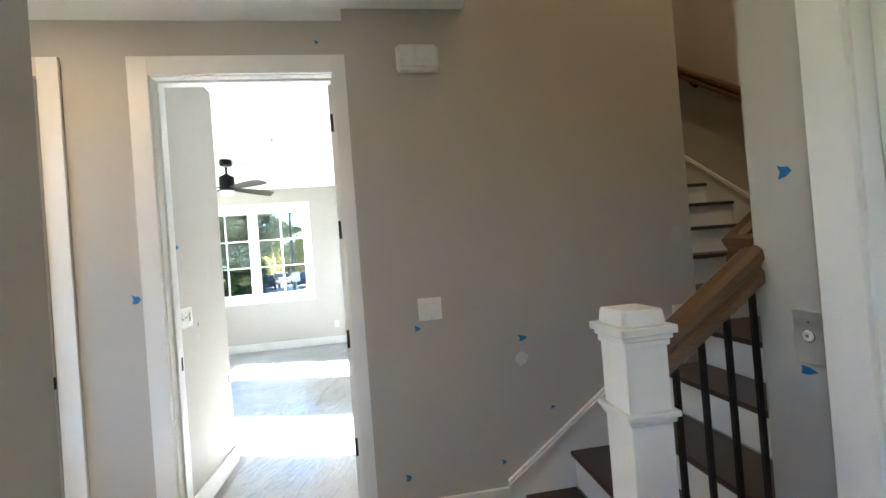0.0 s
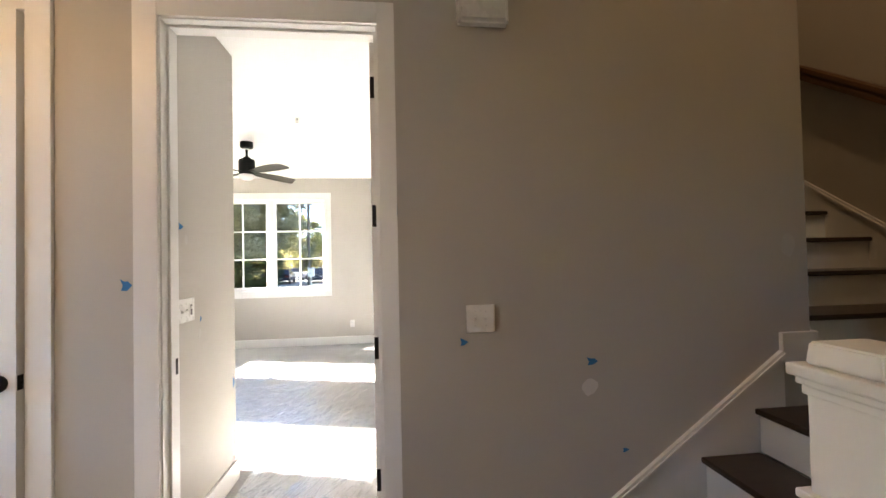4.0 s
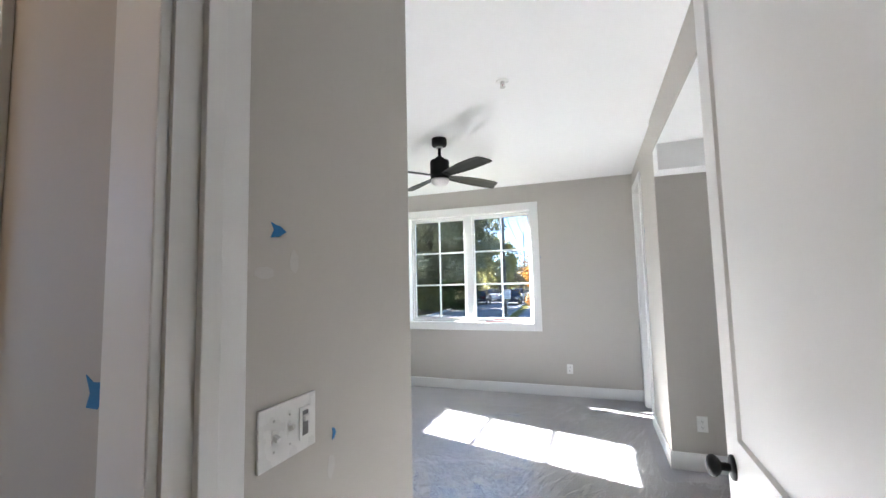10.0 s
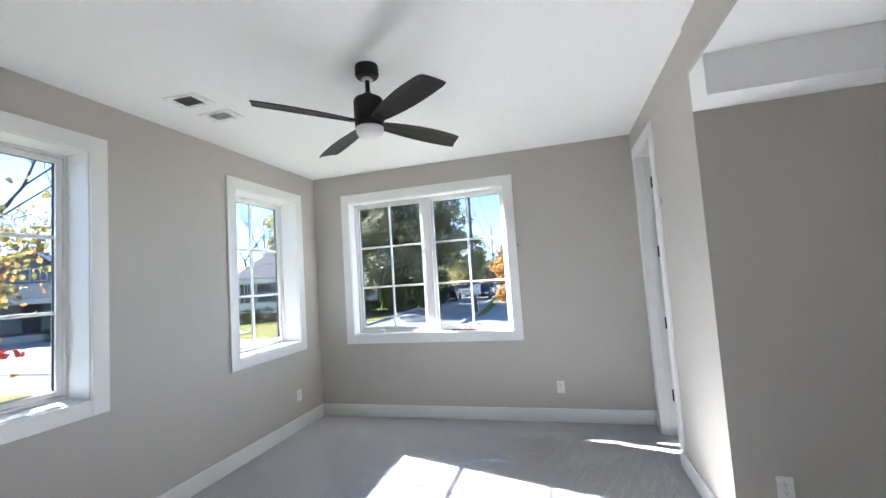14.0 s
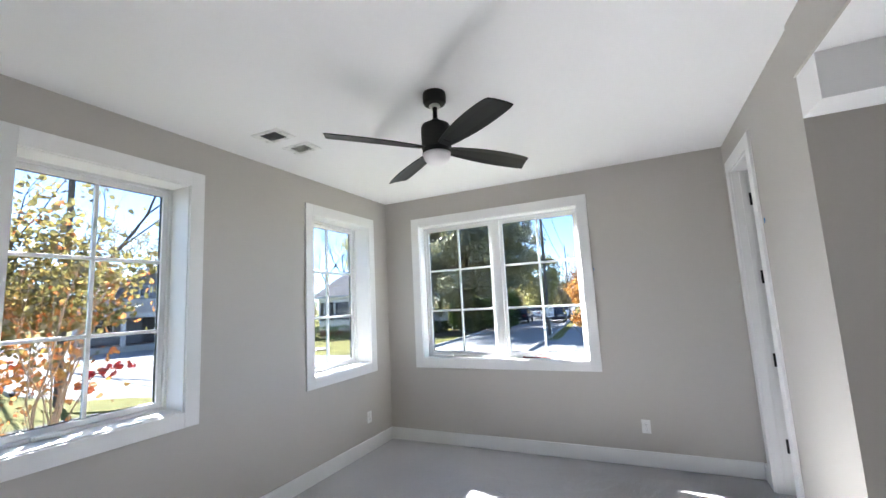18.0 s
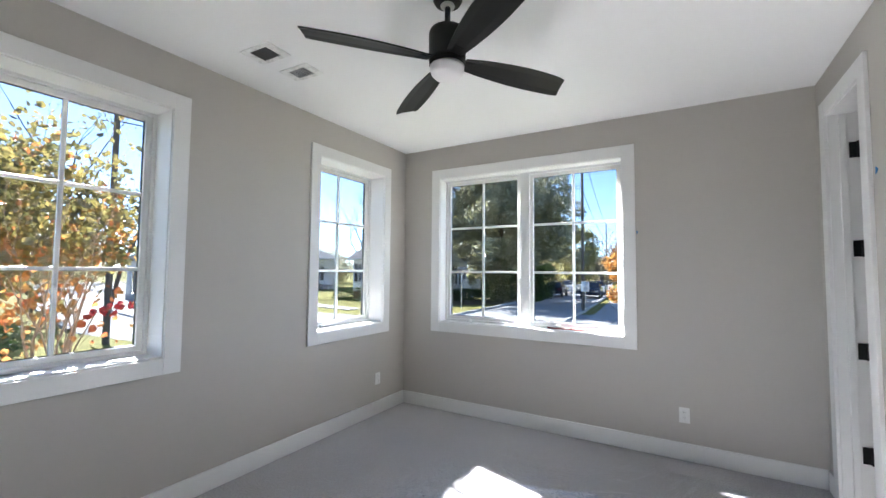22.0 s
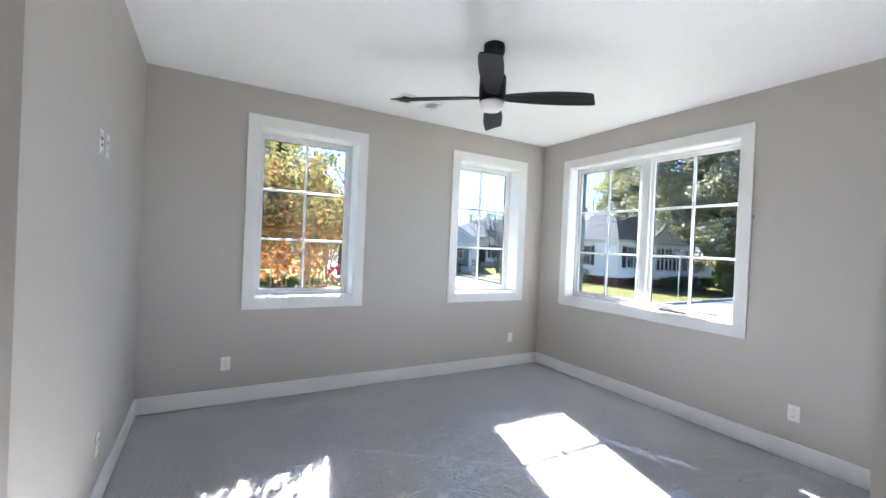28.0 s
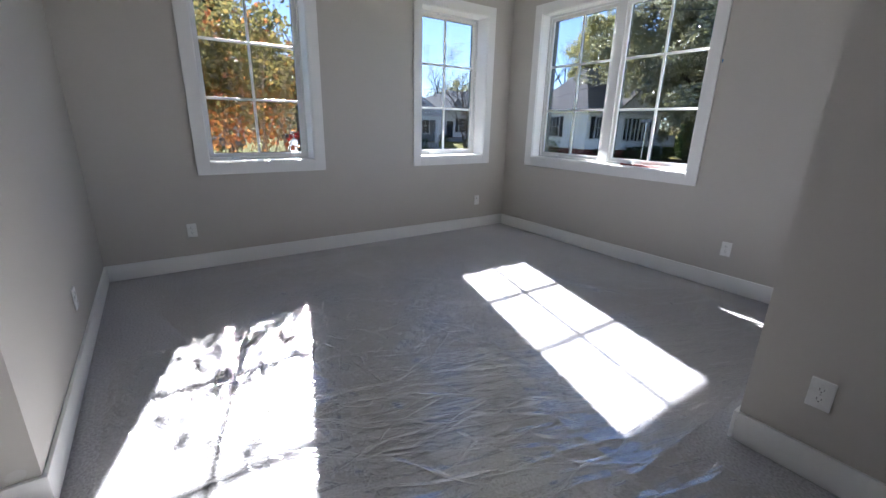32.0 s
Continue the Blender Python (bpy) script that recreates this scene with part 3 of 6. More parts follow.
# ---- openings: casings and jambs ----
def lined(parent, axis, hole, near, far, side, w=0.092, t=0.018, sill=False, both=True):
    """Casing boards round an opening on the face `near` (which looks to `side`, +1 or -1 along the wall's normal) and the jamb through the wall."""
    u0, u1, z0, z1 = hole

    def b(name, a0, a1, c0, c1, p, q, bev=0.0025):
        bm = bmesh.new()
        lo, hi = min(c0, c1), max(c0, c1)
        box(bm, *((a0, lo, p, a1, hi, q) if axis == "x" else (lo, a0, p, hi, a1, q)), bevel=bev)
        return part(name, bm, TRIM, parent)

    faces = [(near, side)] + ([(far, -side)] if both else [])
    for c, s in faces:
        b("casing", u0 - w, u0 + 0.006, c, c + s * t, 0.004 if not sill else z0 - w, z1 + w)
        b("casing", u1 - 0.006, u1 + w, c, c + s * t, 0.004 if not sill else z0 - w, z1 + w)
        b("head_casing", u0 + 0.006, u1 - 0.006, c, c + s * (t - 0.0006), z1 - 0.006, z1 + w)
        if sill:
            b("bottom_casing", u0 + 0.006, u1 - 0.006, c, c + s * (t - 0.0006), z0 - w, z0 + 0.006)
    n, f = near, far
    b("jamb", u0 - 0.002, u0 + 0.012, n, f, z0, z1, 0.001)
    b("jamb", u1 - 0.012, u1 + 0.002, n, f, z0, z1, 0.001)
    b("head_jamb", u0 + 0.012, u1 - 0.012, n, f, z1 - 0.012, z1 + 0.002, 0.001)
    if sill:
        b("window_sill", u0 + 0.012, u1 - 0.012, n, f, z0 - 0.002, z0 + 0.014, 0.001)
    return b


def window(name, axis, hole, near, out, sashes, label):
    """Casement window: casing, jamb, vinyl frame and, for each sash, its frame, muntins, six panes and a crank."""
    side = -1 if out > near else 1
    w = empty(name, None, label, "window", kind="structure")
    lined(w, axis, hole, near, out, side, sill=True, both=False)
    u0, u1, z0, z1 = hole[0] + 0.012, hole[1] - 0.012, hole[2] + 0.014, hole[3] - 0.012
    s = -side

    def at(d):
        return near + s * d

    def b(nm, a0, a1, d0, d1, p, q, mat, par, bev=0.002, lab=""):
        bm = bmesh.new()
        lo, hi = sorted((at(d0), at(d1)))
        box(bm, *((a0, lo, p, a1, hi, q) if axis == "x" else (lo, a0, p, hi, a1, q)), bevel=bev)
        return part(nm, bm, mat, par, lab)

    thick = abs(out - near)
    gd = thick - 0.029
    # on the double window one unseen side casing is made deep to block grazing sun
    proud = 0.10 if axis == "x" else 0.022
    for a0, a1, p0, p1, dd in ((hole[0] - 0.09, hole[0], hole[2] - 0.06, hole[3] + 0.09, proud), (hole[1], hole[1] + 0.09, hole[2] - 0.06, hole[3] + 0.09, 0.022), (hole[0], hole[1], hole[3], hole[3] + 0.09, 0.022), (hole[0], hole[1], hole[2] - 0.06, hole[2], 0.022)):
        b("outer_casing", a0, a1, thick + 0.001, thick + dd, p0, p1, OUTERTRIM, w)
    fw, f0, f1 = 0.019, gd - 0.042, gd + 0.028
    b("window_frame", u0, u0 + fw, f0, f1, z0, z1, VINYL, w)
    b("window_frame", u1 - fw, u1, f0, f1, z0, z1, VINYL, w)
    b("window_frame", u0 + fw, u1 - fw, f0, f1, z1 - fw, z1, VINYL, w)
    b("window_frame", u0 + fw, u1 - fw, f0, f1, z0, z0 + fw, VINYL, w)
    spans = [(u0 + fw, u1 - fw)]
    if sashes == 2:
        c = (u0 + u1) / 2
        b("mullion", c - 0.046, c + 0.046, f0 - 0.002, f1, z0 + fw, z1 - fw, VINYL, w)
        spans = [(u0 + fw, c - 0.046), (c + 0.046, u1 - fw)]
    for a0, a1 in spans:
        sw, p, q = 0.033, z0 + fw + 0.002, z1 - fw - 0.002
        a0, a1 = a0 + 0.002, a1 - 0.002
        s0, s1 = gd - 0.026, gd + 0.020
        b("sash_frame", a0, a0 + sw, s0, s1, p, q, VINYL, w)
        b("sash_rail", a1 - sw, a1, s0, s1, p, q, VINYL, w)
        b("sash_rail", a0 + sw, a1 - sw, s0, s1, p, p + sw, VINYL, w)
        b("sash_rail", a0 + sw, a1 - sw, s0, s1, q - sw, q, VINYL, w)
        g0, g1, h0, h1 = a0 + sw, a1 - sw, p + sw, q - sw
        # dark rubber gasket round the glass
        for e0, e1, k0, k1 in ((g0, g0 + 0.004, h0, h1), (g1 - 0.004, g1, h0, h1), (g0 + 0.004, g1 - 0.004, h0, h0 + 0.004), (g0 + 0.004, g1 - 0.004, h1 - 0.004, h1)):
            b("gasket", e0, e1, gd - 0.006, gd + 0.006, k0, k1, DARKHOLE, w, 0)
        mid, mw = (g0 + g1) / 2, 0.0105
        b("muntin", mid - mw, mid + mw, gd - 0.013, gd + 0.015, h0, h1, VINYL, w, 0.003)
        thirds = [h0 + (h1 - h0) * k / 3 for k in range(4)]
        for zz in thirds[1:3]:
            b("muntin", g0, mid - mw, gd - 0.012, gd + 0.014, zz - mw, zz + mw, VINYL, w, 0.003)
            b("muntin", mid + mw, g1, gd - 0.012, gd + 0.014, zz - mw, zz + mw, VINYL, w, 0.003)
        for k in range(3):
            for e0, e1 in ((g0, mid), (mid, g1)):
                pane = b("pane", e0 + 0.001, e1 - 0.001, gd - 0.0015, gd + 0.0015, thirds[k] + 0.001, thirds[k + 1] - 0.001, GLASS, w, 0)
                pane.visible_shadow = False
        # crank: cover on the frame, with the folded handle
        cx = a0 + 0.28 * (a1 - a0)
        b("crank_cover", cx - 0.062, cx + 0.062, f0 - 0.026, f0, z0 + 0.002, z0 + 0.030, VINYL, w, 0.006)
        b("crank_handle", cx - 0.055, cx + 0.066, f0 - 0.040, f0 - 0.025, z0 + 0.014, z0 + 0.030, VINYL, w, 0.005)
        b("sash_lock_plate", a1 - 0.002, a1 + 0.006, f0 - 0.006, f0, z0 + 0.12, z0 + 0.29, VINYL, w, 0.002)
        b("sash_lock", a1 - 0.004, a1 + 0.008, f0 - 0.016, f0 - 0.006, z0 + 0.16, z0 + 0.26, VINYL, w, 0.004)
    return w


window("window_1", "x", HN, YN, YN + OUTN, 2, "white double casement window with grilles and flat white casing")
window("window_2", "y", HW1, XW, XW - OUTW, 1, "white single casement window with six-pane grille")
window("window_3", "y", HW2, XW, XW - OUTW, 1, "narrow white casement window near the room's corner")

doorway_1 = empty("doorway_1", None, "white cased doorway to the bedroom", "doorway", kind="structure")
b1 = lined(doorway_1, "x", D1, YD, YB, -1)
for u in ((D1[0] + 0.012, D1[0] + 0.024), (D1[1] - 0.024, D1[1] - 0.012)):
    b1("door_stop", u[0], u[1], YD + 0.045, YD + 0.08, 0.004, D1[3] - 0.012, 0.002)
b1("door_stop", D1[0] + 0.024, D1[1] - 0.024, YD + 0.045, YD + 0.08, D1[3] - 0.024, D1[3] - 0.012, 0.002)
doorway_2 = empty("doorway_2", None, "white cased opening of the hall closet", "doorway", kind="structure")
lined(doorway_2, "x", DC, YD, YB, -1, both=False)
doorway_3 = empty("doorway_3", None, "tall white cased doorway to the dark closet", "doorway", kind="structure")
b3 = lined(doorway_3, "y", DE, XE, XE + 0.13, -1)
b3("door_stop", DE[0] + 0.012, DE[0] + 0.024, XE + 0.05, XE + 0.085, 0.004, DE[3] - 0.012, 0.002)
b3("door_stop", DE[1] - 0.024, DE[1] - 0.012, XE + 0.05, XE + 0.085, 0.004, DE[3] - 0.012, 0.002)
doorway_4 = empty("doorway_4", None, "white cased doorway under the stairs", "doorway", kind="structure")
lined(doorway_4, "y", DU, XA, XA + 0.23, -1, both=False)
doorway_5 = empty("doorway_5", None, "white cased front doorway", "doorway", kind="structure")
lined(doorway_5, "y", DF, XF, XF - 0.14, 1)
doorway_6 = empty("doorway_6", None, "white cased lift opening", "doorway", kind="structure")
lined(doorway_6, "y", (-0.15, 0.920, 0.0, 2.15), XV, XV + 0.13, -1, both=False)


# ---- doors ----
def ring(bm, x0, x1, z0, z1, y, d, dep):
    """A recessed flat panel in a door face: sloped edge and sunk field, on the face y looking to sign d."""
    pts = [(x0, y, z0), (x1, y, z0), (x1, y, z1), (x0, y, z1)]
    inn = [(x0 + 0.006, y - d * dep, z0 + 0.006), (x1 - 0.006, y - d * dep, z0 + 0.006), (x1 - 0.006, y - d * dep, z1 - 0.006), (x0 + 0.006, y - d * dep, z1 - 0.006)]
    a, b = [bm.verts.new(p) for p in pts], [bm.verts.new(p) for p in inn]
    for k in range(4):
        bm.faces.new((a[k], a[(k + 1) % 4], b[(k + 1) % 4], b[k]))
    bm.faces.new(b)


def leaf_mesh(w, h, panels, t=0.035, glass=None):
    """A stile-and-rail leaf, from x 0 to w, y 0 to t; panels (x0, x1, z0, z1) sunk on both faces; glass: an opening right through."""
    bm = bmesh.new()
    cx = sorted({0, w, *(p[0] for p in panels), *(p[1] for p in panels), *((glass[0], glass[1]) if glass else ())})
    cz = sorted({0, h, *(p[2] for p in panels), *(p[3] for p in panels), *((glass[2], glass[3]) if glass else ())})
    inside = lambda x, z, r: r[0] < x < r[1] and r[2] < z < r[3]  # noqa: E731
    for y, d in ((0, -1), (t, 1)):
        for xa, xb in zip(cx, cx[1:]):
            for za, zb in zip(cz, cz[1:]):
                mx, mz = (xa + xb) / 2, (za + zb) / 2
                if any(inside(mx, mz, r) for r in panels) or (glass and inside(mx, mz, glass)):
                    continue
                bm.faces.new([bm.verts.new(v) for v in ((xa, y, za), (xb, y, za), (xb, y, zb), (xa, y, zb))])
        for r in panels:
            ring(bm, *r, y, d, 0.009)
    for loop in [((0, 0), (w, 0), (w, h), (0, h))] + ([((glass[0], glass[2]), (glass[1], glass[2]), (glass[1], glass[3]), (glass[0], glass[3]))] if glass else []):
        for (xa, za), (xb, zb) in zip(loop, loop[1:] + loop[:1]):
            bm.faces.new([bm.verts.new(v) for v in ((xa, 0, za), (xb, 0, zb), (xb, t, zb), (xa, t, za))])
    bmesh.ops.remove_doubles(bm, verts=bm.verts, dist=1e-5)
    bmesh.ops.recalc_face_normals(bm, faces=bm.faces)
    return bm


def knob(parent, x, z, y, d):
    """Round black knob with its rose, on the face y looking to sign d."""
    m = Matrix.Translation((x, y, z)) @ Matrix.Rotation(radians(-90 * d), 4, "X")
    part("rose", turned([(0.033, 0), (0.033, 0.006), (0.028, 0.009)], 24, m), BLACK, parent, smooth=True)
    part("door_knob", turned([(0.011, 0.008), (0.011, 0.03), (0.022, 0.036), (0.029, 0.046), (0.029, 0.054), (0.024, 0.062), (0.012, 0.066)], 24, m), BLACK, parent, smooth=True)


def hinge(parent, x, z, y, d=1):
    bm = boxes((x - 0.001, y, z - 0.05, x + 0.034, y + 0.003, z + 0.05), bevel=0.001)
    cyl(bm, 0.0065, 0.0065, z - 0.052, z + 0.052, 12, Matrix.Translation((x, y - 0.004 * d, 0)))
    cyl(bm, 0.004, 0.001, z + 0.052, z + 0.062, 10, Matrix.Translation((x, y - 0.004 * d, 0)))
    return part("hinge", bm, BLACK, parent)


def panel_door(name, w, h, m, label, knob_z=0.93, hinges=(), knobs=(0, 1), z_mid=(0.84, 1.01), flip=False):
    """Two-panel door; local x runs from the hinge side to the latch."""
    d = empty(name, m, label, "door", kind="structure")
    st = 0.118
    part("door_leaf", leaf_mesh(w, h, [(st, w - st, 0.24, z_mid[0]), (st, w - st, z_mid[1], h - st)]), DOORW, d)
    for k in knobs:
        knob(d, w - 0.062, knob_z, (0, 0.035)[k], (-1, 1)[k])
    part("latch_plate", boxes((w - 0.001, 0.005, knob_z - 0.03, w + 0.0015, 0.030, knob_z + 0.03)), BLACK, d)
    part("latch_bolt", boxes((w + 0.001, 0.012, knob_z - 0.008, w + 0.010, 0.023, knob_z + 0.008), bevel=0.002), BLACK, d)
    for z in hinges:
        hinge(d, -0.002, z, 0.037 if flip else -0.003, -1 if flip else 1)
    return d


H4 = (0.34, 0.96, 1.59, 2.21)
# bedroom door: hinged on the right-hand jamb, swung a little past square into the passage
door_1 = panel_door("door_1", 0.905, 2.43, pose(D1[1] - 0.014, YB - 0.002, 0.012, 0, 0, 88.5), "white two-panel bedroom door standing open", 0.92, ())
for z in H4:
    bm = boxes((-0.002, 0.002, z - 0.052, 0.0005, 0.034, z + 0.052), bevel=0.0008)
    cyl(bm, 0.007, 0.007, z - 0.052, z + 0.052, 12, Matrix.Translation((-0.004, -0.004, 0)))
    part("hinge", bm, BLACK, door_1)
# hall closet door, a little ajar
door_2 = panel_door("door_2", 0.672, 2.43, pose(DC[0] + 0.015, YD + 0.002, 0.012, 0, 0, -3.4), "white two-panel hall closet door, slightly ajar", 0.92, (), (0,), (0.835, 1.0))
for z in H4:
    bm = boxes((-0.004, -0.006, z - 0.05, 0.030, -0.0005, z + 0.05), bevel=0.001)
    cyl(bm, 0.008, 0.008, z - 0.052, z + 0.052, 12, Matrix.Translation((0, -0.008, 0)))
    part("hinge", bm, BLACK, door_2)
# door under the stairs, open along the alcove wall
panel_door("door_3", 0.715, 2.02, pose(XA - 0.022, 5.530, 0.012, 0, 0, 181.0), "white two-panel door standing open against the alcove wall", 0.92, (0.25, 1.0, 1.78))
# closet door, open inwards
panel_door("door_4", 0.58, 2.43, pose(XE + 0.150, DE[1] - 0.020, 0.012, 0, 0, 7.0), "white tall closet door, open inwards", 0.92, H4)
for z in H4:
    bm = boxes((XE + 0.096, DE[1] - 0.0165, z - 0.05, XE + 0.133, DE[1] - 0.0125, z + 0.05), bevel=0.001)
    cyl(bm, 0.008, 0.008, z - 0.052, z + 0.052, 12, Matrix.Translation((XE + 0.138, DE[1] - 0.02, 0)))
    part("hinge", bm, BLACK, doorway_3)
for z in H4:
    bm = boxes((D1[1] - 0.0165, YB - 0.042, z - 0.04, D1[1] - 0.0125, YB - 0.006, z + 0.062), bevel=0.001)
    part("hinge_leaf", bm, BLACK, doorway_1)
part("strike_plate", boxes((D1[0] + 0.0125, YD + 0.088, 0.90, D1[0] + 0.0150, YD + 0.118, 0.97)), BLACK, doorway_1)

# front door: six-pane glass over a panel
door_5 = empty("door_5", pose(XF - 0.052, DF[0] + 0.015, 0.012, 0, 0, 90), "white front door with six glass panes and black locks", "door", kind="structure")
FW = DF[1] - DF[0] - 0.030
gl = (0.160, FW - 0.160, 0.725, 2.305)
part("door_leaf", leaf_mesh(FW, 2.436, [(0.16, FW - 0.16, 0.20, 0.60)], 0.044, gl), DOORW, door_5)
mid = FW / 2
for zz in [gl[2] + (gl[3] - gl[2]) * k / 3 for k in (1, 2)]:
    part("muntin", boxes((gl[0], 0.006, zz - 0.013, mid - 0.013, 0.038, zz + 0.013), bevel=0.004), DOORW, door_5)
    part("muntin", boxes((mid + 0.013, 0.006, zz - 0.013, gl[1], 0.038, zz + 0.013), bevel=0.004), DOORW, door_5)
part("muntin", boxes((mid - 0.013, 0.005, gl[2], mid + 0.013, 0.039, gl[3]), bevel=0.004), DOORW, door_5)
for k in range(3):
    for a, b in ((gl[0], mid), (mid, gl[1])):
        pn = part("pane", boxes((a + 0.001, 0.020, gl[2] + (gl[3] - gl[2]) * k / 3 + 0.001, b - 0.001, 0.024, gl[2] + (gl[3] - gl[2]) * (k + 1) / 3 - 0.001)), DOORGLASS, door_5)
        pn.visible_shadow = False
knob(door_5, FW - 0.062, 0.926, 0, -1)
m = Matrix.Translation((FW - 0.062, 0, 1.072)) @ Matrix.Rotation(radians(90), 4, "X")
part("deadbolt", turned([(0.031, 0), (0.031, 0.012), (0.026, 0.017), (0.012, 0.02), (0.008, 0.034)], 24, m), BLACK, door_5, smooth=True)
m = Matrix.Translation((FW - 0.062, 0, 0.75)) @ Matrix.Rotation(radians(90), 4, "X")
part("lock_button", turned([(0.012, 0), (0.012, 0.006), (0.006, 0.010)], 16, m), BLACK, door_5, smooth=True)

# ---- stairs ----
RISE, RUN, Z1 = 0.198, 0.272, 0.086
stair = empty("staircase", pose(0, 0, 0), "dark oak treads with white risers turning at a landing", "staircase", kind="structure")
for k in range(4):
    x = 0.683 + RUN * k
    z = Z1 + RISE * k
    part("tread", boxes((x, 1.215 if k else 1.14, z - 0.027, x + RUN + 0.02, YH - 0.02, z), bevel=0.008), TREAD, stair)
    part("riser", boxes((x + 0.028, 1.225, z - RISE if k else 0.0, x + 0.045, YH - 0.02, z - 0.028)), TRIM, stair)
zl = Z1 + RISE * 4
part("landing", boxes((0.683 + RUN * 4, 1.215, zl - 0.03, 2.955, YH + 0.10, zl), bevel=0.008), TREAD, stair)
part("riser", boxes((0.683 + RUN * 4 + 0.028, 1.225, zl - RISE, 0.683 + RUN * 4 + 0.045, YH - 0.02, zl - 0.03)), TRIM, stair)
part("stair_underside", boxes((0.683 + RUN * 4 + 0.05, 1.215, zl - 0.25, 2.955, YH, zl - 0.035)), TRIM, stair)
for k in range(1, 11):
    y, z = 2.40 + 0.27 * (k - 1), zl + RISE * k
    part("tread", boxes((1.825, y - 0.028, z - 0.027, 2.955, y + 0.27, z), bevel=0.008), TREAD, stair)
    part("riser", boxes((1.825, y, z - RISE, 2.955, y + 0.017, z - 0.028)), TRIM, stair)
# skirts with a moulded cap
def skirt(name, p0, p1, off, axis, c, side):
    """A sloping skirt board from p0 to p1 (run, height), off high, lying on the plane c."""
    bm = bmesh.new()
    (a, za), (b, zb) = p0, p1
    t = 0.014 * side
    for (q0, q1, dep) in ((-0.36, off, t), (off, off + 0.018, t * 1.9), (off + 0.018, off + 0.034, t * 1.4)):
        vs = []
        for dd in (0, dep):
            for u, zz in ((a, za + q0), (b, zb + q0), (b, zb + q1), (a, za + q1)):
                vs.append(bm.verts.new((u, c + dd, zz) if axis == "x" else (c + dd, u, zz)))
        for f in ((0, 1, 2, 3), (7, 6, 5, 4), (0, 4, 5, 1), (1, 5, 6, 2), (2, 6, 7, 3), (3, 7, 4, 0)):
            bm.faces.new([vs[i] for i in f])
    bmesh.ops.recalc_face_normals(bm, faces=bm.faces)
    return part(name, bm, TRIM, stair)


skirt("skirt_board", (0.60, 0.135), (1.665, 0.905), 0.0, "x", YH, -1)
skirt("skirt_board", (2.36, 1.20), (4.6, 2.84), -0.04, "y", 2.97, -1)
part("plinth_block", boxes((1.655, YH - 0.022, zl, 1.842, YH, zl + 0.138), bevel=0.003), TRIM, stair)
part("plinth_block", boxes((1.82, YH + 0.001, zl, 1.842, YH + 0.07, zl + 0.138), bevel=0.003), TRIM, stair)
part("skirt_panel", boxes((0.66, 1.20, 0.0, 1.10, 1.214, 0.20)), TRIM, stair)

# newel post with collar and pyramid-shouldered cap
NX, NY = 0.676, 1.177
newel = empty("newel_post", pose(NX, NY, 0), "white square newel post with collar and moulded cap", "newel post")
part("shaft", boxes((-0.060, -0.060, 0, 0.060, 0.060, 1.165), bevel=0.003), TRIM, newel)
part("base_block", boxes((-0.072, -0.072, 0, 0.072, 0.072, 0.30), bevel=0.004), TRIM, newel)
for z, w, h in ((0.955, 0.076, 0.016), (0.940, 0.068, 0.015)):
    part("collar", boxes((-w, -w, z, w, w, z + h), bevel=0.004), TRIM, newel)
for z, w, h in ((1.140, 0.066, 0.018), (1.158, 0.072, 0.014), (1.172, 0.081, 0.022)):
    part("cap_moulding", boxes((-w, -w, z, w, w, z + h), bevel=0.004), TRIM, newel)
bm = boxes((-0.062, -0.062, 1.194, 0.062, 0.062, 1.235))
for v in bm.verts:
    if v.co.z > 1.23:
        v.co.x *= 0.93
        v.co.y *= 0.93
bmesh.ops.bevel(bm, geom=list(bm.edges), offset=0.004, segments=2, affect="EDGES")
part("cap_block", bm, TRIM, newel)


def rail_run(bm, p0, p1):
    """A moulded handrail: a flat-topped profile swept from p0 to p1."""
    d = Vector(p1) - Vector(p0)
    q = d.to_track_quat("X", "Z").to_matrix().to_4x4()
    prof = [(-0.030, -0.034), (0.030, -0.034), (0.030, -0.016), (0.022, -0.006), (0.033, 0.008), (0.030, 0.026), (0.014, 0.034), (-0.014, 0.034), (-0.030, 0.026), (-0.033, 0.008), (-0.022, -0.006), (-0.030, -0.016)]
    prof = [(1.25 * y, 1.3 * z) for y, z in prof]
    m = Matrix.Translation(p0) @ q
    a = [bm.verts.new(m @ Vector((0, y, z))) for y, z in prof]
    b = [bm.verts.new(m @ Vector((d.length, y, z))) for y, z in prof]
    for i in range(len(prof)):
        bm.faces.new((a[i], a[(i + 1) % len(prof)], b[(i + 1) % len(prof)], b[i]))
    bm.faces.new(a[::-1])
    bm.faces.new(b)
    bmesh.ops.recalc_face_normals(bm, faces=bm.faces)
    return bm


rail = empty("stair_railing", pose(0, 0, 0), "brown oak handrail on black iron balusters", "railing")
bm = rail_run(bmesh.new(), (NX + 0.055, 1.21, 1.06), (1.135, 1.21, 1.345))
part("handrail", bm, RAIL, rail)
bm = rail_run(bmesh.new(), (1.135, 1.205, 1.360), (1.135, 1.30, 1.366))
rail_run(bm, (1.14, 1.30, 1.366), (1.60, 1.30, 1.72))
part("handrail_return", bm, RAIL, rail)
for x in (0.822, 0.910, 0.998, 1.088):
    zt = 1.06 + (x - NX - 0.055) * 0.699 - 0.035
    k = max(0, int((x - 0.683) / RUN))
    part("baluster", boxes((x - 0.0075, 1.2025, Z1 + RISE * k, x + 0.0075, 1.2175, zt + 0.004), bevel=0.0015), BLACK, rail)
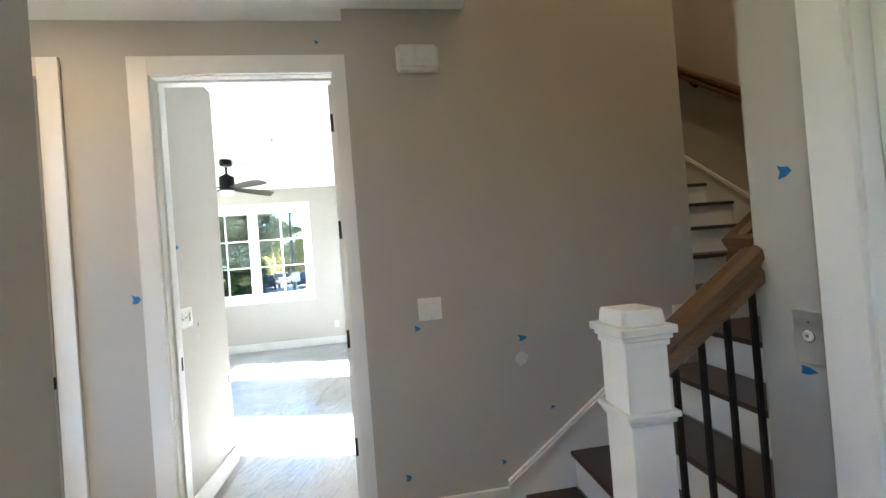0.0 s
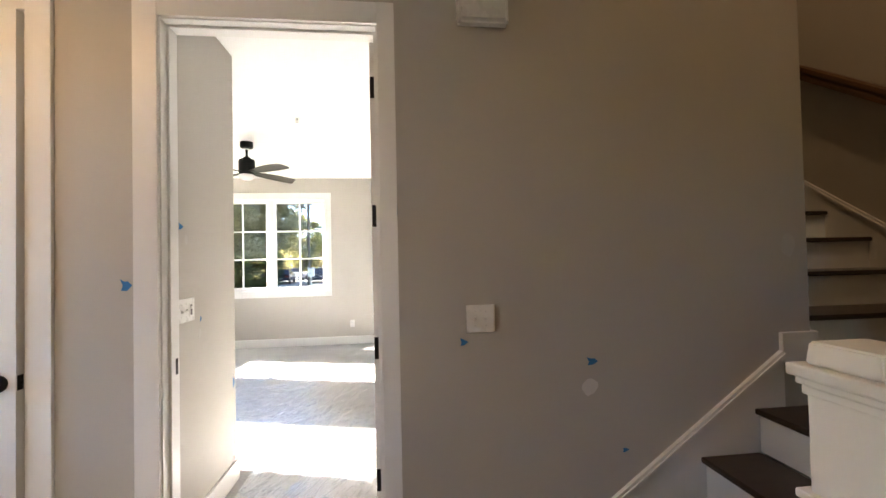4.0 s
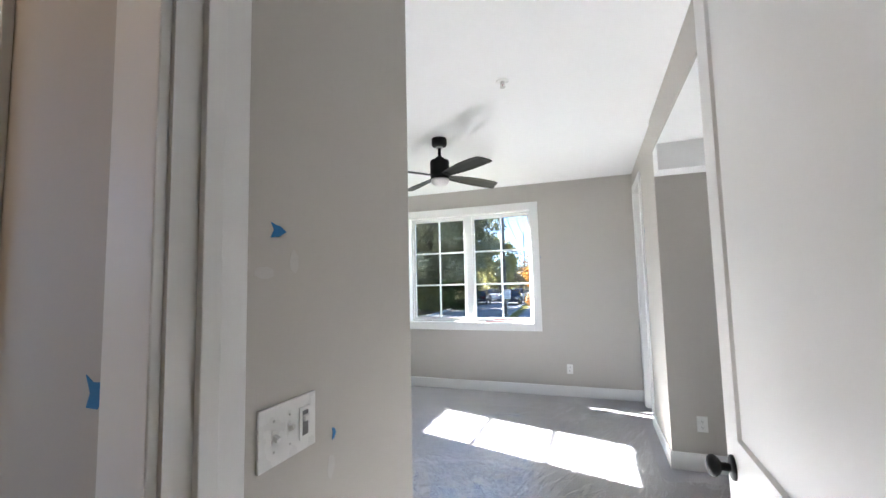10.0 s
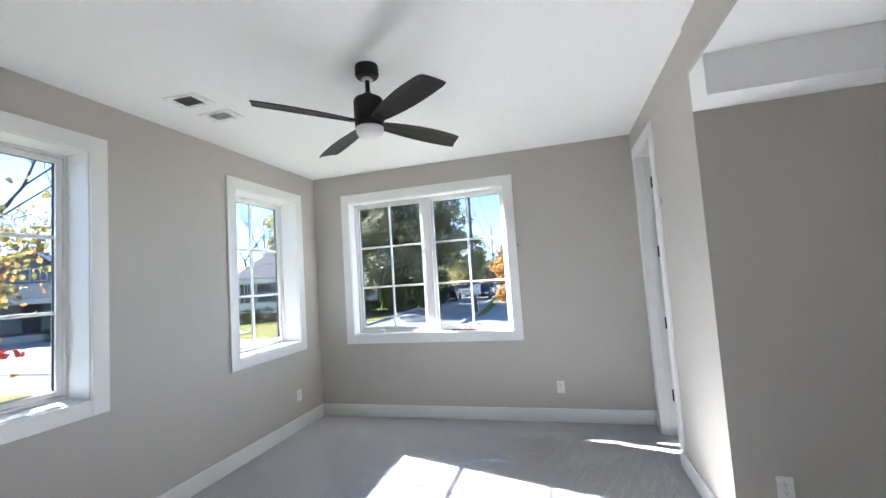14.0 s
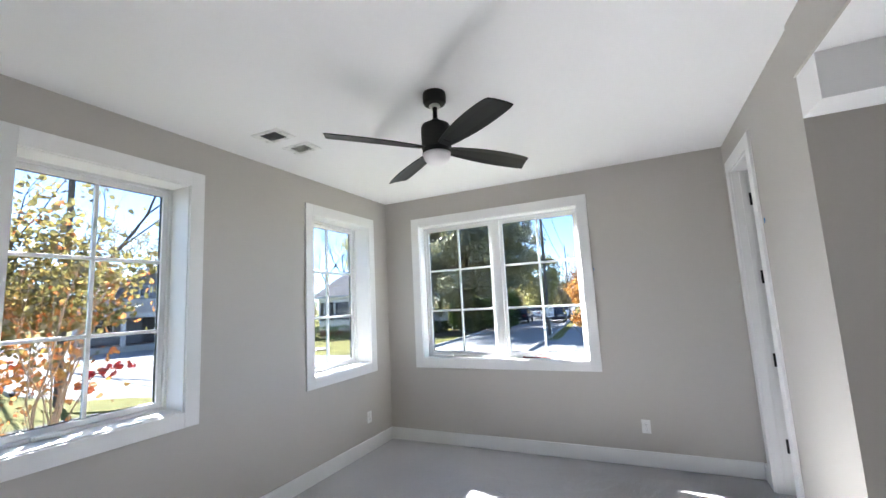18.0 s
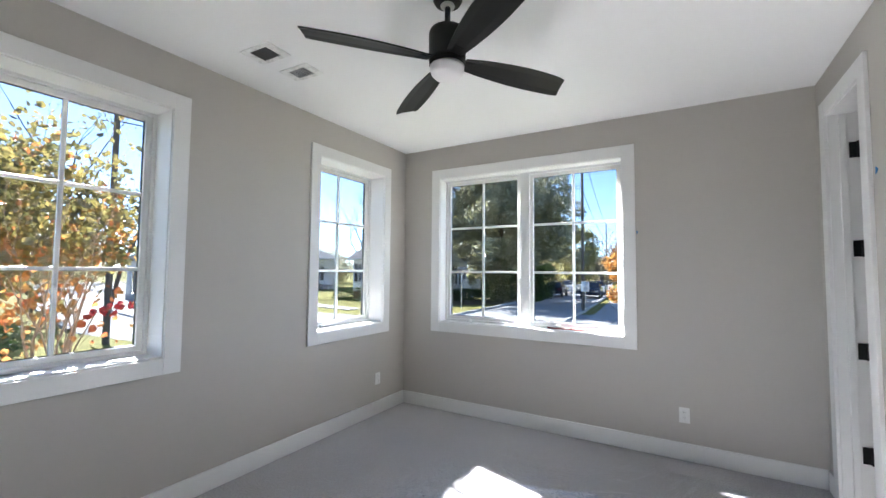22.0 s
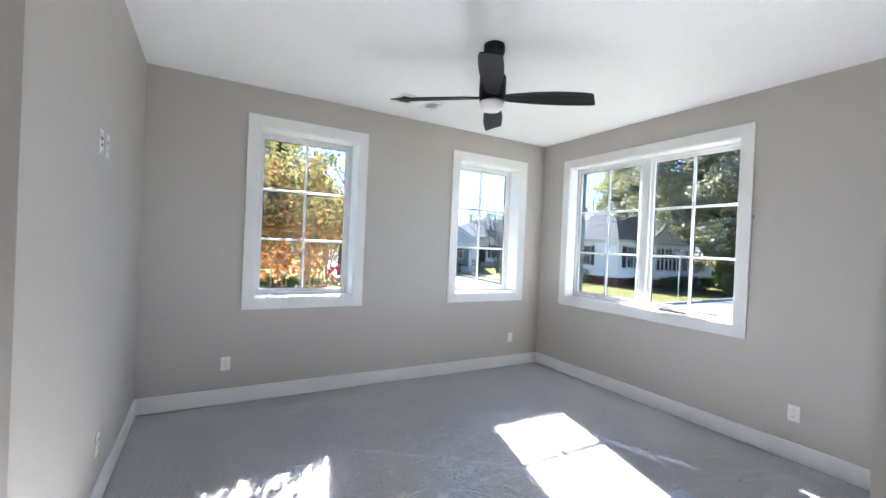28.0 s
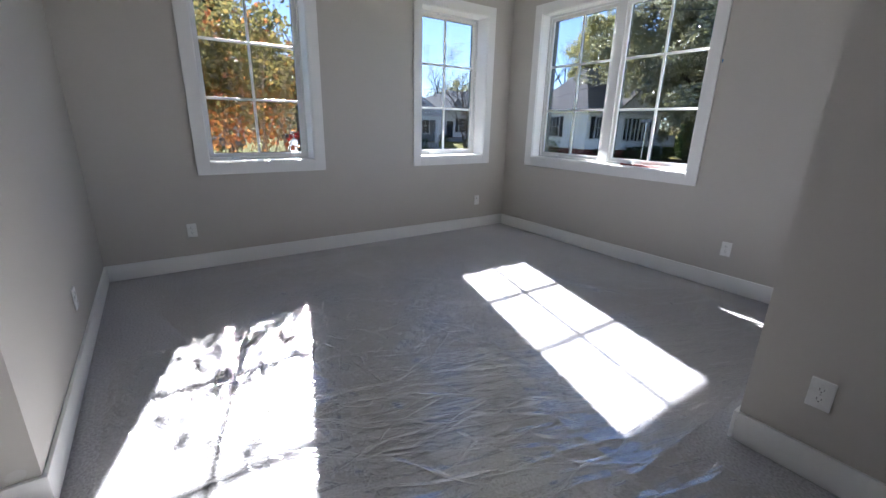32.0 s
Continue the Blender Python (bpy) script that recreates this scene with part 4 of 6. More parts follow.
uprail = empty("wall_handrail", pose(0, 0, 0), "dark oak handrail on black brackets on the stair wall", "railing")
part("handrail", rail_run(bmesh.new(), (2.90, 2.45, 2.10), (2.90, 4.4, 3.53)), RAIL, uprail)
for y in (2.75, 3.50):
    z = 2.10 + (y - 2.45) * 0.733
    bm = tube(bmesh.new(), [(2.969, y, z - 0.09), (2.93, y, z - 0.095), (2.905, y, z - 0.075), (2.90, y, z - 0.036)], [0.007] * 4, 8)
    cyl(bm, 0.03, 0.03, 0, 0.006, 16, Matrix.Translation((2.969, y, z - 0.09)) @ Matrix.Rotation(radians(-90), 4, "Y"))
    part("bracket", bm, BLACK, uprail)

# lift call plate and lift door
plate = empty("lift_call_plate", pose(XV, 1.057, 1.130), "brushed steel call plate with a round button", "call button")
part("plate", boxes((-0.006, -0.043, -0.070, 0, 0.043, 0.070), bevel=0.0028), STEEL, plate)
mm = Matrix.Translation((-0.005, 0, 0.005)) @ Matrix.Rotation(radians(-90), 4, "Y")
part("button_ring", turned([(0.0175, 0), (0.0175, 0.003), (0.015, 0.004)], 24, mm), GRILLE, plate)
part("button", turned([(0.0145, 0), (0.0145, 0.005), (0.012, 0.0065)], 24, mm), PLATE, plate)
part("button_mark", boxes((-0.0130, -0.004, 0.001, -0.0114, 0.004, 0.009), bevel=0.0006), GRILLE, plate)
for dz in (0.04, -0.04):
    part("screw", turned([(0.003, 0), (0.003, 0.001)], 10, Matrix.Translation((-0.005, 0, dz)) @ Matrix.Rotation(radians(-90), 4, "Y")), DARKHOLE, plate)
lift_door = empty("lift_door", pose(XV + 0.05, 0.905, 0.012, 0, 0, -90), "white flat two-panel lift door, shut", "door", kind="structure")
part("door_leaf", leaf_mesh(1.065, 2.12, [(0.12, 0.945, 0.24, 0.84), (0.12, 0.945, 1.0, 2.0)]), DOORW, lift_door)

# ---- ceiling fan ----
fan = empty("ceiling_fan", pose(-1.775, 5.40, CE), "matte black four-blade ceiling fan with a white light globe", "ceiling fan")
part("canopy", turned([(0.066, 0), (0.068, -0.012), (0.068, -0.055), (0.060, -0.068), (0.030, -0.074)][::-1], 32), FANBLK, fan, smooth=False)
part("canopy_ring", turned([(0.030, -0.088), (0.034, -0.080), (0.030, -0.073)], 24), STEEL, fan)
part("downrod", turned([(0.0135, -0.185), (0.0135, -0.073)], 16), FANBLK, fan)
part("yoke_cover", turned([(0.045, -0.198), (0.042, -0.178), (0.026, -0.168), (0.018, -0.160)], 24), FANBLK, fan)
part("motor_housing", turned([(0.080, -0.345), (0.086, -0.338), (0.086, -0.215), (0.080, -0.200), (0.050, -0.194)], 36), FANBLK, fan)
part("light_kit_ring", turned([(0.078, -0.372), (0.083, -0.366), (0.083, -0.344)], 36), FANBLK, fan)
part("light_globe", turned([(0.004, -0.434), (0.030, -0.432), (0.056, -0.424), (0.072, -0.408), (0.079, -0.388), (0.080, -0.370)], 36), GLOBE, fan, "frosted white glass globe", True)
for k in range(4):
    ang = 53.0 + 90 * k
    m = Matrix.Rotation(radians(ang), 4, "Z") @ Matrix.Translation((0, 0, -0.340)) @ Matrix.Rotation(radians(-13), 4, "X")
    bm = bmesh.new()
    cols = []
    for i in range(19):
        u = i / 18
        x = 0.085 + 0.565 * u
        half = (0.036 + 0.036 * math.sin(0.74 * math.pi * u ** 0.9)) * (0.93 if i == 18 else 1)
        drop = -0.012 * u * u
        cols.append([bm.verts.new((x + 0.018 * s * u ** 5 - 0.01 * u ** 5, s * half, drop + e)) for s, e in ((-1, 0.0), (-0.5, 0.005), (0.5, 0.005), (1, 0.0), (1, -0.006), (0.5, -0.002), (-0.5, -0.002), (-1, -0.006))])
    for a, b in zip(cols, cols[1:]):
        for j in range(8):
            bm.faces.new((a[j], a[(j + 1) % 8], b[(j + 1) % 8], b[j]))
    bm.faces.new(cols[0][::-1])
    bm.faces.new(cols[-1])
    bmesh.ops.recalc_face_normals(bm, faces=bm.faces)
    bmesh.ops.transform(bm, verts=bm.verts, matrix=m)
    blade = part("blade", bm, BLADE, fan)
    bm = boxes((0.060, -0.022, -0.006, 0.135, 0.022, 0.001), bevel=0.002)
    bmesh.ops.transform(bm, verts=bm.verts, matrix=m)
    part("blade_iron", bm, FANBLK, fan)

# ---- wall plates ----
def faced(x, y, z, face):
    """A pose on a wall that looks north, south, east or west: local x along the wall, local -y out of it."""
    return pose(x, y, z, 0, 0, {"s": 0, "e": 90, "n": 180, "w": -90}[face])


def outlet(x, y, z, face, label):
    o = empty("electrical_outlet", faced(x, y, z, face), label, "outlet", "duplex outlets low on the walls")
    part("cover_plate", boxes((-0.036, -0.006, -0.058, 0.036, 0, 0.058), bevel=0.002), PLATE, o)
    for dz in (0.0195, -0.0195):
        bm = cyl(bmesh.new(), 0.0165, 0.0165, 0, 0.003, 20, Matrix.Translation((0, -0.006, dz)) @ Matrix.Rotation(radians(90), 4, "X") @ Matrix.Diagonal((1, 0.88, 1, 1)))
        part("receptacle", bm, PLATE, o)
        part("slot", boxes((-0.0075, -0.0095, dz - 0.002, -0.0055, -0.0088, dz + 0.007), (0.0055, -0.0095, dz - 0.001, 0.0075, -0.0088, dz + 0.006), (-0.002, -0.0095, dz - 0.010, 0.002, -0.0088, dz - 0.006)), DARKHOLE, o)
    part("screw", boxes((-0.0025, -0.0075, -0.0025, 0.0025, -0.006, 0.0025)), STEEL, o)
    return o


outlet(-0.868, YN, 0.340, "s", "white duplex outlet under the double window")
outlet(XW, 7.078, 0.350, "e", "white duplex outlet near the corner")
outlet(XW, 3.999, 0.347, "e", "white duplex outlet below the single window")
outlet(0.181, YA, 0.350, "s", "white duplex outlet on the alcove wall")
outlet(-2.26, YS, 0.343, "n", "white duplex outlet on the short wall")


def toggles(m, n, label, slider=False):
    s = empty("light_switch", m, label, "light switch")
    w = 0.017 + 0.023 * n
    part("cover_plate", boxes((-w, -0.006, -0.059, w, 0, 0.059), bevel=0.002), PLATE, s)
    for k in range(n):
        x = (k - (n - 1) / 2) * 0.046
        if slider and k == n - 1:
            part("dimmer_frame", boxes((x - 0.017, -0.009, -0.034, x + 0.017, -0.006, 0.034), bevel=0.001), PLATE, s)
            part("dimmer_slot", boxes((x - 0.009, -0.0098, -0.026, x + 0.009, -0.009, 0.026)), GRILLE, s)
            part("dimmer_knob", boxes((x - 0.008, -0.016, 0.004, x + 0.008, -0.0098, 0.018), bevel=0.002), PLATE, s)
            continue
        part("toggle_bezel", boxes((x - 0.006, -0.0075, -0.013, x + 0.006, -0.006, 0.013)), PLATE, s)
        bm = boxes((x - 0.0045, -0.020, -0.005, x + 0.0045, -0.0065, 0.005), bevel=0.001)
        bmesh.ops.rotate(bm, verts=bm.verts, cent=(x, -0.006, 0), matrix=Matrix.Rotation(radians(-25 if k % 2 else 25), 3, "X"))
        part("toggle", bm, PLATE, s)
        for dz in (0.03, -0.03):
            part("screw", boxes((x - 0.002, -0.0072, dz - 0.002, x + 0.002, -0.006, dz + 0.002)), STEEL, s)
    return s


toggles(faced(0.246, YH, 1.131, "s"), 2, "white two-gang toggle switch plate in the hall")
toggles(faced(XP, 2.752, 1.160, "e"), 3, "white three-gang plate with toggles and slide dimmer", True)
toggles(faced(-2.462, YD, 1.165, "s"), 2, "white switch plate between front door and closet")

jacks = empty("cable_plate", faced(-2.10, YS, 1.852, "n"), "white cable plate high on the wall", "wall plate")
part("cover_plate", boxes((-0.036, -0.006, -0.058, 0.036, 0, 0.058), bevel=0.002), PLATE, jacks)
part("socket", boxes((-0.009, -0.0085, 0.008, 0.009, -0.006, 0.022), (-0.009, -0.0085, -0.022, 0.009, -0.006, -0.010)), DARKHOLE, jacks)
outlet(-2.235, YS, 1.852, "n", "white outlet high on the wall beside the cable plate")

chime = empty("door_chime", faced(0.281, YH, 2.465, "s"), "white plastic door chime box", "door chime")
bm = boxes((-0.117, -0.05, -0.075, 0.117, 0, 0.075))
for v in bm.verts:
    if v.co.y < -0.04:
        v.co.x *= 0.93
        v.co.z *= 0.88
bmesh.ops.bevel(bm, geom=list(bm.edges), offset=0.014, segments=3, affect="EDGES")
part("cover", bm, PLATE, chime)
part("back_plate", boxes((-0.108, -0.008, -0.066, 0.108, 0, 0.066)), PLATE, chime)

# ---- ceiling fittings ----
def sprinkler(x, y, z, label):
    s = empty("fire_sprinkler", pose(x, y, z), label, "sprinkler", "ceiling sprinklers")
    part("escutcheon", turned([(0.036, -0.006), (0.041, -0.003), (0.041, 0)], 28), PLATE, s)
    part("body", turned([(0.009, -0.024), (0.013, -0.018), (0.013, -0.004)], 16), STEEL, s)
    part("frame_arm", boxes((-0.013, -0.002, -0.038, -0.009, 0.002, -0.014), (0.009, -0.002, -0.038, 0.013, 0.002, -0.014), (-0.013, -0.002, -0.042, 0.013, 0.002, -0.037)), STEEL, s)
    part("bulb", turned([(0.0025, -0.037), (0.003, -0.031), (0.0025, -0.024)], 10), RED, s)
    part("deflector", turned([(0.017, -0.045), (0.018, -0.043)], 20), STEEL, s)
    return s


sprinkler(-1.025, 4.56, CE, "white fire sprinkler head on the bedroom ceiling")
sprinkler(0.40, 4.75, CA, "white fire sprinkler head on the alcove ceiling")


def downlight(x, y, z, lens, label):
    d = empty("recessed_downlight", pose(x, y, z), label, "downlight")
    part("trim_ring", turned([(0.070, -0.002), (0.076, -0.006), (0.094, -0.004), (0.095, 0)], 36), PLATE, d)
    part("lens", turned([(0.071, -0.003), (0.071, -0.001)], 36), lens, d)
    return d


downlight(0.95, 5.07, CA, COOLLENS, "white recessed downlight, off, in the alcove ceiling")
downlight(-1.75, 1.62, CE, FOYERLENS, "white recessed downlight, lit warm, in the foyer ceiling")
# this hall lamp is unseen, added for warm fill on the walls
downlight(0.12, -0.9, CE, FOYERLENS, "unseen warm downlight added to brighten the hall")
downlight(1.9, 1.75, 5.3, WARM, "white recessed downlight, lit warm, above the stairs")


def register(y0, y1, label, shade):
    r = empty("air_register", pose(-3.02, (y0 + y1) / 2, CE, 0, 0, 2), label, "air register", "ceiling air registers")
    w, h = 0.125, (y1 - y0) / 2
    part("flange", boxes((-w, -h, -0.005, w, -h + 0.03, 0), (-w, h - 0.03, -0.005, w, h, 0), (-w, -h + 0.03, -0.005, -w + 0.055, h - 0.03, 0), (w - 0.055, -h + 0.03, -0.005, w, h - 0.03, 0)), PLATE, r)
    part("backing", boxes((-w + 0.055, -h + 0.03, -0.001, w - 0.055, h - 0.03, 0)), GRILLE, r)
    n = 9
    for i in range(n):
        x = -w + 0.06 + (2 * w - 0.12) * i / (n - 1)
        bm = boxes((-0.006, -h + 0.03, -0.0006, 0.006, h - 0.03, 0.0006))
        bmesh.ops.transform(bm, verts=bm.verts, matrix=Matrix.Translation((x, 0, -0.005)) @ Matrix.Rotation(radians(48), 4, "Y"))
        part("louvre", bm, shade, r)
    return r


register(5.255, 5.425, "white ceiling register with dark louvres", GRILLE)
register(5.535, 5.690, "white ceiling register with pale louvres", PLATE)

# door stop on the alcove baseboard
stop = empty("door_stop", pose(0.86, YA - 0.016, 0.07), "black door stop on the baseboard", "door stop")
mm = Matrix.Rotation(radians(90), 4, "X")
part("base", turned([(0.012, 0), (0.012, 0.004)], 16, mm), BLACK, stop)
part("rod", turned([(0.005, 0.004), (0.005, 0.06)], 12, mm), BLACK, stop)
part("bumper", turned([(0.009, 0.06), (0.010, 0.07), (0.008, 0.076)], 14, mm), DARKHOLE, stop)

# ---- tape marks and filler ----
rng = random.Random(7)


def scrap(name, m, w, h, mat_, label, category, n=9, rough=0.35, d=0.0012):
    """A torn scrap lying on a wall, with an uneven outline."""
    bm = bmesh.new()
    ring_ = []
    for k in range(n):
        a = 2 * math.pi * k / n
        r = 1 - rough * rng.random()
        if category == "tape":
            # torn to a blunt arrowhead
            x, z = ((0.62, 0.02), (0.20, 0.42), (-0.18, 0.50), (-0.55, 0.62), (-0.34, 0.05), (-0.52, -0.50), (0.12, -0.46))[k]
            ring_.append(((1.08 - 0.35 * (1 - r) / rough) * w * x, (1.02 - 0.35 * (1 - r) / rough) * h * z))
        else:
            ring_.append((r * w * math.cos(a) / 2, r * h * math.sin(a) / 2))
    top = [bm.verts.new((x, -d, z)) for x, z in ring_]
    low = [bm.verts.new((x, 0, z)) for x, z in ring_]
    bm.faces.new(top)
    for k in range(n):
        bm.faces.new((top[k], top[(k + 1) % n], low[(k + 1) % n], low[k]))
    bmesh.ops.recalc_face_normals(bm, faces=bm.faces)
    ob = part(name, bm, mat_)
    ob.matrix_basis = m
    return tagged(ob, label, category, "blue tape marks on the walls" if category == "tape" else "")


TL = "torn scrap of blue masking tape on the wall"
for x, y, z, f, w, h in (
    (-1.235, YD, 1.306, "s", 0.040, 0.045), (0.744, YH, 0.922, "s", 0.045, 0.034), (0.886, YH, 0.526, "s", 0.028, 0.022), (0.172, YH, 1.032, "s", 0.030, 0.032),
    (0.067, YH, 0.261, "s", 0.028, 0.036), (0.586, YH, 0.266, "s", 0.026, 0.028), (-0.250, YD, 2.625, "s", 0.024, 0.024), (-0.10, 2.377, 1.610, "w", 0.036, 0.040),
    (XP, 2.717, 1.575, "e", 0.040, 0.034), (XP, 2.916, 1.096, "e", 0.016, 0.032), (XE, 6.545, 1.935, "w", 0.030, 0.040), (XV, 1.089, 1.567, "w", 0.036, 0.034), (XV, 1.072, 1.040, "w", 0.040, 0.026),
    (XP, 3.348, 0.630, "e", 0.03, 0.07), (-1.176, YN - 0.003, 1.760, "s", 0.012, 0.03),
):
    scrap("masking_tape", faced(x, y, z, f), w, h, TAPE, TL, "tape", 7, 0.45)
for x, y, z, f, w, h in ((0.728, YH, 0.812, "s", 0.085, 0.085), (XP, 2.682, 1.487, "e", 0.06, 0.026), (XP, 2.769, 1.512, "e", 0.030, 0.06), (XP, 2.905, 1.022, "e", 0.035, 0.06), (XP, 3.320, 0.160, "e", 0.06, 0.05), (0.216, YH, 2.70, "s", 0.08, 0.03), (1.72, YH, 1.42, "s", 0.09, 0.12), (-2.40, YD, 0.95, "s", 0.05, 0.18)):
    scrap("wall_filler_patch", faced(x, y, z, f), w, h, PUTTY2 if w == 0.085 else PUTTY, "pale patch of wall filler on the paint", "wall patch", 14, 0.25, 0.0006)

# ---- things left on the window sill ----
red = empty("red_plastic_strip", pose(-1.76, YN + 0.075, WZ0 + 0.014, 0, 0, -3), "dark red plastic strip lying on the window sill", "strip")
part("strip", boxes((-0.19, -0.012, 0, 0.19, -0.004, 0.012), (-0.16, 0.004, 0, 0.20, 0.012, 0.008), bevel=0.002), RED, red)
for a, b in ((-0.19, -0.16), (0.02, 0.04)):
    part("clip", boxes((a, -0.016, 0, b, 0.014, 0.018), bevel=0.002), RED, red)
scrapcard = tagged(part("crumpled_card", scr := boxes((-0.05, -0.014, 0, 0.05, 0.014, 0.022), bevel=0.006), CARD), "crumpled pinkish card on the window sill", "card")
scrapcard.matrix_basis = pose(-1.52, YN + 0.082, WZ0 + 0.014, 0, 0, -6)

# ---- plastic film over the carpet ----
def film():
    step = 0.016
    xs, ys = np.arange(-3.42, 1.35, step), np.arange(2.62, 7.42, step)
    gx, gy = np.meshgrid(xs, ys, indexing="ij")
    r = np.random.RandomState(5)
    h = np.zeros_like(gx)

    def warp(a, f, ph):
        return np.sin(gx * f * math.cos(a) + gy * f * math.sin(a) + ph)

    # folds lie along y on the east side, along x on the south side, and cross where the two meet
    east = np.clip((gx + 1.25) / 0.5, 0, 1)
    south = np.clip((4.55 - gy) / 0.5, 0, 1) * (1 - east)
    for i in range(54):
        k = i % 3
        a = (r.uniform(-0.42, 0.12), r.uniform(1.30, 1.75), r.uniform(0.0, 3.1))[k]
        zone = (0.12 + 0.88 * east, 0.10 + 0.90 * south, 0.85 * (1 - east) * (1 - south))[k]
        f = r.uniform(9, 30)
        bend = 0.40 * warp(r.uniform(0, 3.1), r.uniform(0.8, 2.2), r.uniform(0, 6)) + 0.14 * warp(r.uniform(0, 3.1), r.uniform(3, 6), r.uniform(0, 6))
        # each fold runs long and fades out at its ends
        along, across = a + math.pi / 2, a
        mask = np.clip((0.6 + 0.4 * warp(along, r.uniform(1.0, 2.6), r.uniform(0, 6))) * warp(across, r.uniform(1.5, 4.5), r.uniform(0, 6)) * 1.5 - 0.35, 0, 1)
        ridge = (1 - np.abs(np.sin((gx * math.cos(a) + gy * math.sin(a)) * f / 2 + bend * 3))) ** 4
        h += ridge * mask * zone * r.uniform(0.008, 0.020) * (16 / f) ** 0.5
    far = np.clip((np.hypot(gx + 1.05, gy - 4.9) - 1.6) / 1.1, 0, 1)
    h = np.minimum(h * 1.25, 0.030) * (1 - far) + 0.006 + 0.0015 * warp(0.4, 5, 1.0)
    edge = 0.10 * np.sin(gx * 2.1 + 0.4) + 0.06 * np.sin(gx * 5.3) + 0.05 * np.sin(gy * 3.7)
    keep = (gx + 0.4 * edge > -3.30) & (gy + 0.6 * edge < 7.26) & (gy > 2.64) & (gx - edge < 1.25)
    keep &= ~((gx < XP + 0.06) & (gy < YS + 0.10)) & ~((gx > XE - 0.10) & (gy > YA - 0.25 + 0.3 * edge)) & ~((gx < -2.3 + edge) & (gy < 3.62 + edge))
    keep &= ~((gx > -0.24) & (gx < -0.16) & (gy < 3.50))
    idx = -np.ones(gx.shape, int)
    idx[keep] = np.arange(keep.sum())
    q = np.stack([idx[:-1, :-1], idx[1:, :-1], idx[1:, 1:], idx[:-1, 1:]], -1).reshape(-1, 4)
    q = q[(q >= 0).all(1)]
    v = np.stack([gx[keep], gy[keep], h[keep]], -1)
    me = bpy.data.meshes.new("plastic_sheet")
    me.from_pydata(v.tolist(), [], q.tolist())
    me.polygons.foreach_set("use_smooth", [True] * len(me.polygons))
    me.materials.append(FILM)
    sheet = tagged(new("plastic_sheet", me), "clear wrinkled plastic film laid over the carpet", "plastic sheet")

    # pinched folds that stand up from the sheet: long ones to the east, short crumpled ones west of them
    rr = random.Random(12)
    vs, fs = [], []

    def fold(x, y, a, length, w, hgt):
        k = max(5, int(length / 0.035))
        bend, sway, ph = rr.gauss(0, 0.5), rr.uniform(0.006, 0.022), rr.uniform(0, 6)
        first = len(vs)
        for i in range(k + 1):
            u = i / k
            aa = a + bend * (u - 0.5) + sway * 12 * math.sin(ph + u * length * 17)
            taper = math.sin(math.pi * min(max(u, 0.02), 0.98)) ** 0.6 * (0.75 + 0.35 * math.sin(ph * 3 + u * length * 23))
            nx, ny = -math.sin(aa), math.cos(aa)
            lean = w * 0.35 * math.sin(ph + u * 4)
            base = 0.010
            vs.append((x - nx * w * taper, y - ny * w * taper, base))
            vs.append((x - nx * w * 0.35 * taper + nx * lean, y - ny * w * 0.35 * taper + ny * lean, base + hgt * taper))
            vs.append((x + nx * w * 0.35 * taper + nx * lean, y + ny * w * 0.35 * taper + ny * lean, base + hgt * 0.92 * taper))
            vs.append((x + nx * w * taper, y + ny * w * taper, base))
            x, y = x + math.cos(aa) * length / k, y + math.sin(aa) * length / k
        for i in range(k):
            for j in range(3):
                p = first + 4 * i + j
                fs.append((p, p + 1, p + 5, p + 4))

    for _ in range(62):
        fold(rr.uniform(-1.25, 0.05), rr.uniform(3.95, 5.15), 1.22 + rr.gauss(0, 0.22), rr.uniform(0.25, 0.85), rr.uniform(0.007, 0.016), rr.uniform(0.002, 0.005))
    for _ in range(150):
        fold(rr.gauss(-1.65, 0.36), rr.gauss(5.35, 0.45), rr.choice((0.35, 1.2, 2.3, 2.9)) + rr.gauss(0, 0.3), rr.uniform(0.06, 0.30), rr.uniform(0.005, 0.010), rr.uniform(0.0015, 0.004))
    for _ in range(60):
        fold(rr.uniform(-2.0, -1.0), rr.uniform(3.65, 4.9), rr.choice((0.2, 1.5, 2.7)) + rr.gauss(0, 0.3), rr.uniform(0.10, 0.45), rr.uniform(0.006, 0.012), rr.uniform(0.002, 0.004))
    fm = bpy.data.meshes.new("film_folds")
    fm.from_pydata(vs, [], fs)
    fm.polygons.foreach_set("use_smooth", [True] * len(fm.polygons))
    fm.materials.append(FOLD)
    folds = new("film_folds", fm)
    folds.parent = sheet
    tagged(folds, "glossy pinched folds of the plastic film", kind="stuff")
    return sheet


film()
crumb = random.Random(3)
for x, y in ((-2.30, 6.05), (-0.9, 6.85)):
    bm = bmesh.new()
    bmesh.ops.create_icosphere(bm, subdivisions=1, radius=0.006)
    for v in bm.verts:
        v.co *= crumb.uniform(0.6, 1.3)
        v.co.z = max(v.co.z, -0.004)
    ob = tagged(part("drywall_crumb", bm, DARKHOLE), "small dark crumb of debris on the carpet", "debris", "crumbs on the carpet")
    ob.location = (x, y, 0.007)

# ---- outdoors ----
GZ = -1.0
tagged(part("ground", boxes((-900, -900, GZ - 0.5, 900, 900, GZ)), GRASS), "lawn grass, patchy green and straw", "ground", kind="structure")


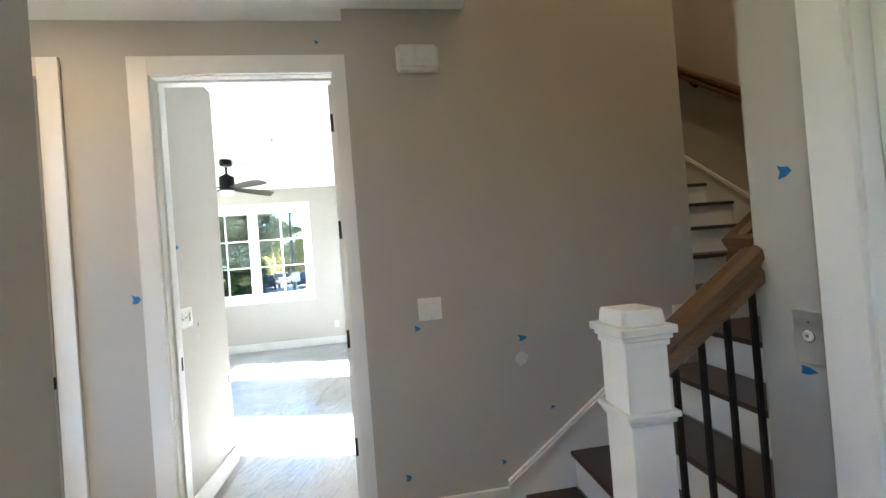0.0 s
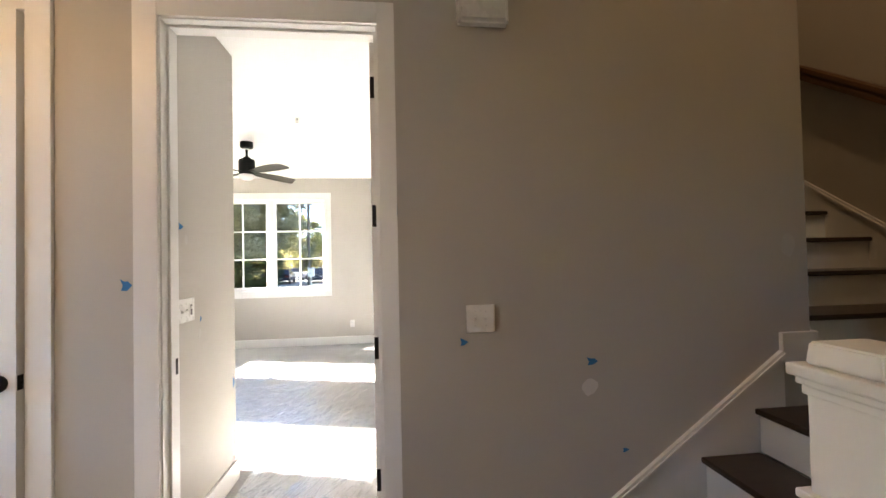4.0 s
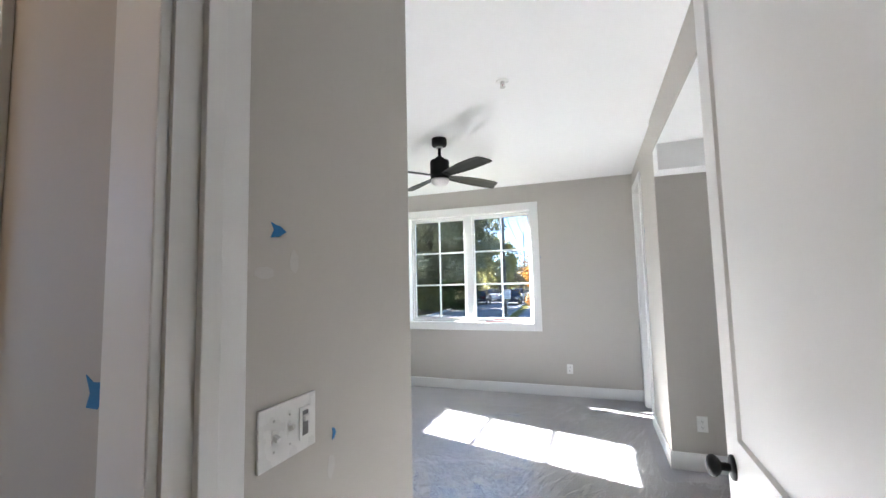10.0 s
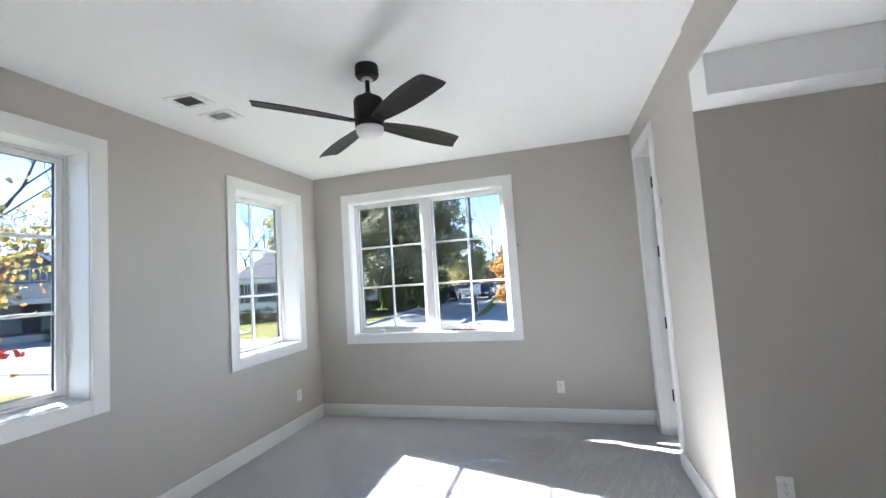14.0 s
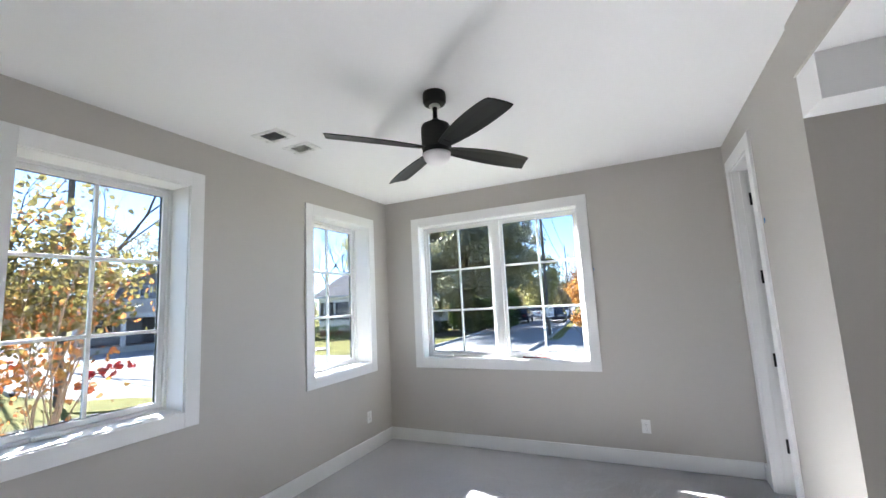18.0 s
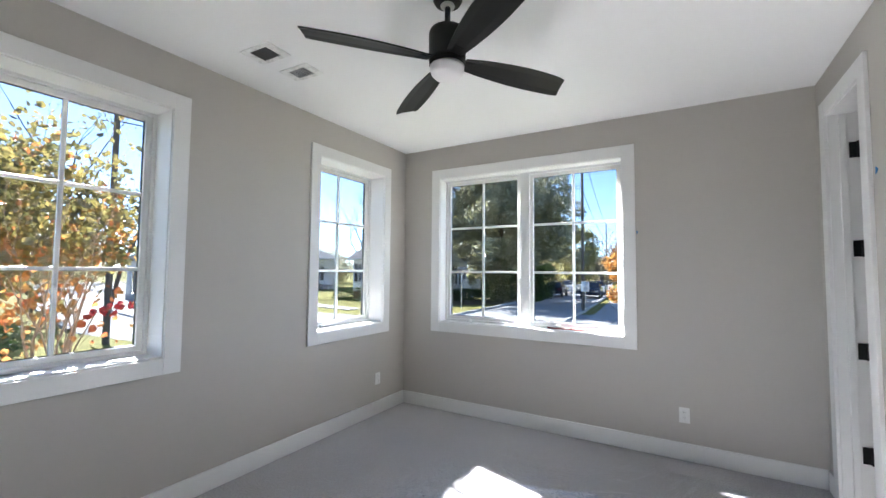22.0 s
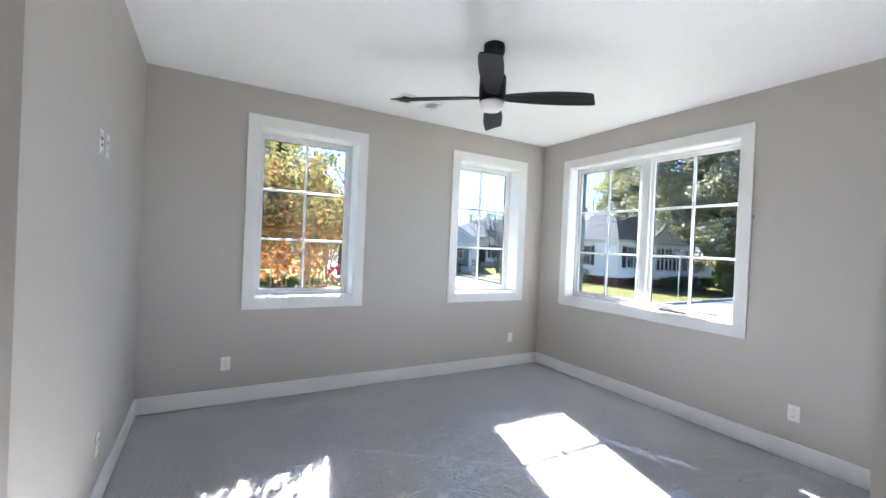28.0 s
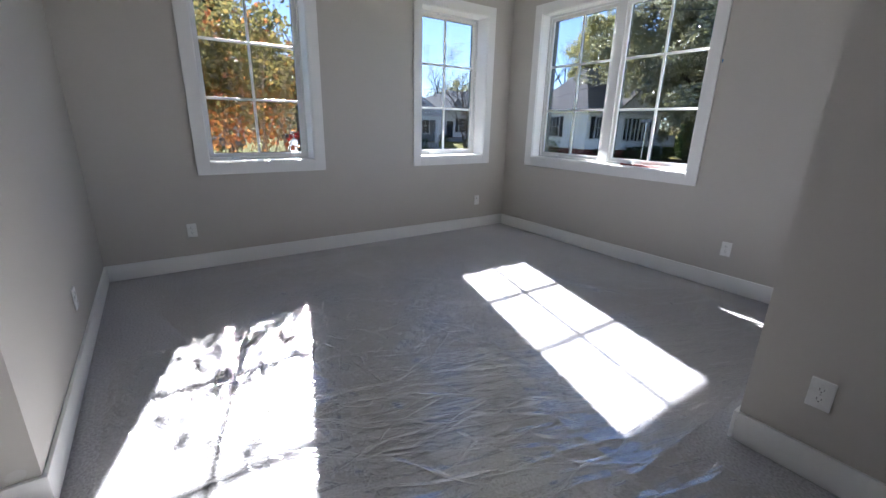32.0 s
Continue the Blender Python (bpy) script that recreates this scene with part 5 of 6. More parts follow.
def strip(name, pts, width, z, h, material, label, category):
    """A band of ground along a line of points."""
    bm = bmesh.new()
    pts = [Vector((*p, 0)) for p in pts]
    L, R = [], []
    for i, p in enumerate(pts):
        d = (pts[min(i + 1, len(pts) - 1)] - pts[max(i - 1, 0)]).normalized()
        nrm = Vector((-d.y, d.x, 0)) * width / 2
        L.append(p + nrm)
        R.append(p - nrm)
    tv = [[bm.verts.new((v.x, v.y, zz)) for v in side] for side in (L, R) for zz in (z, z + h)]
    lb, lt, rb, rt = tv
    for i in range(len(pts) - 1):
        bm.faces.new((lt[i], rt[i], rt[i + 1], lt[i + 1]))
        bm.faces.new((lb[i], lt[i], lt[i + 1], lb[i + 1]))
        bm.faces.new((rt[i], rb[i], rb[i + 1], rt[i + 1]))
    bmesh.ops.recalc_face_normals(bm, faces=bm.faces)
    return tagged(part(name, bm, material), label, category, kind="structure")


A = [(-13.4, -60), (-12.4, -12), (-12.0, 4), (-11.6, 14), (-9.0, 23)]
B = [(-8.7, 22.0), (-9.1, 30), (-10.4, 46), (-12.0, 60), (-22, 135)]
W = [(-11.0, 16.2), (-20, 15.4), (-34, 18.0), (-90, 33)]
strip("road", A, 5.4, GZ - 0.1, 0.104, ASPHALT, "worn asphalt street in front of the house", "road")
# from here the roads take the paler, sunlit copy of the asphalt
strip("road", B, 5.6, GZ - 0.1, 0.109, SUNLITROAD, "worn asphalt side street with parked cars, coloured pale for sun", "road")
strip("road", W, 10.4, GZ - 0.1, 0.113, SUNLITROAD, "wide street coloured pale for full sun", "road")
strip("road", [(-9.5, 22), (6, 30), (60, 52)], 8.0, GZ - 0.1, 0.106, SUNLITROAD, "cross street coloured pale for full sun", "road")
strip("road", [(-8.7, 22.5), (-9.0, 29.5)], 5.6, GZ - 0.1, 0.121, SUNLITROAD, "mouth of the side street, coloured pale for full sun", "road")
strip("road", [(-9.0, 15.0), (-9.2, 24.5)], 11.0, GZ - 0.1, 0.117, SUNLITROAD, "street crossing coloured pale for full sun", "road")


def offset(pts, d):
    out = []
    for i, p in enumerate(pts):
        a, b = pts[max(i - 1, 0)], pts[min(i + 1, len(pts) - 1)]
        v = Vector((b[0] - a[0], b[1] - a[1])).normalized()
        out.append((p[0] - v.y * d, p[1] + v.x * d))
    return out


# dark disc of earth that also carries the oak's shade in its colour
litter = bmesh.new()
bmesh.ops.create_circle(litter, cap_ends=True, segments=30, radius=1.0, matrix=Matrix.Translation((-14.6, 35.2, GZ + 0.02)) @ Matrix.Rotation(radians(70), 4, "Z") @ Matrix.Diagonal((5.4, 2.3, 1, 1)))
ext = bmesh.ops.extrude_face_region(litter, geom=list(litter.faces))
bmesh.ops.translate(litter, verts=[v for v in ext["geom"] if isinstance(v, bmesh.types.BMVert)], vec=(0, 0, -0.06))
bmesh.ops.recalc_face_normals(litter, faces=litter.faces)
tagged(part("shaded_ground_litter", litter, LITTER), "bare earth and leaf litter under the oak, darkened as its shade", "ground", kind="structure")
strip("kerb", offset(A[:3], 2.8), 0.16, GZ, 0.13, CONCRETE, "pale concrete kerb", "kerb")
strip("kerb", offset(A[:3], -2.8), 0.16, GZ, 0.13, CONCRETE, "pale concrete kerb", "kerb")
strip("kerb", offset(B, 2.88), 0.16, GZ, 0.13, CONCRETE, "pale concrete kerb", "kerb")
strip("kerb", offset(B, -2.88), 0.16, GZ, 0.13, CONCRETE, "pale concrete kerb", "kerb")
strip("kerb", offset(W[1:], -5.3), 0.16, GZ, 0.13, CONCRETE, "pale concrete kerb", "kerb")
strip("kerb", offset(W[1:], 5.3), 0.16, GZ, 0.13, CONCRETE, "pale concrete kerb", "kerb")
strip("pavement", offset(A[:3], 3.7), 1.2, GZ, 0.05, CONCRETE, "pale concrete sidewalk", "pavement")
strip("pavement", offset(W[1:], -7.9), 1.3, GZ, 0.05, CONCRETE, "pale concrete sidewalk before the white house", "pavement")
strip("pavement", offset(B, -4.3), 1.3, GZ, 0.05, CONCRETE, "shaded concrete sidewalk", "pavement")
strip("pavement", [(-2.9, 1.8), (-11.5, 4.6)], 1.3, GZ, 0.055, CONCRETE, "concrete walk to the front steps", "pavement")


# ---- plants ----
def leaves(name, centres, size, material, parent, seed, label="", flat=0.0, wide=0.30):
    """One crown of many small folded leaves, set at the centres given."""
    r = np.random.RandomState(seed)
    c = np.asarray(centres, float)
    n = len(c)
    d = r.normal(size=(n, 3))
    d[:, 2] -= 0.3
    d /= np.linalg.norm(d, axis=1, keepdims=True)
    o = r.normal(size=(n, 3))
    o[:, 2] += flat
    s = np.cross(d, o)
    s /= np.linalg.norm(s, axis=1, keepdims=True)
    nn = np.cross(s, d)
    L = size * r.uniform(0.6, 1.3, (n, 1))
    W = L * wide
    if wide > 0.35:
        # near leaves: oval, cupped along the midrib
        up = nn * W * 0.35
        v = np.stack([c - d * L * 0.5, c - d * L * 0.22 + s * W * 0.9 + up, c + d * L * 0.18 + s * W * 0.85 + up, c + d * L * 0.5, c + d * L * 0.18 - s * W * 0.85 + up, c - d * L * 0.22 - s * W * 0.9 + up], 1).reshape(-1, 3)
        k = np.arange(n)[:, None] * 6
        f = np.concatenate([k + [0, 1, 2], k + [0, 2, 3], k + [0, 3, 4], k + [0, 4, 5]], 0)
    else:
        v = np.stack([c - d * L * 0.5, c - d * L * 0.1 + s * W + nn * W * 0.35, c + d * L * 0.5, c - d * L * 0.1 - s * W + nn * W * 0.35], 1).reshape(-1, 3)
        k = np.arange(n)[:, None] * 4
        f = np.concatenate([k + [0, 1, 2], k + [0, 2, 3]], 0)
    me = bpy.data.meshes.new(name)
    me.from_pydata(v.tolist(), [], f.tolist())
    me.materials.append(material)
    ob = new(name, me)
    ob.parent = parent
    if label:
        ob["label"] = label
    return ob


def tree(name, at, height, spread, material, n, size, seed, label, bark=BARK, trunk=0.2, stems=1, bare=0.35, droop=0.0, gaps=0.5, kind_="tree", group="", extra=None, squash=1.0, top=99.0, levels=3, hull=None, wide=0.30, boughs=(), density=None, taper=0.62):
    """A tree of tapered stems, forking boughs and a crown of leaf clumps round the boughs' ends."""
    r = random.Random(seed)
    nr = np.random.RandomState(seed)
    t = empty(name, pose(*at), label, kind_, group)
    bm = bmesh.new()
    tips = []

    def grow(p, d, length, rad, depth):
        pts, rads = [p], [rad]
        q = p.copy()
        for k in range(4):
            d = (d + Vector((r.gauss(0, 0.13), r.gauss(0, 0.13), r.gauss(0.03, 0.07)))).normalized()
            q = q + d * length / 4
            pts.append(q.copy())
            rads.append(rad * (1 - 0.13 * (k + 1)))
        tube(bm, pts, rads, 7 if depth < 2 else 5)
        tips.append((q, depth))
        if depth >= 1:
            tips.append((pts[2], depth))
        if depth < levels:
            for _ in range(r.choice((2, 3, 3)) if depth else r.choice((3, 4, 5))):
                a = r.uniform(0, 2 * math.pi)
                sp = r.uniform(0.45, 0.95) * spread
                nd = (d * 0.8 + Vector((math.cos(a) * sp, math.sin(a) * sp, r.uniform(-0.05, 0.45) - droop))).normalized()
                grow(pts[r.choice((2, 3, 4, 4))], nd, length * r.uniform(0.5, 0.72), rads[-1] * taper, depth + 1)

    for s in range(stems):
        a = 2 * math.pi * s / stems + r.uniform(-0.3, 0.3)
        lean = 0.0 if stems == 1 else r.uniform(0.12, 0.34)
        base = Vector((0.14 * math.cos(a), 0.14 * math.sin(a), 0)) if stems > 1 else Vector()
        grow(base, Vector((lean * math.cos(a), lean * math.sin(a), 1)).normalized(), height * bare * (1.0 if stems == 1 else r.uniform(0.85, 1.15)), trunk * (1 if stems == 1 else r.uniform(0.7, 1)), 0)
    for pts, rads in boughs:
        tube(bm, pts, rads, 9)
    part("trunk", bm, bark, t)
    ends = np.array([[*p] for p, dpt in tips if dpt >= 1])
    if hull:
        # leaf clumps spread through a spreading crown, denser towards its outside
        hx, hy, hz, rx, ry, rz, nc, cr, floor_w = hull
        u = nr.normal(size=(nc, 3))
        u /= np.linalg.norm(u, axis=1, keepdims=True)
        c = u * nr.uniform(0.25, 1.0, (nc, 1)) ** 0.5 * (1 + 0.12 * nr.normal(size=(nc, 1))) * np.array([rx, ry, rz]) + np.array([hx, hy, hz])
        rad = cr * nr.uniform(0.55, 1.25, (nc, 1))
        k = nr.randint(0, nc, n)
        v = nr.normal(size=(n, 3))
        v /= np.linalg.norm(v, axis=1, keepdims=True)
        v[:, 2] *= 0.85
        pos = c[k] + v * rad[k] * nr.uniform(0.35, 1.05, (n, 1))
        pos = pos[(pos[:, 2] > 0.4) & ((pos[:, 0] > floor_w[0]) | (pos[:, 2] > floor_w[1]))]
        leaves("crown", pos, size, material, t, seed + 1, wide=wide)
        return t
    if n and len(ends):
        pick = nr.randint(0, len(ends), n)
        rad = height * 0.10 * gaps
        clump = nr.normal(size=(len(ends), 3)) * rad * 0.4
        pos = ends[pick] + clump[pick] + nr.normal(size=(n, 3)) * rad * nr.uniform(0.3, 1.0, (n, 1)) * np.array([1, 1, squash])
        pos = pos[(pos[:, 2] > 0.25) & (pos[:, 2] < top)]
        pos = pos[nr.uniform(size=len(pos)) > (pos[:, 2] - top + 0.5) * 1.6]
        if density:
            pos = pos[nr.uniform(size=len(pos)) < density(pos)]
        if extra:
            zcut, m2 = extra
            low = pos[:, 2] - 0.35 * np.maximum(pos[:, 1], 0) + nr.normal(size=len(pos)) * 0.22 < zcut
            leaves("crown", pos[~low], size, material, t, seed + 1, wide=wide)
            leaves("lower_crown", pos[low], size, m2, t, seed + 2, "orange and red autumn leaves", wide=wide)
        else:
            leaves("crown", pos, size, material, t, seed + 1, wide=wide)
    return t


def shrub(name, at, sx, sy, sz, n, size, material, seed, label, category="shrub", group=""):
    t = empty(name, pose(*at), label, category, group)
    nr = np.random.RandomState(seed)
    u = nr.normal(size=(n, 3))
    u /= np.linalg.norm(u, axis=1, keepdims=True)
    u = np.sign(u) * np.abs(u) ** 0.7
    lump = 1 + 0.13 * np.sin(u[:, :1] * 5 + seed) + 0.10 * np.sin(u[:, 1:2] * 7 + 2 * seed) + 0.06 * nr.normal(size=(n, 1))
    p = u * lump * np.array([sx, sy, sz / 2]) * 0.5 * np.array([1, 1, 2]) * nr.uniform(0.82, 1.0, (n, 1))
    p[:, 2] = np.abs(p[:, 2] + sz * 0.42)
    leaves("foliage", p, size, material, t, seed)
    bm = bmesh.new()
    for k in range(5):
        a = 2 * math.pi * k / 5
        tube(bm, [(0, 0, 0), (0.15 * sx * math.cos(a), 0.15 * sy * math.sin(a), sz * 0.4), (0.28 * sx * math.cos(a), 0.28 * sy * math.sin(a), sz * 0.75)], [0.03, 0.02, 0.008], 5)
    part("stems", bm, BARK, t)
    return t


# the young tree outside the single window
def crape_density(p):
    """Thin on the north side of the top, full in the middle, a few sprays on the bare stems."""
    x, y, z = p.T
    k = np.where(z > 3.2, np.where(y > 0.08, 0.30, 0.95), np.where(z > 2.45, np.where(y > 0.1, 1.0, 0.8), np.where(y > 0.05, 0.10, np.where(z > 2.0, 0.30, 0.16))))
    k = np.where(z < 1.85, 0.06, k)
    return k * ((x > -1.4) & (x < 0.55))


crape = tree("crape_myrtle", (-5.75, 5.15, GZ), 3.75, 0.5, LEAF_CRAPE, 19000, 0.062, 11, "young multi-stemmed tree with green, yellow and orange leaves", PALEBARK, 0.030, 7, 0.46, 0.0, 0.44, extra=(2.30, LEAF_ORANGE), top=4.1, wide=0.44, density=crape_density)
red_spray = part("red_spray", tube(bmesh.new(), [(0.16, 0.08, 1.25), (0.40, 0.12, 1.75), (0.62, 0.17, 2.05), (0.86, 0.33, 2.13)], [0.009, 0.007, 0.005, 0.002], 6), PALEBARK, crape, "slender twig with bright red leaves")
nr_ = np.random.RandomState(12)
u_ = nr_.uniform(0, 1, 26)
leaves("red_leaves", np.stack([0.62 + 0.26 * u_, 0.16 + 0.18 * u_, 2.06 + 0.07 * u_], -1) + nr_.normal(size=(26, 3)) * 0.02, 0.062, LEAF_RED, red_spray, 13, "bright red leaves", wide=0.44)
shrub("hedge_bush", (-7.4, 6.2, GZ), 1.4, 2.6, 1.05, 2600, 0.09, LEAF_HEDGE, 21, "dark green clipped bush by the lawn", group="bushes by the walk")
shrub("hedge_bush", (-7.5, 8.6, GZ), 1.3, 1.3, 0.95, 1500, 0.08, LEAF_HEDGE, 22, "dark green clipped bush by the lawn", group="bushes by the walk")
shrub("hedge", (-16.9, 2.2, GZ), 1.5, 10.2, 1.15, 9000, 0.11, LEAF_HEDGE, 23, "green clipped hedge along the far sidewalk", "hedge")
# the great evergreen at the street corner and its neighbours
OAK_BOUGHS = (
    ([(0, 0, 4.6), (-0.15, -0.1, 6.6), (-0.45, -0.25, 7.9), (-0.95, -0.45, 8.7), (-1.45, -0.65, 9.7), (-2.3, -0.9, 10.3)], [0.34, 0.29, 0.25, 0.20, 0.15, 0.06]),
    ([(0, 0, 3.6), (-0.7, -0.3, 4.6), (-1.5, -0.7, 5.7), (-2.6, -1.2, 6.4), (-4.2, -1.9, 6.9)], [0.30, 0.25, 0.19, 0.13, 0.05]),
    ([(0, 0, 3.9), (1.1, -0.4, 5.0), (2.4, -0.9, 5.6), (4.2, -1.6, 6.3)], [0.28, 0.22, 0.15, 0.05]),
    ([(0, 0, 5.0), (0.6, -0.6, 6.5), (1.0, -1.4, 8.0), (1.9, -2.1, 9.2)], [0.26, 0.20, 0.14, 0.05]),
)
tree("evergreen_oak", (-13.7, 34.6, GZ), 15.0, 1.15, LEAF_OAK, 105000, 0.205, 31, "large dark evergreen oak with spreading boughs", BARK, 0.50, 1, 0.26, 0.05, 1.25, hull=(-0.5, -0.2, 6.5, 7.0, 6.0, 4.4, 420, 0.85, (-2.6, 5.2)), wide=0.34, boughs=OAK_BOUGHS)
for k, (x, y, w, h) in enumerate(((-15.6, 40.4, 2.6, 3.2), (-12.9, 40.6, 3.0, 3.6), (-13.6, 43.5, 3.4, 3.8), (-14.9, 37.9, 1.8, 2.0), (-11.9, 37.6, 1.9, 2.4), (-17.4, 41.0, 3.2, 4.4), (-19.6, 42.0, 3.4, 4.8), (-15.9, 39.0, 2.4, 3.0))):
    shrub("tall_shrub", (x, y, GZ), w, w, h, 3600, 0.19, LEAF_HEDGE, 90 + k, "tall dark shrub in the shade of the oak", group="shrubs under the oak")
ivy = empty("ivy", pose(-13.7, 34.6, GZ), "bright green ivy climbing the trunk of the oak", "ivy")
nr_ = np.random.RandomState(77)
ang_, up_ = nr_.uniform(0, 2 * math.pi, 5200), nr_.uniform(0.0, 1.0, 5200) ** 0.8
rad_ = 0.50 + 0.22 * nr_.rand(5200) + 0.16 * np.sin(ang_ * 3 + up_ * 7) + 0.12 * (1 - up_)
leaves("foliage", np.stack([np.cos(ang_) * rad_, np.sin(ang_) * rad_, 0.1 + 4.2 * up_], -1), 0.16, LEAF_GREEN, ivy, 78, wide=0.36)
part("stems", tube(bmesh.new(), [(0.46, -0.42, 0), (0.40, -0.40, 1.6), (0.34, -0.36, 3.4)], [0.035, 0.025, 0.01], 6), BARK, ivy)
tree("yellow_green_tree", (-30.5, 46.5, GZ), 15.0, 0.95, LEAF_PALE, 36000, 0.22, 32, "tall yellow-green tree behind the white house", BARK, 0.3, 1, 0.32, 0.08, 1.3, hull=(0, 0, 9.2, 4.2, 4.0, 4.6, 150, 0.95, (-99, 0)), wide=0.34)
tree("yellow_green_tree", (-24.6, 49.5, GZ), 12.0, 0.95, LEAF_PALE, 24000, 0.22, 38, "pale yellow-green tree behind the white house", BARK, 0.25, 1, 0.32, 0.08, 1.3, hull=(0, 0, 7.2, 4.0, 4.0, 4.2, 110, 0.95, (-99, 0)), wide=0.34)
tree("roadside_tree", (-12.6, 56.0, GZ), 8.0, 0.8, LEAF_PALE, 9000, 0.34, 36, "yellow-green tree beside the side street", BARK, 0.2, 1, 0.34, 0.0, 1.1, hull=(0, 0, 5.0, 3.2, 3.2, 3.2, 60, 0.9, (-99, 0)), wide=0.34)
tree("autumn_street_tree", (-4.9, 42.0, GZ), 6.4, 0.85, LEAF_RUST, 1700, 0.20, 33, "rust-coloured autumn street tree", BARK, 0.14, 1, 0.34, 0.0, 1.1, hull=(0, 0, 3.7, 2.0, 2.2, 1.9, 46, 0.6, (-99, 0)), group="street trees")
tree("autumn_street_tree", (-2.95, 21.5, GZ), 3.6, 0.85, LEAF_ORANGE2, 2600, 0.13, 37, "young orange autumn street tree", BARK, 0.06, 1, 0.34, 0.0, 1.1, hull=(0, 0, 2.3, 0.75, 0.8, 1.0, 40, 0.30, (-99, 0)), wide=0.38, group="street trees")
tree("autumn_street_tree", (-9.6, 60.0, GZ), 8.4, 0.9, LEAF_PLUM, 1900, 0.20, 34, "thin purple-brown autumn street tree", BARK, 0.16, 1, 0.34, 0.0, 1.1, hull=(0, 0, 5.0, 4.4, 3.4, 2.8, 80, 0.9, (-99, 0)), group="street trees", taper=0.9)
tree("roadside_tree", (-23.5, 64.0, GZ), 12.5, 0.8, LEAF_PALE, 14000, 0.40, 35, "yellow-green tree at the roadside", BARK, 0.2, 1, 0.34, 0.0, 1.1, hull=(0, 0, 8.0, 5, 5, 5, 80, 1.2, (-99, 0)), wide=0.34)
tree("bare_tree", (-33.0, 29.5, GZ), 8.0, 0.85, LEAF_WOOD, 300, 0.10, 41, "nearly bare slender tree in front of the houses", BARK, 0.085, 4, 0.42, 0.0, 1.0, levels=4, taper=1.15)
tree("bare_tree", (-27.0, 11.5, GZ), 15.0, 0.75, LEAF_WOOD, 450, 0.14, 42, "tall nearly bare tree across the street", BARK, 0.11, 1, 0.42, 0.0, 1.0, levels=5, taper=0.80)
tree("bare_tree", (-29.5, 14.6, GZ), 24.0, 0.75, LEAF_WOOD, 500, 0.14, 48, "tall nearly bare tree across the street", BARK, 0.13, 1, 0.40, 0.0, 1.0, levels=5, taper=0.80)
tree("tan_autumn_tree", (-53.8, 30.1, GZ), 14.0, 0.8, LEAF_WOOD, 2600, 0.26, 49, "thin-leaved tan autumn tree behind the houses", BARK, 0.18, 1, 0.34, 0.0, 1.1, hull=(0, 0, 9.4, 5.0, 5.0, 4.2, 60, 1.1, (-99, 0)), wide=0.34)
tree("bare_tree", (-38.5, 50.0, GZ), 16.0, 0.7, LEAF_WOOD, 750, 0.14, 43, "tall nearly bare tree behind the white house", BARK, 0.22, 1, 0.42, 0.0, 1.1, levels=5, taper=1.0)
tree("bare_tree", (-43.5, 53.0, GZ), 16.0, 0.7, LEAF_WOOD, 900, 0.14, 44, "tall nearly bare tree behind the white house", BARK, 0.22, 1, 0.42, 0.0, 1.1, levels=5, taper=1.0)
tree("bare_tree", (-55.5, 42.6, GZ), 15.0, 0.8, LEAF_PALE, 2600, 0.17, 61, "thin-leaved grey-green tree behind the hip-roofed house", BARK, 0.24, 1, 0.40, 0.0, 1.0, levels=5, taper=1.0)
tree("yellow_green_tree", (-59.0, 49.5, GZ), 11.0, 0.8, LEAF_PALE, 4200, 0.24, 62, "thin yellow-green tree behind the hip-roofed house", BARK, 0.2, 1, 0.36, 0.0, 1.1, hull=(0, 0, 7.0, 4.0, 4.4, 3.4, 60, 1.0, (-99, 0)), wide=0.34)
tree("yellow_maple", (-29.0, 9.9, GZ), 7.2, 0.9, LEAF_YELLOW, 5200, 0.28, 45, "yellow autumn tree across the street", BARK, 0.2, 1, 0.32, 0.0, 1.2, hull=(0, 0, 4.6, 2.6, 2.6, 2.4, 50, 0.8, (-99, 0)), wide=0.34)
tree("dark_pine", (-36.0, 6.0, GZ), 15.0, 0.8, LEAF_HEDGE, 9500, 0.36, 46, "tall dark green tree across the street", BARK, 0.3, 1, 0.34, 0.0, 1.2, hull=(0, 0, 8.5, 4, 4, 5.5, 70, 1.2, (-99, 0)))
tree("lawn_tree", (-21.5, 6.8, GZ), 8.0, 0.6, LEAF_GREEN, 6500, 0.20, 47, "green leafy tree across the street", BARK, 0.16, 1, 0.36, 0.0, 0.9, hull=(0, 0, 4.9, 2.7, 2.7, 2.9, 70, 0.7, (-99, 0)), wide=0.34)


def woods(name, arcs, n, zr, size, material, seed, label):
    """A far belt of woods: leaf clumps in uneven columns."""
    nr = np.random.RandomState(seed)
    t = empty(name, pose(0, 0, GZ), label, "woods", kind="stuff")
    a0, a1, r0, r1 = arcs
    k = 46
    ca, cr = nr.uniform(a0, a1, k), nr.uniform(r0, r1, k)
    ch, cw = nr.uniform(zr * 0.55, zr, k), nr.uniform(2.5, 5.5, k)
    i = nr.randint(0, k, n)
    u = nr.normal(size=(n, 3))
    u /= np.linalg.norm(u, axis=1, keepdims=True)
    u *= nr.uniform(0.55, 1.0, (n, 1))
    x = -np.sin(np.radians(ca[i])) * cr[i] + u[:, 0] * cw[i]
    y = np.cos(np.radians(ca[i])) * cr[i] + u[:, 1] * cw[i]
    z = ch[i] * (0.52 + 0.5 * u[:, 2]) + nr.normal(size=n) * 0.4
    leaves("leaf_clumps", np.stack([x, y, np.maximum(z, 0.2)], -1), size, material, t, seed)
    return t


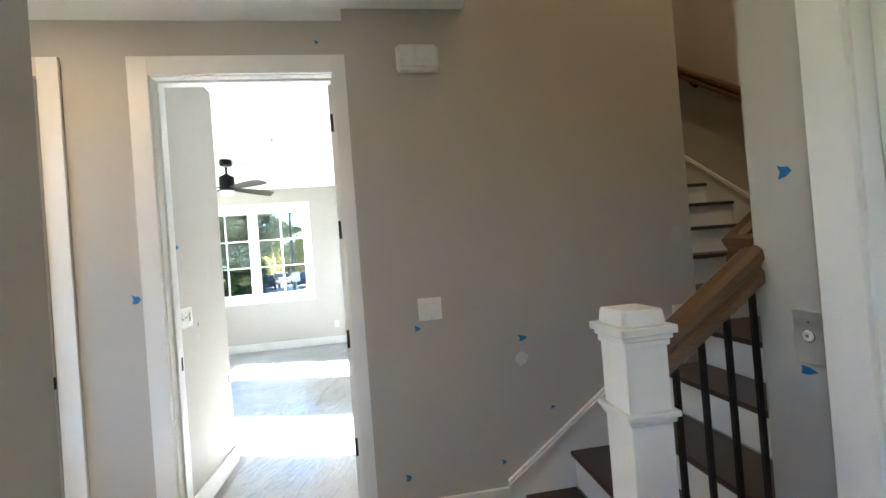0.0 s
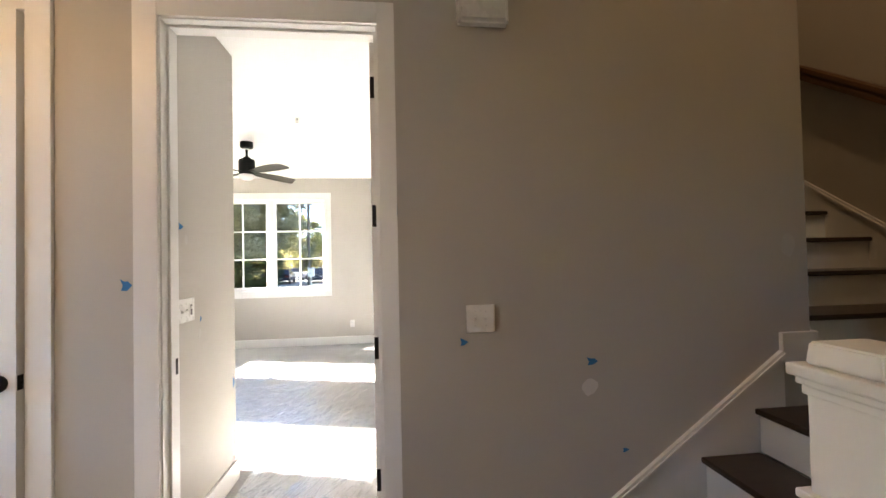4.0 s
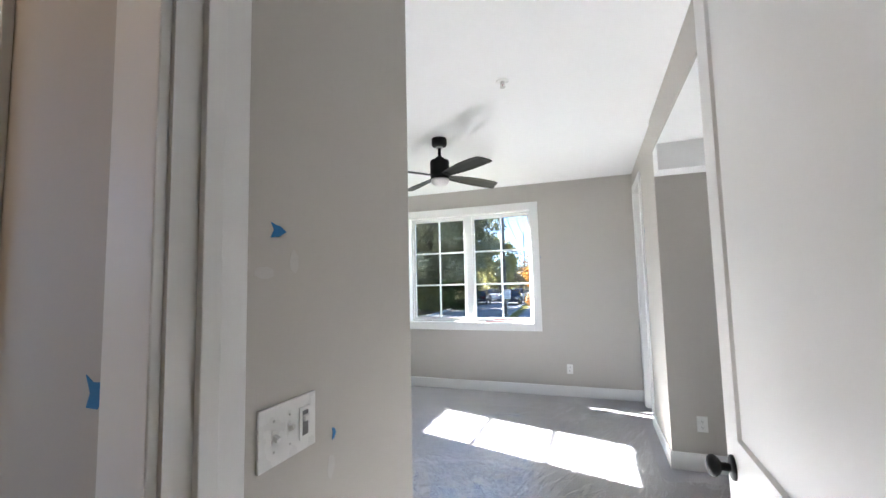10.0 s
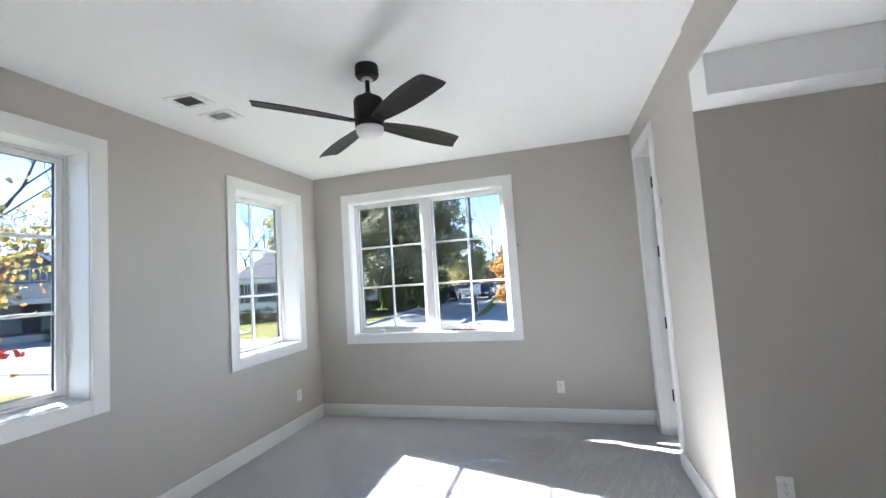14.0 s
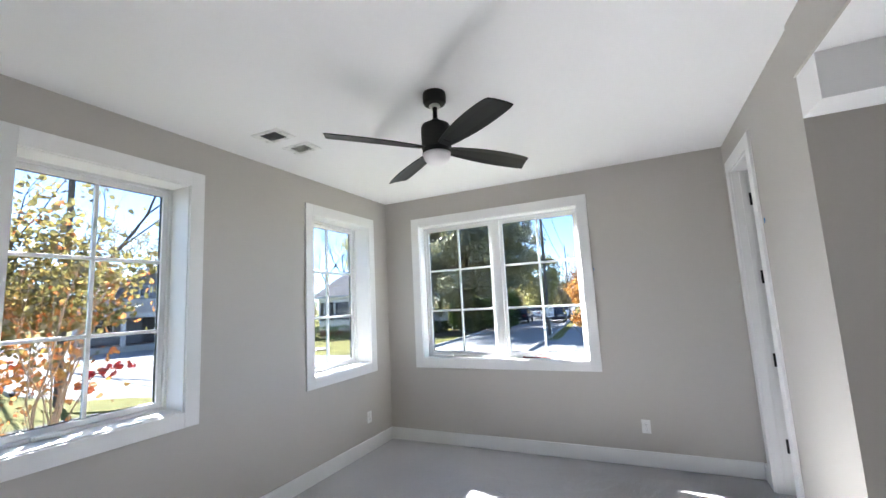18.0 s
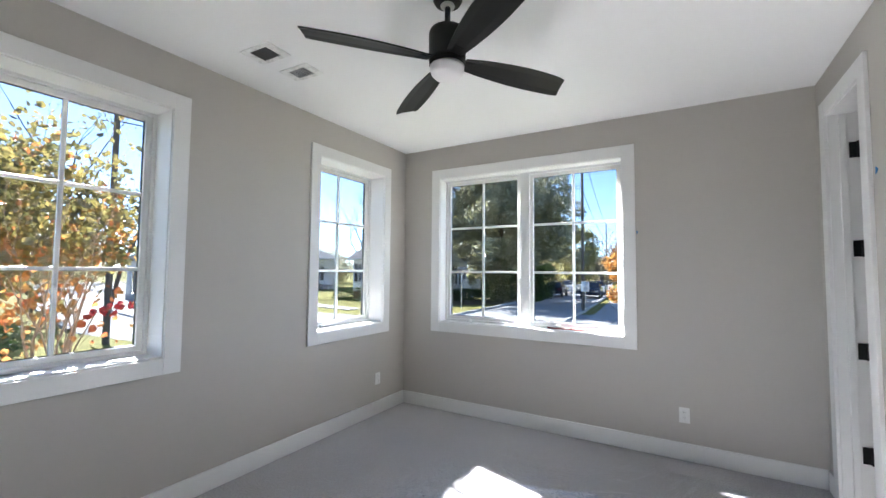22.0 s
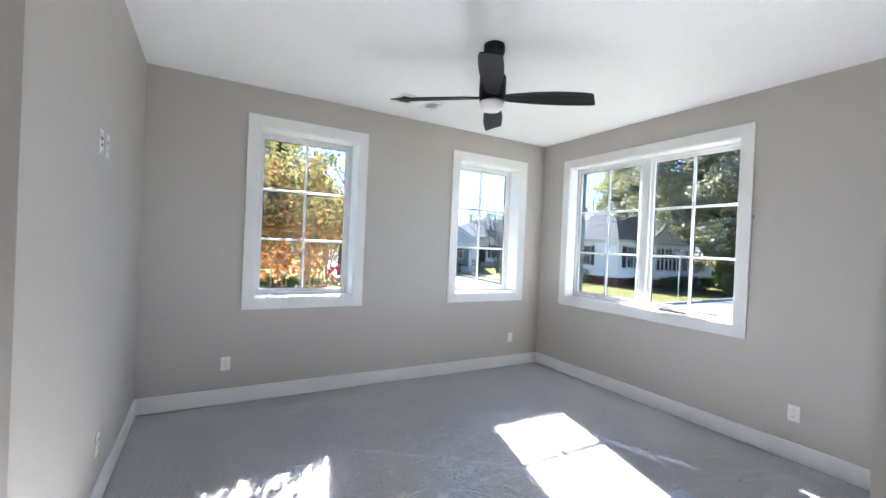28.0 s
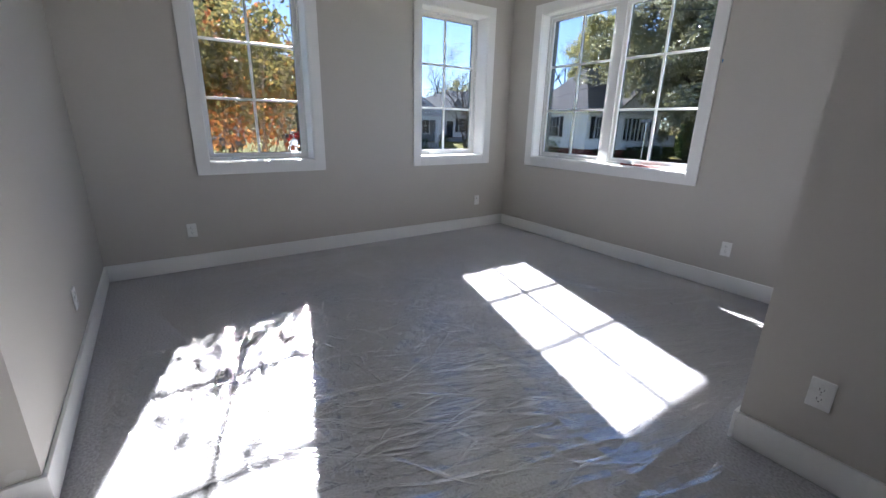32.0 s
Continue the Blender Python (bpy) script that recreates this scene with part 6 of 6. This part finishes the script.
woods("far_woods", (-12, 16, 95, 130), 42000, 8.5, 0.55, LEAF_WOOD, 51, "far belt of autumn woods beyond the street")
woods("far_woods", (14, 62, 74, 96), 70000, 8.5, 0.36, LEAF_WOOD, 52, "belt of autumn woods behind the houses")
woods("far_woods", (62, 118, 64, 95), 56000, 12, 0.42, LEAF_WOOD, 53, "belt of autumn woods across the street")


# ---- houses ----
def hip(bm, x0, y0, x1, y1, z, h, over=0.4, run=None):
    x0, y0, x1, y1 = x0 - over, y0 - over, x1 + over, y1 + over
    w = run or min(x1 - x0, y1 - y0) / 2
    if x1 - x0 > y1 - y0:
        r = [(x0 + w, (y0 + y1) / 2), (x1 - w, (y0 + y1) / 2)]
    else:
        r = [((x0 + x1) / 2, y0 + w), ((x0 + x1) / 2, y1 - w)]
    b = [bm.verts.new(p) for p in ((x0, y0, z), (x1, y0, z), (x1, y1, z), (x0, y1, z))]
    t = [bm.verts.new((*p, z + h)) for p in r]
    bm.faces.new(b[::-1])
    if x1 - x0 > y1 - y0:
        fs = ((b[0], b[1], t[1], t[0]), (b[1], b[2], t[1]), (b[2], b[3], t[0], t[1]), (b[3], b[0], t[0]))
    else:
        fs = ((b[0], b[1], t[0]), (b[1], b[2], t[1], t[0]), (b[2], b[3], t[1]), (b[3], b[0], t[0], t[1]))
    for f in fs:
        bm.faces.new(f)
    return bm


def far_window(parent, x, y, z, w, h, face, shutters=False, lights=3):
    """A house window: frame, panes set back, sill and, if any, shutters. face e or s."""
    m = faced(x, y, z, face)

    def add(nm, mat_, *bs):
        bm = boxes(*bs)
        bmesh.ops.transform(bm, verts=bm.verts, matrix=m)
        return part(nm, bm, mat_, parent)

    f = add("window", PORCHW, (-w / 2 - 0.09, -0.05, -0.09, -w / 2, 0, h + 0.09), (w / 2, -0.05, -0.09, w / 2 + 0.09, 0, h + 0.09), (-w / 2, -0.05, h, w / 2, 0, h + 0.09), (-w / 2, -0.08, -0.10, w / 2, 0, 0))
    p = add("pane", PANEDARK, (-w / 2, -0.015, 0, w / 2, -0.005, h))
    p.parent = f
    bars = [(-w / 2, -0.035, h * 0.48, w / 2, -0.015, h * 0.52)] + [(-w / 2 + w * k / lights - 0.015, -0.03, 0, -w / 2 + w * k / lights + 0.015, -0.015, h) for k in range(1, lights)]
    g = add("glazing_bar", PORCHW, *bars)
    g.parent = f
    if shutters:
        for s in (-1, 1):
            c = s * (w / 2 + 0.32)
            add("shutter", SHUTTER, (c - 0.19, -0.045, -0.05, c + 0.19, 0, h + 0.05))


def white_house():
    hs = empty("white_house", pose(-19.8, 30.55, GZ, 0, 0, -8) @ pose(19.8, -30.55, 0), "white clapboard cottage with hip roof and dark shutters", "house")
    x0, x1, y0, y1 = -26.4, -19.8, 30.55, 37.65
    EV = 3.35
    part("foundation", boxes((x0, y0, 0, x1, y1, 0.62)), BRICKRED, hs)
    part("wall", boxes((x0 - 0.03, y0 - 0.03, 0.62, x1 + 0.03, y1 + 0.03, EV)), SIDING, hs)
    bm = bmesh.new()
    z = 0.74
    while z < EV - 0.1:
        for b in ((x0 - 0.045, y0 - 0.045, z, x1 + 0.045, y0 - 0.03, z + 0.012), (x1 + 0.03, y0 - 0.045, z, x1 + 0.045, y1, z + 0.012)):
            box(bm, *b)
        z += 0.14
    part("clapboard_edge", bm, SIDING, hs)
    part("roof", hip(bmesh.new(), x0, y0, x1, y1, EV + 0.16, 3.3, 0.45, 3.0), SHINGLE, hs, "grey shingled hip roof")
    part("fascia", boxes((x0 - 0.45, y0 - 0.45, EV, x1 + 0.45, y1 + 0.45, EV + 0.158)), PORCHW, hs)
    # bay with a gable towards the side street
    gx, g0, g1 = -18.8, 32.3, 37.3
    part("bay_wall", boxes((x1, g0, 0.62, gx, g1, EV)), SIDING, hs)
    part("bay_foundation", boxes((x1, g0 + 0.03, 0, gx - 0.03, g1 - 0.03, 0.62)), BRICKRED, hs)
    bm = bmesh.new()
    a = [bm.verts.new((gx + 0.02, y, z)) for y, z in ((g0 + 0.3, EV + 0.03), (g0 + 4.3, EV + 0.03), (g0 + 2.3, EV + 1.75))]
    b = [bm.verts.new((gx - 0.10, v.co.y, v.co.z)) for v in a]
    bm.faces.new(a)
    bm.faces.new(b[::-1])
    for k in range(3):
        bm.faces.new((a[k], b[k], b[(k + 1) % 3], a[(k + 1) % 3]))
    part("gable", bm, SIDING, hs)
    bm = bmesh.new()
    mid = g0 + 2.3
    for ya, yb in ((g0 - 0.1, mid), (g0 + 4.7, mid)):
        vs = [(gx + 0.4, ya, EV + 0.0), (gx + 0.4, yb, EV + 1.86), (x1 - 2.0, yb, EV + 1.86), (x1 - 2.0, ya, EV + 0.0)]
        lo = [bm.verts.new(v) for v in vs]
        hi = [bm.verts.new((v[0], v[1], v[2] + 0.14)) for v in vs]
        bm.faces.new(lo[::-1])
        bm.faces.new(hi)
        for k in range(4):
            bm.faces.new((lo[k], lo[(k + 1) % 4], hi[(k + 1) % 4], hi[k]))
    bmesh.ops.recalc_face_normals(bm, faces=bm.faces)
    part("gable_roof", bm, SHINGLE, hs)
    part("cornice", boxes((x1 - 0.1, g0 - 0.25, EV - 0.12, gx + 0.42, g1 + 0.35, EV + 0.03)), PORCHW, hs)
    far_window(hs, -25.35, y0 - 0.05, 1.50, 0.6, 1.45, "s", True, 2)
    far_window(hs, -23.5, y0 - 0.05, 1.50, 1.6, 1.45, "s", False, 4)
    part("shutter", boxes((-22.62, y0 - 0.09, 1.45, -22.24, y0 - 0.05, 3.0)), SHUTTER, hs)
    far_window(hs, x1 + 0.05, 31.7, 1.45, 0.6, 1.5, "e", True, 2)
    for y in (33.45, 34.3, 35.15):
        far_window(hs, gx + 0.02, y, 1.35, 0.34, 1.55, "e", False, 1)
    far_window(hs, gx + 0.02, 36.3, 1.35, 0.5, 1.5, "e", False, 2)
    for y in (33.87, 34.72, 35.6, 36.75):
        part("shutter", boxes((gx, y - 0.11, 1.3, gx + 0.05, y + 0.11, 2.95)), SHUTTER, hs)
    part("deck", boxes((gx + 0.05, 36.3, 0.9, -17.6, 37.7, 1.05)), PORCHW, hs)
    part("deck_rail", boxes((-17.7, 36.3, 1.05, -17.6, 37.7, 1.78), (gx + 0.3, 36.2, 1.05, -17.6, 36.3, 1.78)), SIDING, hs)
    for x in (gx + 0.35, -17.7):
        part("deck_post", boxes((x, 36.35, 0, x + 0.1, 36.45, 0.9)), PORCHW, hs)
    return hs


white_house()
for k, (x, y, s) in enumerate(((-25.6, 29.4, 0.9), (-24.0, 29.3, 1.1), (-22.5, 29.4, 1.15), (-18.6, 31.6, 0.8), (-17.3, 33.3, 0.95), (-17.1, 34.6, 1.0), (-16.9, 35.8, 0.95))):
    shrub("foundation_shrub", (x, y, GZ), 1.7 * s, 1.5 * s, 1.05 * s, 620, 0.15, LEAF_HEDGE, 60 + k, "dark clipped shrub against the white house", group="shrubs along the white house")


def gabled_house(name, at, rot, w, d, h, rh, walls, roof, label, porch=True):
    hs = empty(name, pose(*at, 0, 0, rot), label, "house")
    part("foundation", boxes((-w / 2, 0, 0, w / 2, d, 0.5)), BRICKRED, hs)
    part("wall", boxes((-w / 2 - 0.02, -0.02, 0.5, w / 2 + 0.02, d + 0.02, h)), walls, hs)
    part("gable", prism(bmesh.new(), [(-w / 2 - 0.02, h), (w / 2 + 0.02, h), (0, h + rh)], -0.02, d), walls, hs)
    bm = bmesh.new()
    for s in (-1, 1):
        prism(bm, [(s * (w / 2 + 0.5), h - 0.5 * rh / (w / 2)), (0, h + rh), (0, h + rh + 0.2), (s * (w / 2 + 0.5), h + 0.2 - 0.5 * rh / (w / 2))], -0.6, d + 0.5)
    part("roof", bm, roof, hs)
    bm = bmesh.new()
    for s in (-1, 1):
        prism(bm, [(s * (w / 2 + 0.52), h - 0.25 - 0.5 * rh / (w / 2)), (0, h + rh - 0.25), (0, h + rh + 0.05), (s * (w / 2 + 0.52), h + 0.05 - 0.5 * rh / (w / 2))], -0.68, -0.61)
    part("bargeboard", bm, PORCHW, hs)
    part("frieze", boxes((-w / 2, -0.06, h - 0.05, w / 2, -0.021, h + 0.2)), PORCHW, hs)
    far_window(hs, -0.45, -0.03, h + rh * 0.28, 0.6, 0.8, "s", False, 2)
    far_window(hs, 0.45, -0.03, h + rh * 0.28, 0.6, 0.8, "s", False, 2)
    for x in (-w / 3, w / 3):
        far_window(hs, x, -0.03, 1.3, 1.1, 1.5, "s", False, 3)
    part("door", boxes((-0.5, -0.06, 0.5, 0.5, -0.021, 2.6)), SHUTTER, hs)
    if porch:
        part("porch_roof", prism(bmesh.new(), [(-w / 2 - 0.4, h - 0.5), (w / 2 + 0.4, h - 0.5), (w / 2 - 1.2, h + 0.55), (-w / 2 + 1.2, h + 0.55)], -3.0, -0.07), PALEROOF, hs, "pale metal porch roof")
        part("porch_beam", boxes((-w / 2, -2.85, h - 0.85, w / 2, -2.6, h - 0.51)), PORCHW, hs)
        part("porch_floor", boxes((-w / 2, -2.9, 0, w / 2, -0.03, 0.45)), CONCRETE, hs)
        for x in (-w / 2 + 0.2, -w / 6, w / 6, w / 2 - 0.2):
            part("porch_column", boxes((x - 0.16, -2.86, 0.451, x + 0.16, -2.58, h - 0.85), bevel=0.02), PORCHW, hs)
    return hs


gabled_house("gabled_house", (-38.05, 24.15, GZ), 58, 9.0, 11, 3.4, 3.2, SIDING2, PALEROOF, "blue-grey gabled bungalow with pale roof and white trim")
def hip_house(at, rot, w, d, h, rh, label):
    hs = empty("hip_house", pose(*at, 0, 0, rot), label, "house")
    part("foundation", boxes((-w / 2, 0, 0, w / 2, d, 0.5)), BRICKRED, hs)
    part("wall", boxes((-w / 2 - 0.02, -0.02, 0.5, w / 2 + 0.02, d + 0.02, h)), SIDING, hs)
    part("roof", hip(bmesh.new(), -w / 2, -1.6, w / 2, d, h + 0.17, rh, 0.5), PALEROOF2, hs, "grey hip roof")
    part("fascia", boxes((-w / 2 - 0.5, -2.1, h, w / 2 + 0.5, d + 0.5, h + 0.168)), PORCHW, hs)
    for x in (-w / 2 + 0.3, -w / 6, w / 6, w / 2 - 0.3):
        part("porch_column", boxes((x - 0.14, -1.9, 0.451, x + 0.14, -1.62, h - 0.01), bevel=0.02), PORCHW, hs)
    part("porch_floor", boxes((-w / 2, -2.0, 0, w / 2, -0.03, 0.45)), CONCRETE, hs)
    part("dormer", prism(bmesh.new(), [(-0.7, h + 0.7), (0.7, h + 0.7), (0, h + 1.7)], -0.9, 1.6), PALEROOF2, hs)
    for x in (-w / 3, 0.8, w / 3):
        far_window(hs, x, -0.03, 1.2, 1.2, 1.7, "s", True, 3)
    part("door", boxes((-1.5, -0.06, 0.5, -0.6, -0.021, 2.6)), SHUTTER, hs)
    return hs


hip_house((-46.3, 38.2, GZ), 52, 15.5, 10, 3.85, 2.65, "low white house with grey hip roof and porch columns")
gabled_house("far_house", (-44.0, 6.0, GZ), 85, 10.0, 9, 3.3, 3.0, SIDING, SHINGLE, "white gabled house behind the trees")
for k, (x, y) in enumerate(((-32.6, 22.6), (-33.4, 24.4), (-42.4, 37.2), (-44.6, 34.6), (-40.6, 39.9))):
    shrub("porch_shrub", (x, y, GZ), 1.6, 1.4, 1.0, 420, 0.17, LEAF_HEDGE, 80 + k, "dark shrub in front of a porch", group="shrubs before the far porches")


# ---- cars ----
def car(at, rot, paint, label):
    c = empty("parked_car", pose(*at, 0, 0, rot), label, "car", "parked cars")
    body = bmesh.new()
    prism(body, [(-2.15, 0.32), (2.15, 0.32), (2.20, 0.62), (2.05, 0.86), (1.15, 0.98), (-1.55, 1.00), (-2.12, 0.92), (-2.2, 0.6)], -0.88, 0.88)
    bmesh.ops.bevel(body, geom=list(body.edges), offset=0.06, segments=2, affect="EDGES")
    part("body", body, paint, c)
    cab = bmesh.new()
    prism(cab, [(-1.75, 0.96), (1.1, 0.96), (0.35, 1.47), (-1.15, 1.49)], -0.78, 0.78)
    for v in cab.verts:
        if v.co.z > 1.2:
            v.co.y *= 0.82
    bmesh.ops.bevel(cab, geom=list(cab.edges), offset=0.05, segments=2, affect="EDGES")
    part("cabin", cab, PANEDARK, c, "dark glazed cabin")
    part("roof_panel", boxes((-1.12, -0.62, 1.475, 0.33, 0.62, 1.51), bevel=0.012), paint, c)
    for x in (-1.35, 1.35):
        for s in (-1, 1):
            m = Matrix.Translation((x, s * 0.80, 0.33)) @ Matrix.Rotation(radians(90), 4, "X")
            w = part("wheel", turned([(0.20, -0.1), (0.33, -0.09), (0.33, 0.09), (0.20, 0.1)], 20, m), TYRE, c)
            part("rim", turned([(0.19, -0.105), (0.19, 0.105)], 14, m), STEEL, w)
    for s in (-0.6, 0.6):
        part("headlight", boxes((2.08, s - 0.16, 0.64, 2.20, s + 0.16, 0.78), bevel=0.02), PLATE, c)
        part("tail_light", boxes((-2.20, s - 0.14, 0.68, -2.10, s + 0.14, 0.84), bevel=0.02), CARRED, c)
    part("number_plate", boxes((-2.225, -0.2, 0.5, -2.20, 0.2, 0.62)), PLATE, c)
    return c


car((-12.3, 46.5, GZ), 95, CARDARK, "dark car parked at the side street's kerb")
car((-12.5, 53.5, GZ), 96, CARWHITE, "white car parked at the side street's kerb")
car((-8.7, 46.0, GZ), -85, CARDARK, "dark blue car parked under the street trees")
car((-9.4, 53.0, GZ), -84, CARWHITE, "white car parked further up the side street")


# ---- poles, wires and signs ----
def pole(at, h, label, arm=True):
    p = empty("utility_pole", pose(*at), label, "utility pole", "utility poles")
    part("shaft", cyl(bmesh.new(), 0.10, 0.075, 0, h, 14), POLEWOOD, p)
    if arm:
        part("crossarm", boxes((-1.1, -0.06, h - 0.8, 1.1, 0.06, h - 0.66)), POLEWOOD, p)
        for x in (-1.0, -0.4, 0.4, 1.0):
            part("insulator", turned([(0.04, h - 0.66), (0.05, h - 0.60), (0.025, h - 0.52)], 10, Matrix.Translation((x, 0, 0))), PLATE, p)
    return p


pole((-6.22, 29.9, GZ), 11.0, "weathered wooden utility pole by the side street")
pole((-10.4, 66.0, GZ), 10.0, "weathered wooden utility pole further up the street", False)
pole((-16.6, 9.7, GZ), 10.5, "weathered wooden utility pole across the lawn")
for (a, b, sag) in (((-6.22, 29.9, 9.3), (-16.6, 9.7, 8.8), 0.5), ((-6.8, 29.9, 9.3), (-17.2, 10.1, 8.8), 0.6), ((-6.22, 29.9, 6.6), (-16.6, 9.7, 6.2), 0.5), ((-6.22, 29.9, 9.3), (-10.4, 66.0, 8.4), 0.6), ((-6.22, 29.9, 6.6), (-10.4, 66.0, 6.2), 0.6), ((-6.22, 29.9, 6.9), (-24.0, 29.2, 3.0), 0.3), ((-16.6, 9.7, 8.8), (-26, -30, 8.6), 0.6)):
    pts, rad = [], []
    for k in range(13):
        u = k / 12
        p = Vector(a).lerp(Vector(b), u)
        p.z -= sag * 4 * u * (1 - u)
        pts.append(p)
        rad.append(0.022)
    tagged(part("overhead_wire", tube(bmesh.new(), pts, rad, 5), WIRE), "black overhead wire between poles", "wire", "overhead wires")


def sign(at, rot, w, h, z, label, plate_=PLATE, bars=3):
    s = empty("street_sign", pose(*at, 0, 0, rot), label, "street sign")
    part("post", cyl(bmesh.new(), 0.03, 0.03, 0, z + h, 10), STEEL, s)
    part("plate", boxes((-w / 2, -0.045, z, w / 2, -0.03, z + h), bevel=0.004), plate_, s)
    for k in range(bars):
        part("lettering", boxes((-w * 0.36, -0.0475, z + h * (0.22 + 0.24 * k), w * 0.36, -0.0455, z + h * (0.32 + 0.24 * k))), DARKHOLE, s)
    return s


speed = sign((-5.95, 29.2, GZ), 10, 0.45, 0.6, 1.30, "small white speed limit sign on a steel post", bars=0)
for word, size, zz in (("SPEED", 0.105, 1.77), ("LIMIT", 0.105, 1.66), ("25", 0.28, 1.37)):
    cu = bpy.data.curves.new("lettering", "FONT")
    cu.body, cu.size, cu.align_x, cu.extrude = word, size, "CENTER", 0.001
    cu.materials.append(DARKHOLE)
    tx = new("lettering", cu)
    tx.parent = speed
    tx.matrix_basis = pose(0, -0.048, zz, 90, 0, 0)
sign((-13.1, 27.0, GZ), 30, 0.6, 0.16, 2.55, "narrow green street-name sign on a steel post", SIDING2, 0)

# ---- front porch ----
porch = empty("front_porch", pose(0, 0, 0), "white front porch with raw pine post and plank ceiling", "porch")
part("deck", boxes((-4.75, -0.6, -0.20, XF - 0.145, 2.30, -0.04)), CONCRETE, porch)
part("side_deck", boxes((-4.75, 2.301, -0.20, -3.76, 3.50, -0.04)), CONCRETE, porch)
part("beam", boxes((-4.72, -0.6, 2.55, -4.48, 3.20, 2.77), bevel=0.006), PORCHGREY, porch)
for k in range(14):
    x = -4.47 + 0.122 * k
    part("ceiling_plank", boxes((x, -0.6, 2.74, x + 0.116, 3.20, 2.76), bevel=0.004), PORCHGREY, porch)
part("porch_roof", boxes((-4.9, -0.7, 2.775, XF - 0.145, 3.22, 2.86)), SHINGLE, porch)
part("post", boxes((-4.69, 2.235, -0.04, -4.56, 2.355, 2.55), bevel=0.006), PORCHW, porch)
part("pine_casing", boxes((-4.69, 2.356, -0.04, -4.54, 2.42, 2.55), bevel=0.003), PINE, porch)
for k in range(5):
    part("step", boxes((-5.02 - 0.28 * k, 0.8, -0.20 - 0.16 * (k + 1), -4.752 - 0.28 * k, 3.3, -0.20 - 0.16 * k), bevel=0.008), CONCRETE, porch)
hr = empty("step_handrail", pose(0, 0, 0), "thin pale metal handrail beside the front steps", "handrail")
part("post", boxes((-6.22, 3.38, GZ, -6.18, 3.42, 0.17), bevel=0.005), STEEL, hr)
part("post", boxes((-4.92, 3.38, -0.9, -4.88, 3.42, 1.12), bevel=0.005), STEEL, hr)
bm = boxes((-0.82, -0.024, -0.015, 0.82, 0.024, 0.015), bevel=0.005)
bmesh.ops.transform(bm, verts=bm.verts, matrix=Matrix.Translation((-5.55, 3.40, 0.66)) @ Matrix.Rotation(radians(-36.2), 4, "Y"))
part("rail", bm, STEEL, hr)
verge = bmesh.new()
bmesh.ops.create_circle(verge, cap_ends=True, segments=28, radius=1.0, matrix=Matrix.Translation((-15.2, 10.3, GZ + 0.05)) @ Matrix.Rotation(radians(20), 4, "Z") @ Matrix.Diagonal((1.9, 0.85, 1, 1)))
ext = bmesh.ops.extrude_face_region(verge, geom=list(verge.faces))
bmesh.ops.translate(verge, verts=[v for v in ext["geom"] if isinstance(v, bmesh.types.BMVert)], vec=(0, 0, -0.1))
bmesh.ops.recalc_face_normals(verge, faces=verge.faces)
tagged(part("verge", verge, GRASS), "straw-coloured patch of verge at the street corner", "verge", kind="structure")
mail = empty("mailbox", pose(-30.5, 11.6, GZ, 0, 0, 20), "dark mailbox on a post by the street", "mailbox")
part("post", boxes((-0.05, -0.05, 0, 0.05, 0.05, 1.0)), POLEWOOD, mail)
part("box", boxes((-0.13, -0.26, 1.001, 0.13, 0.26, 1.3), bevel=0.06), DARKHOLE, mail)
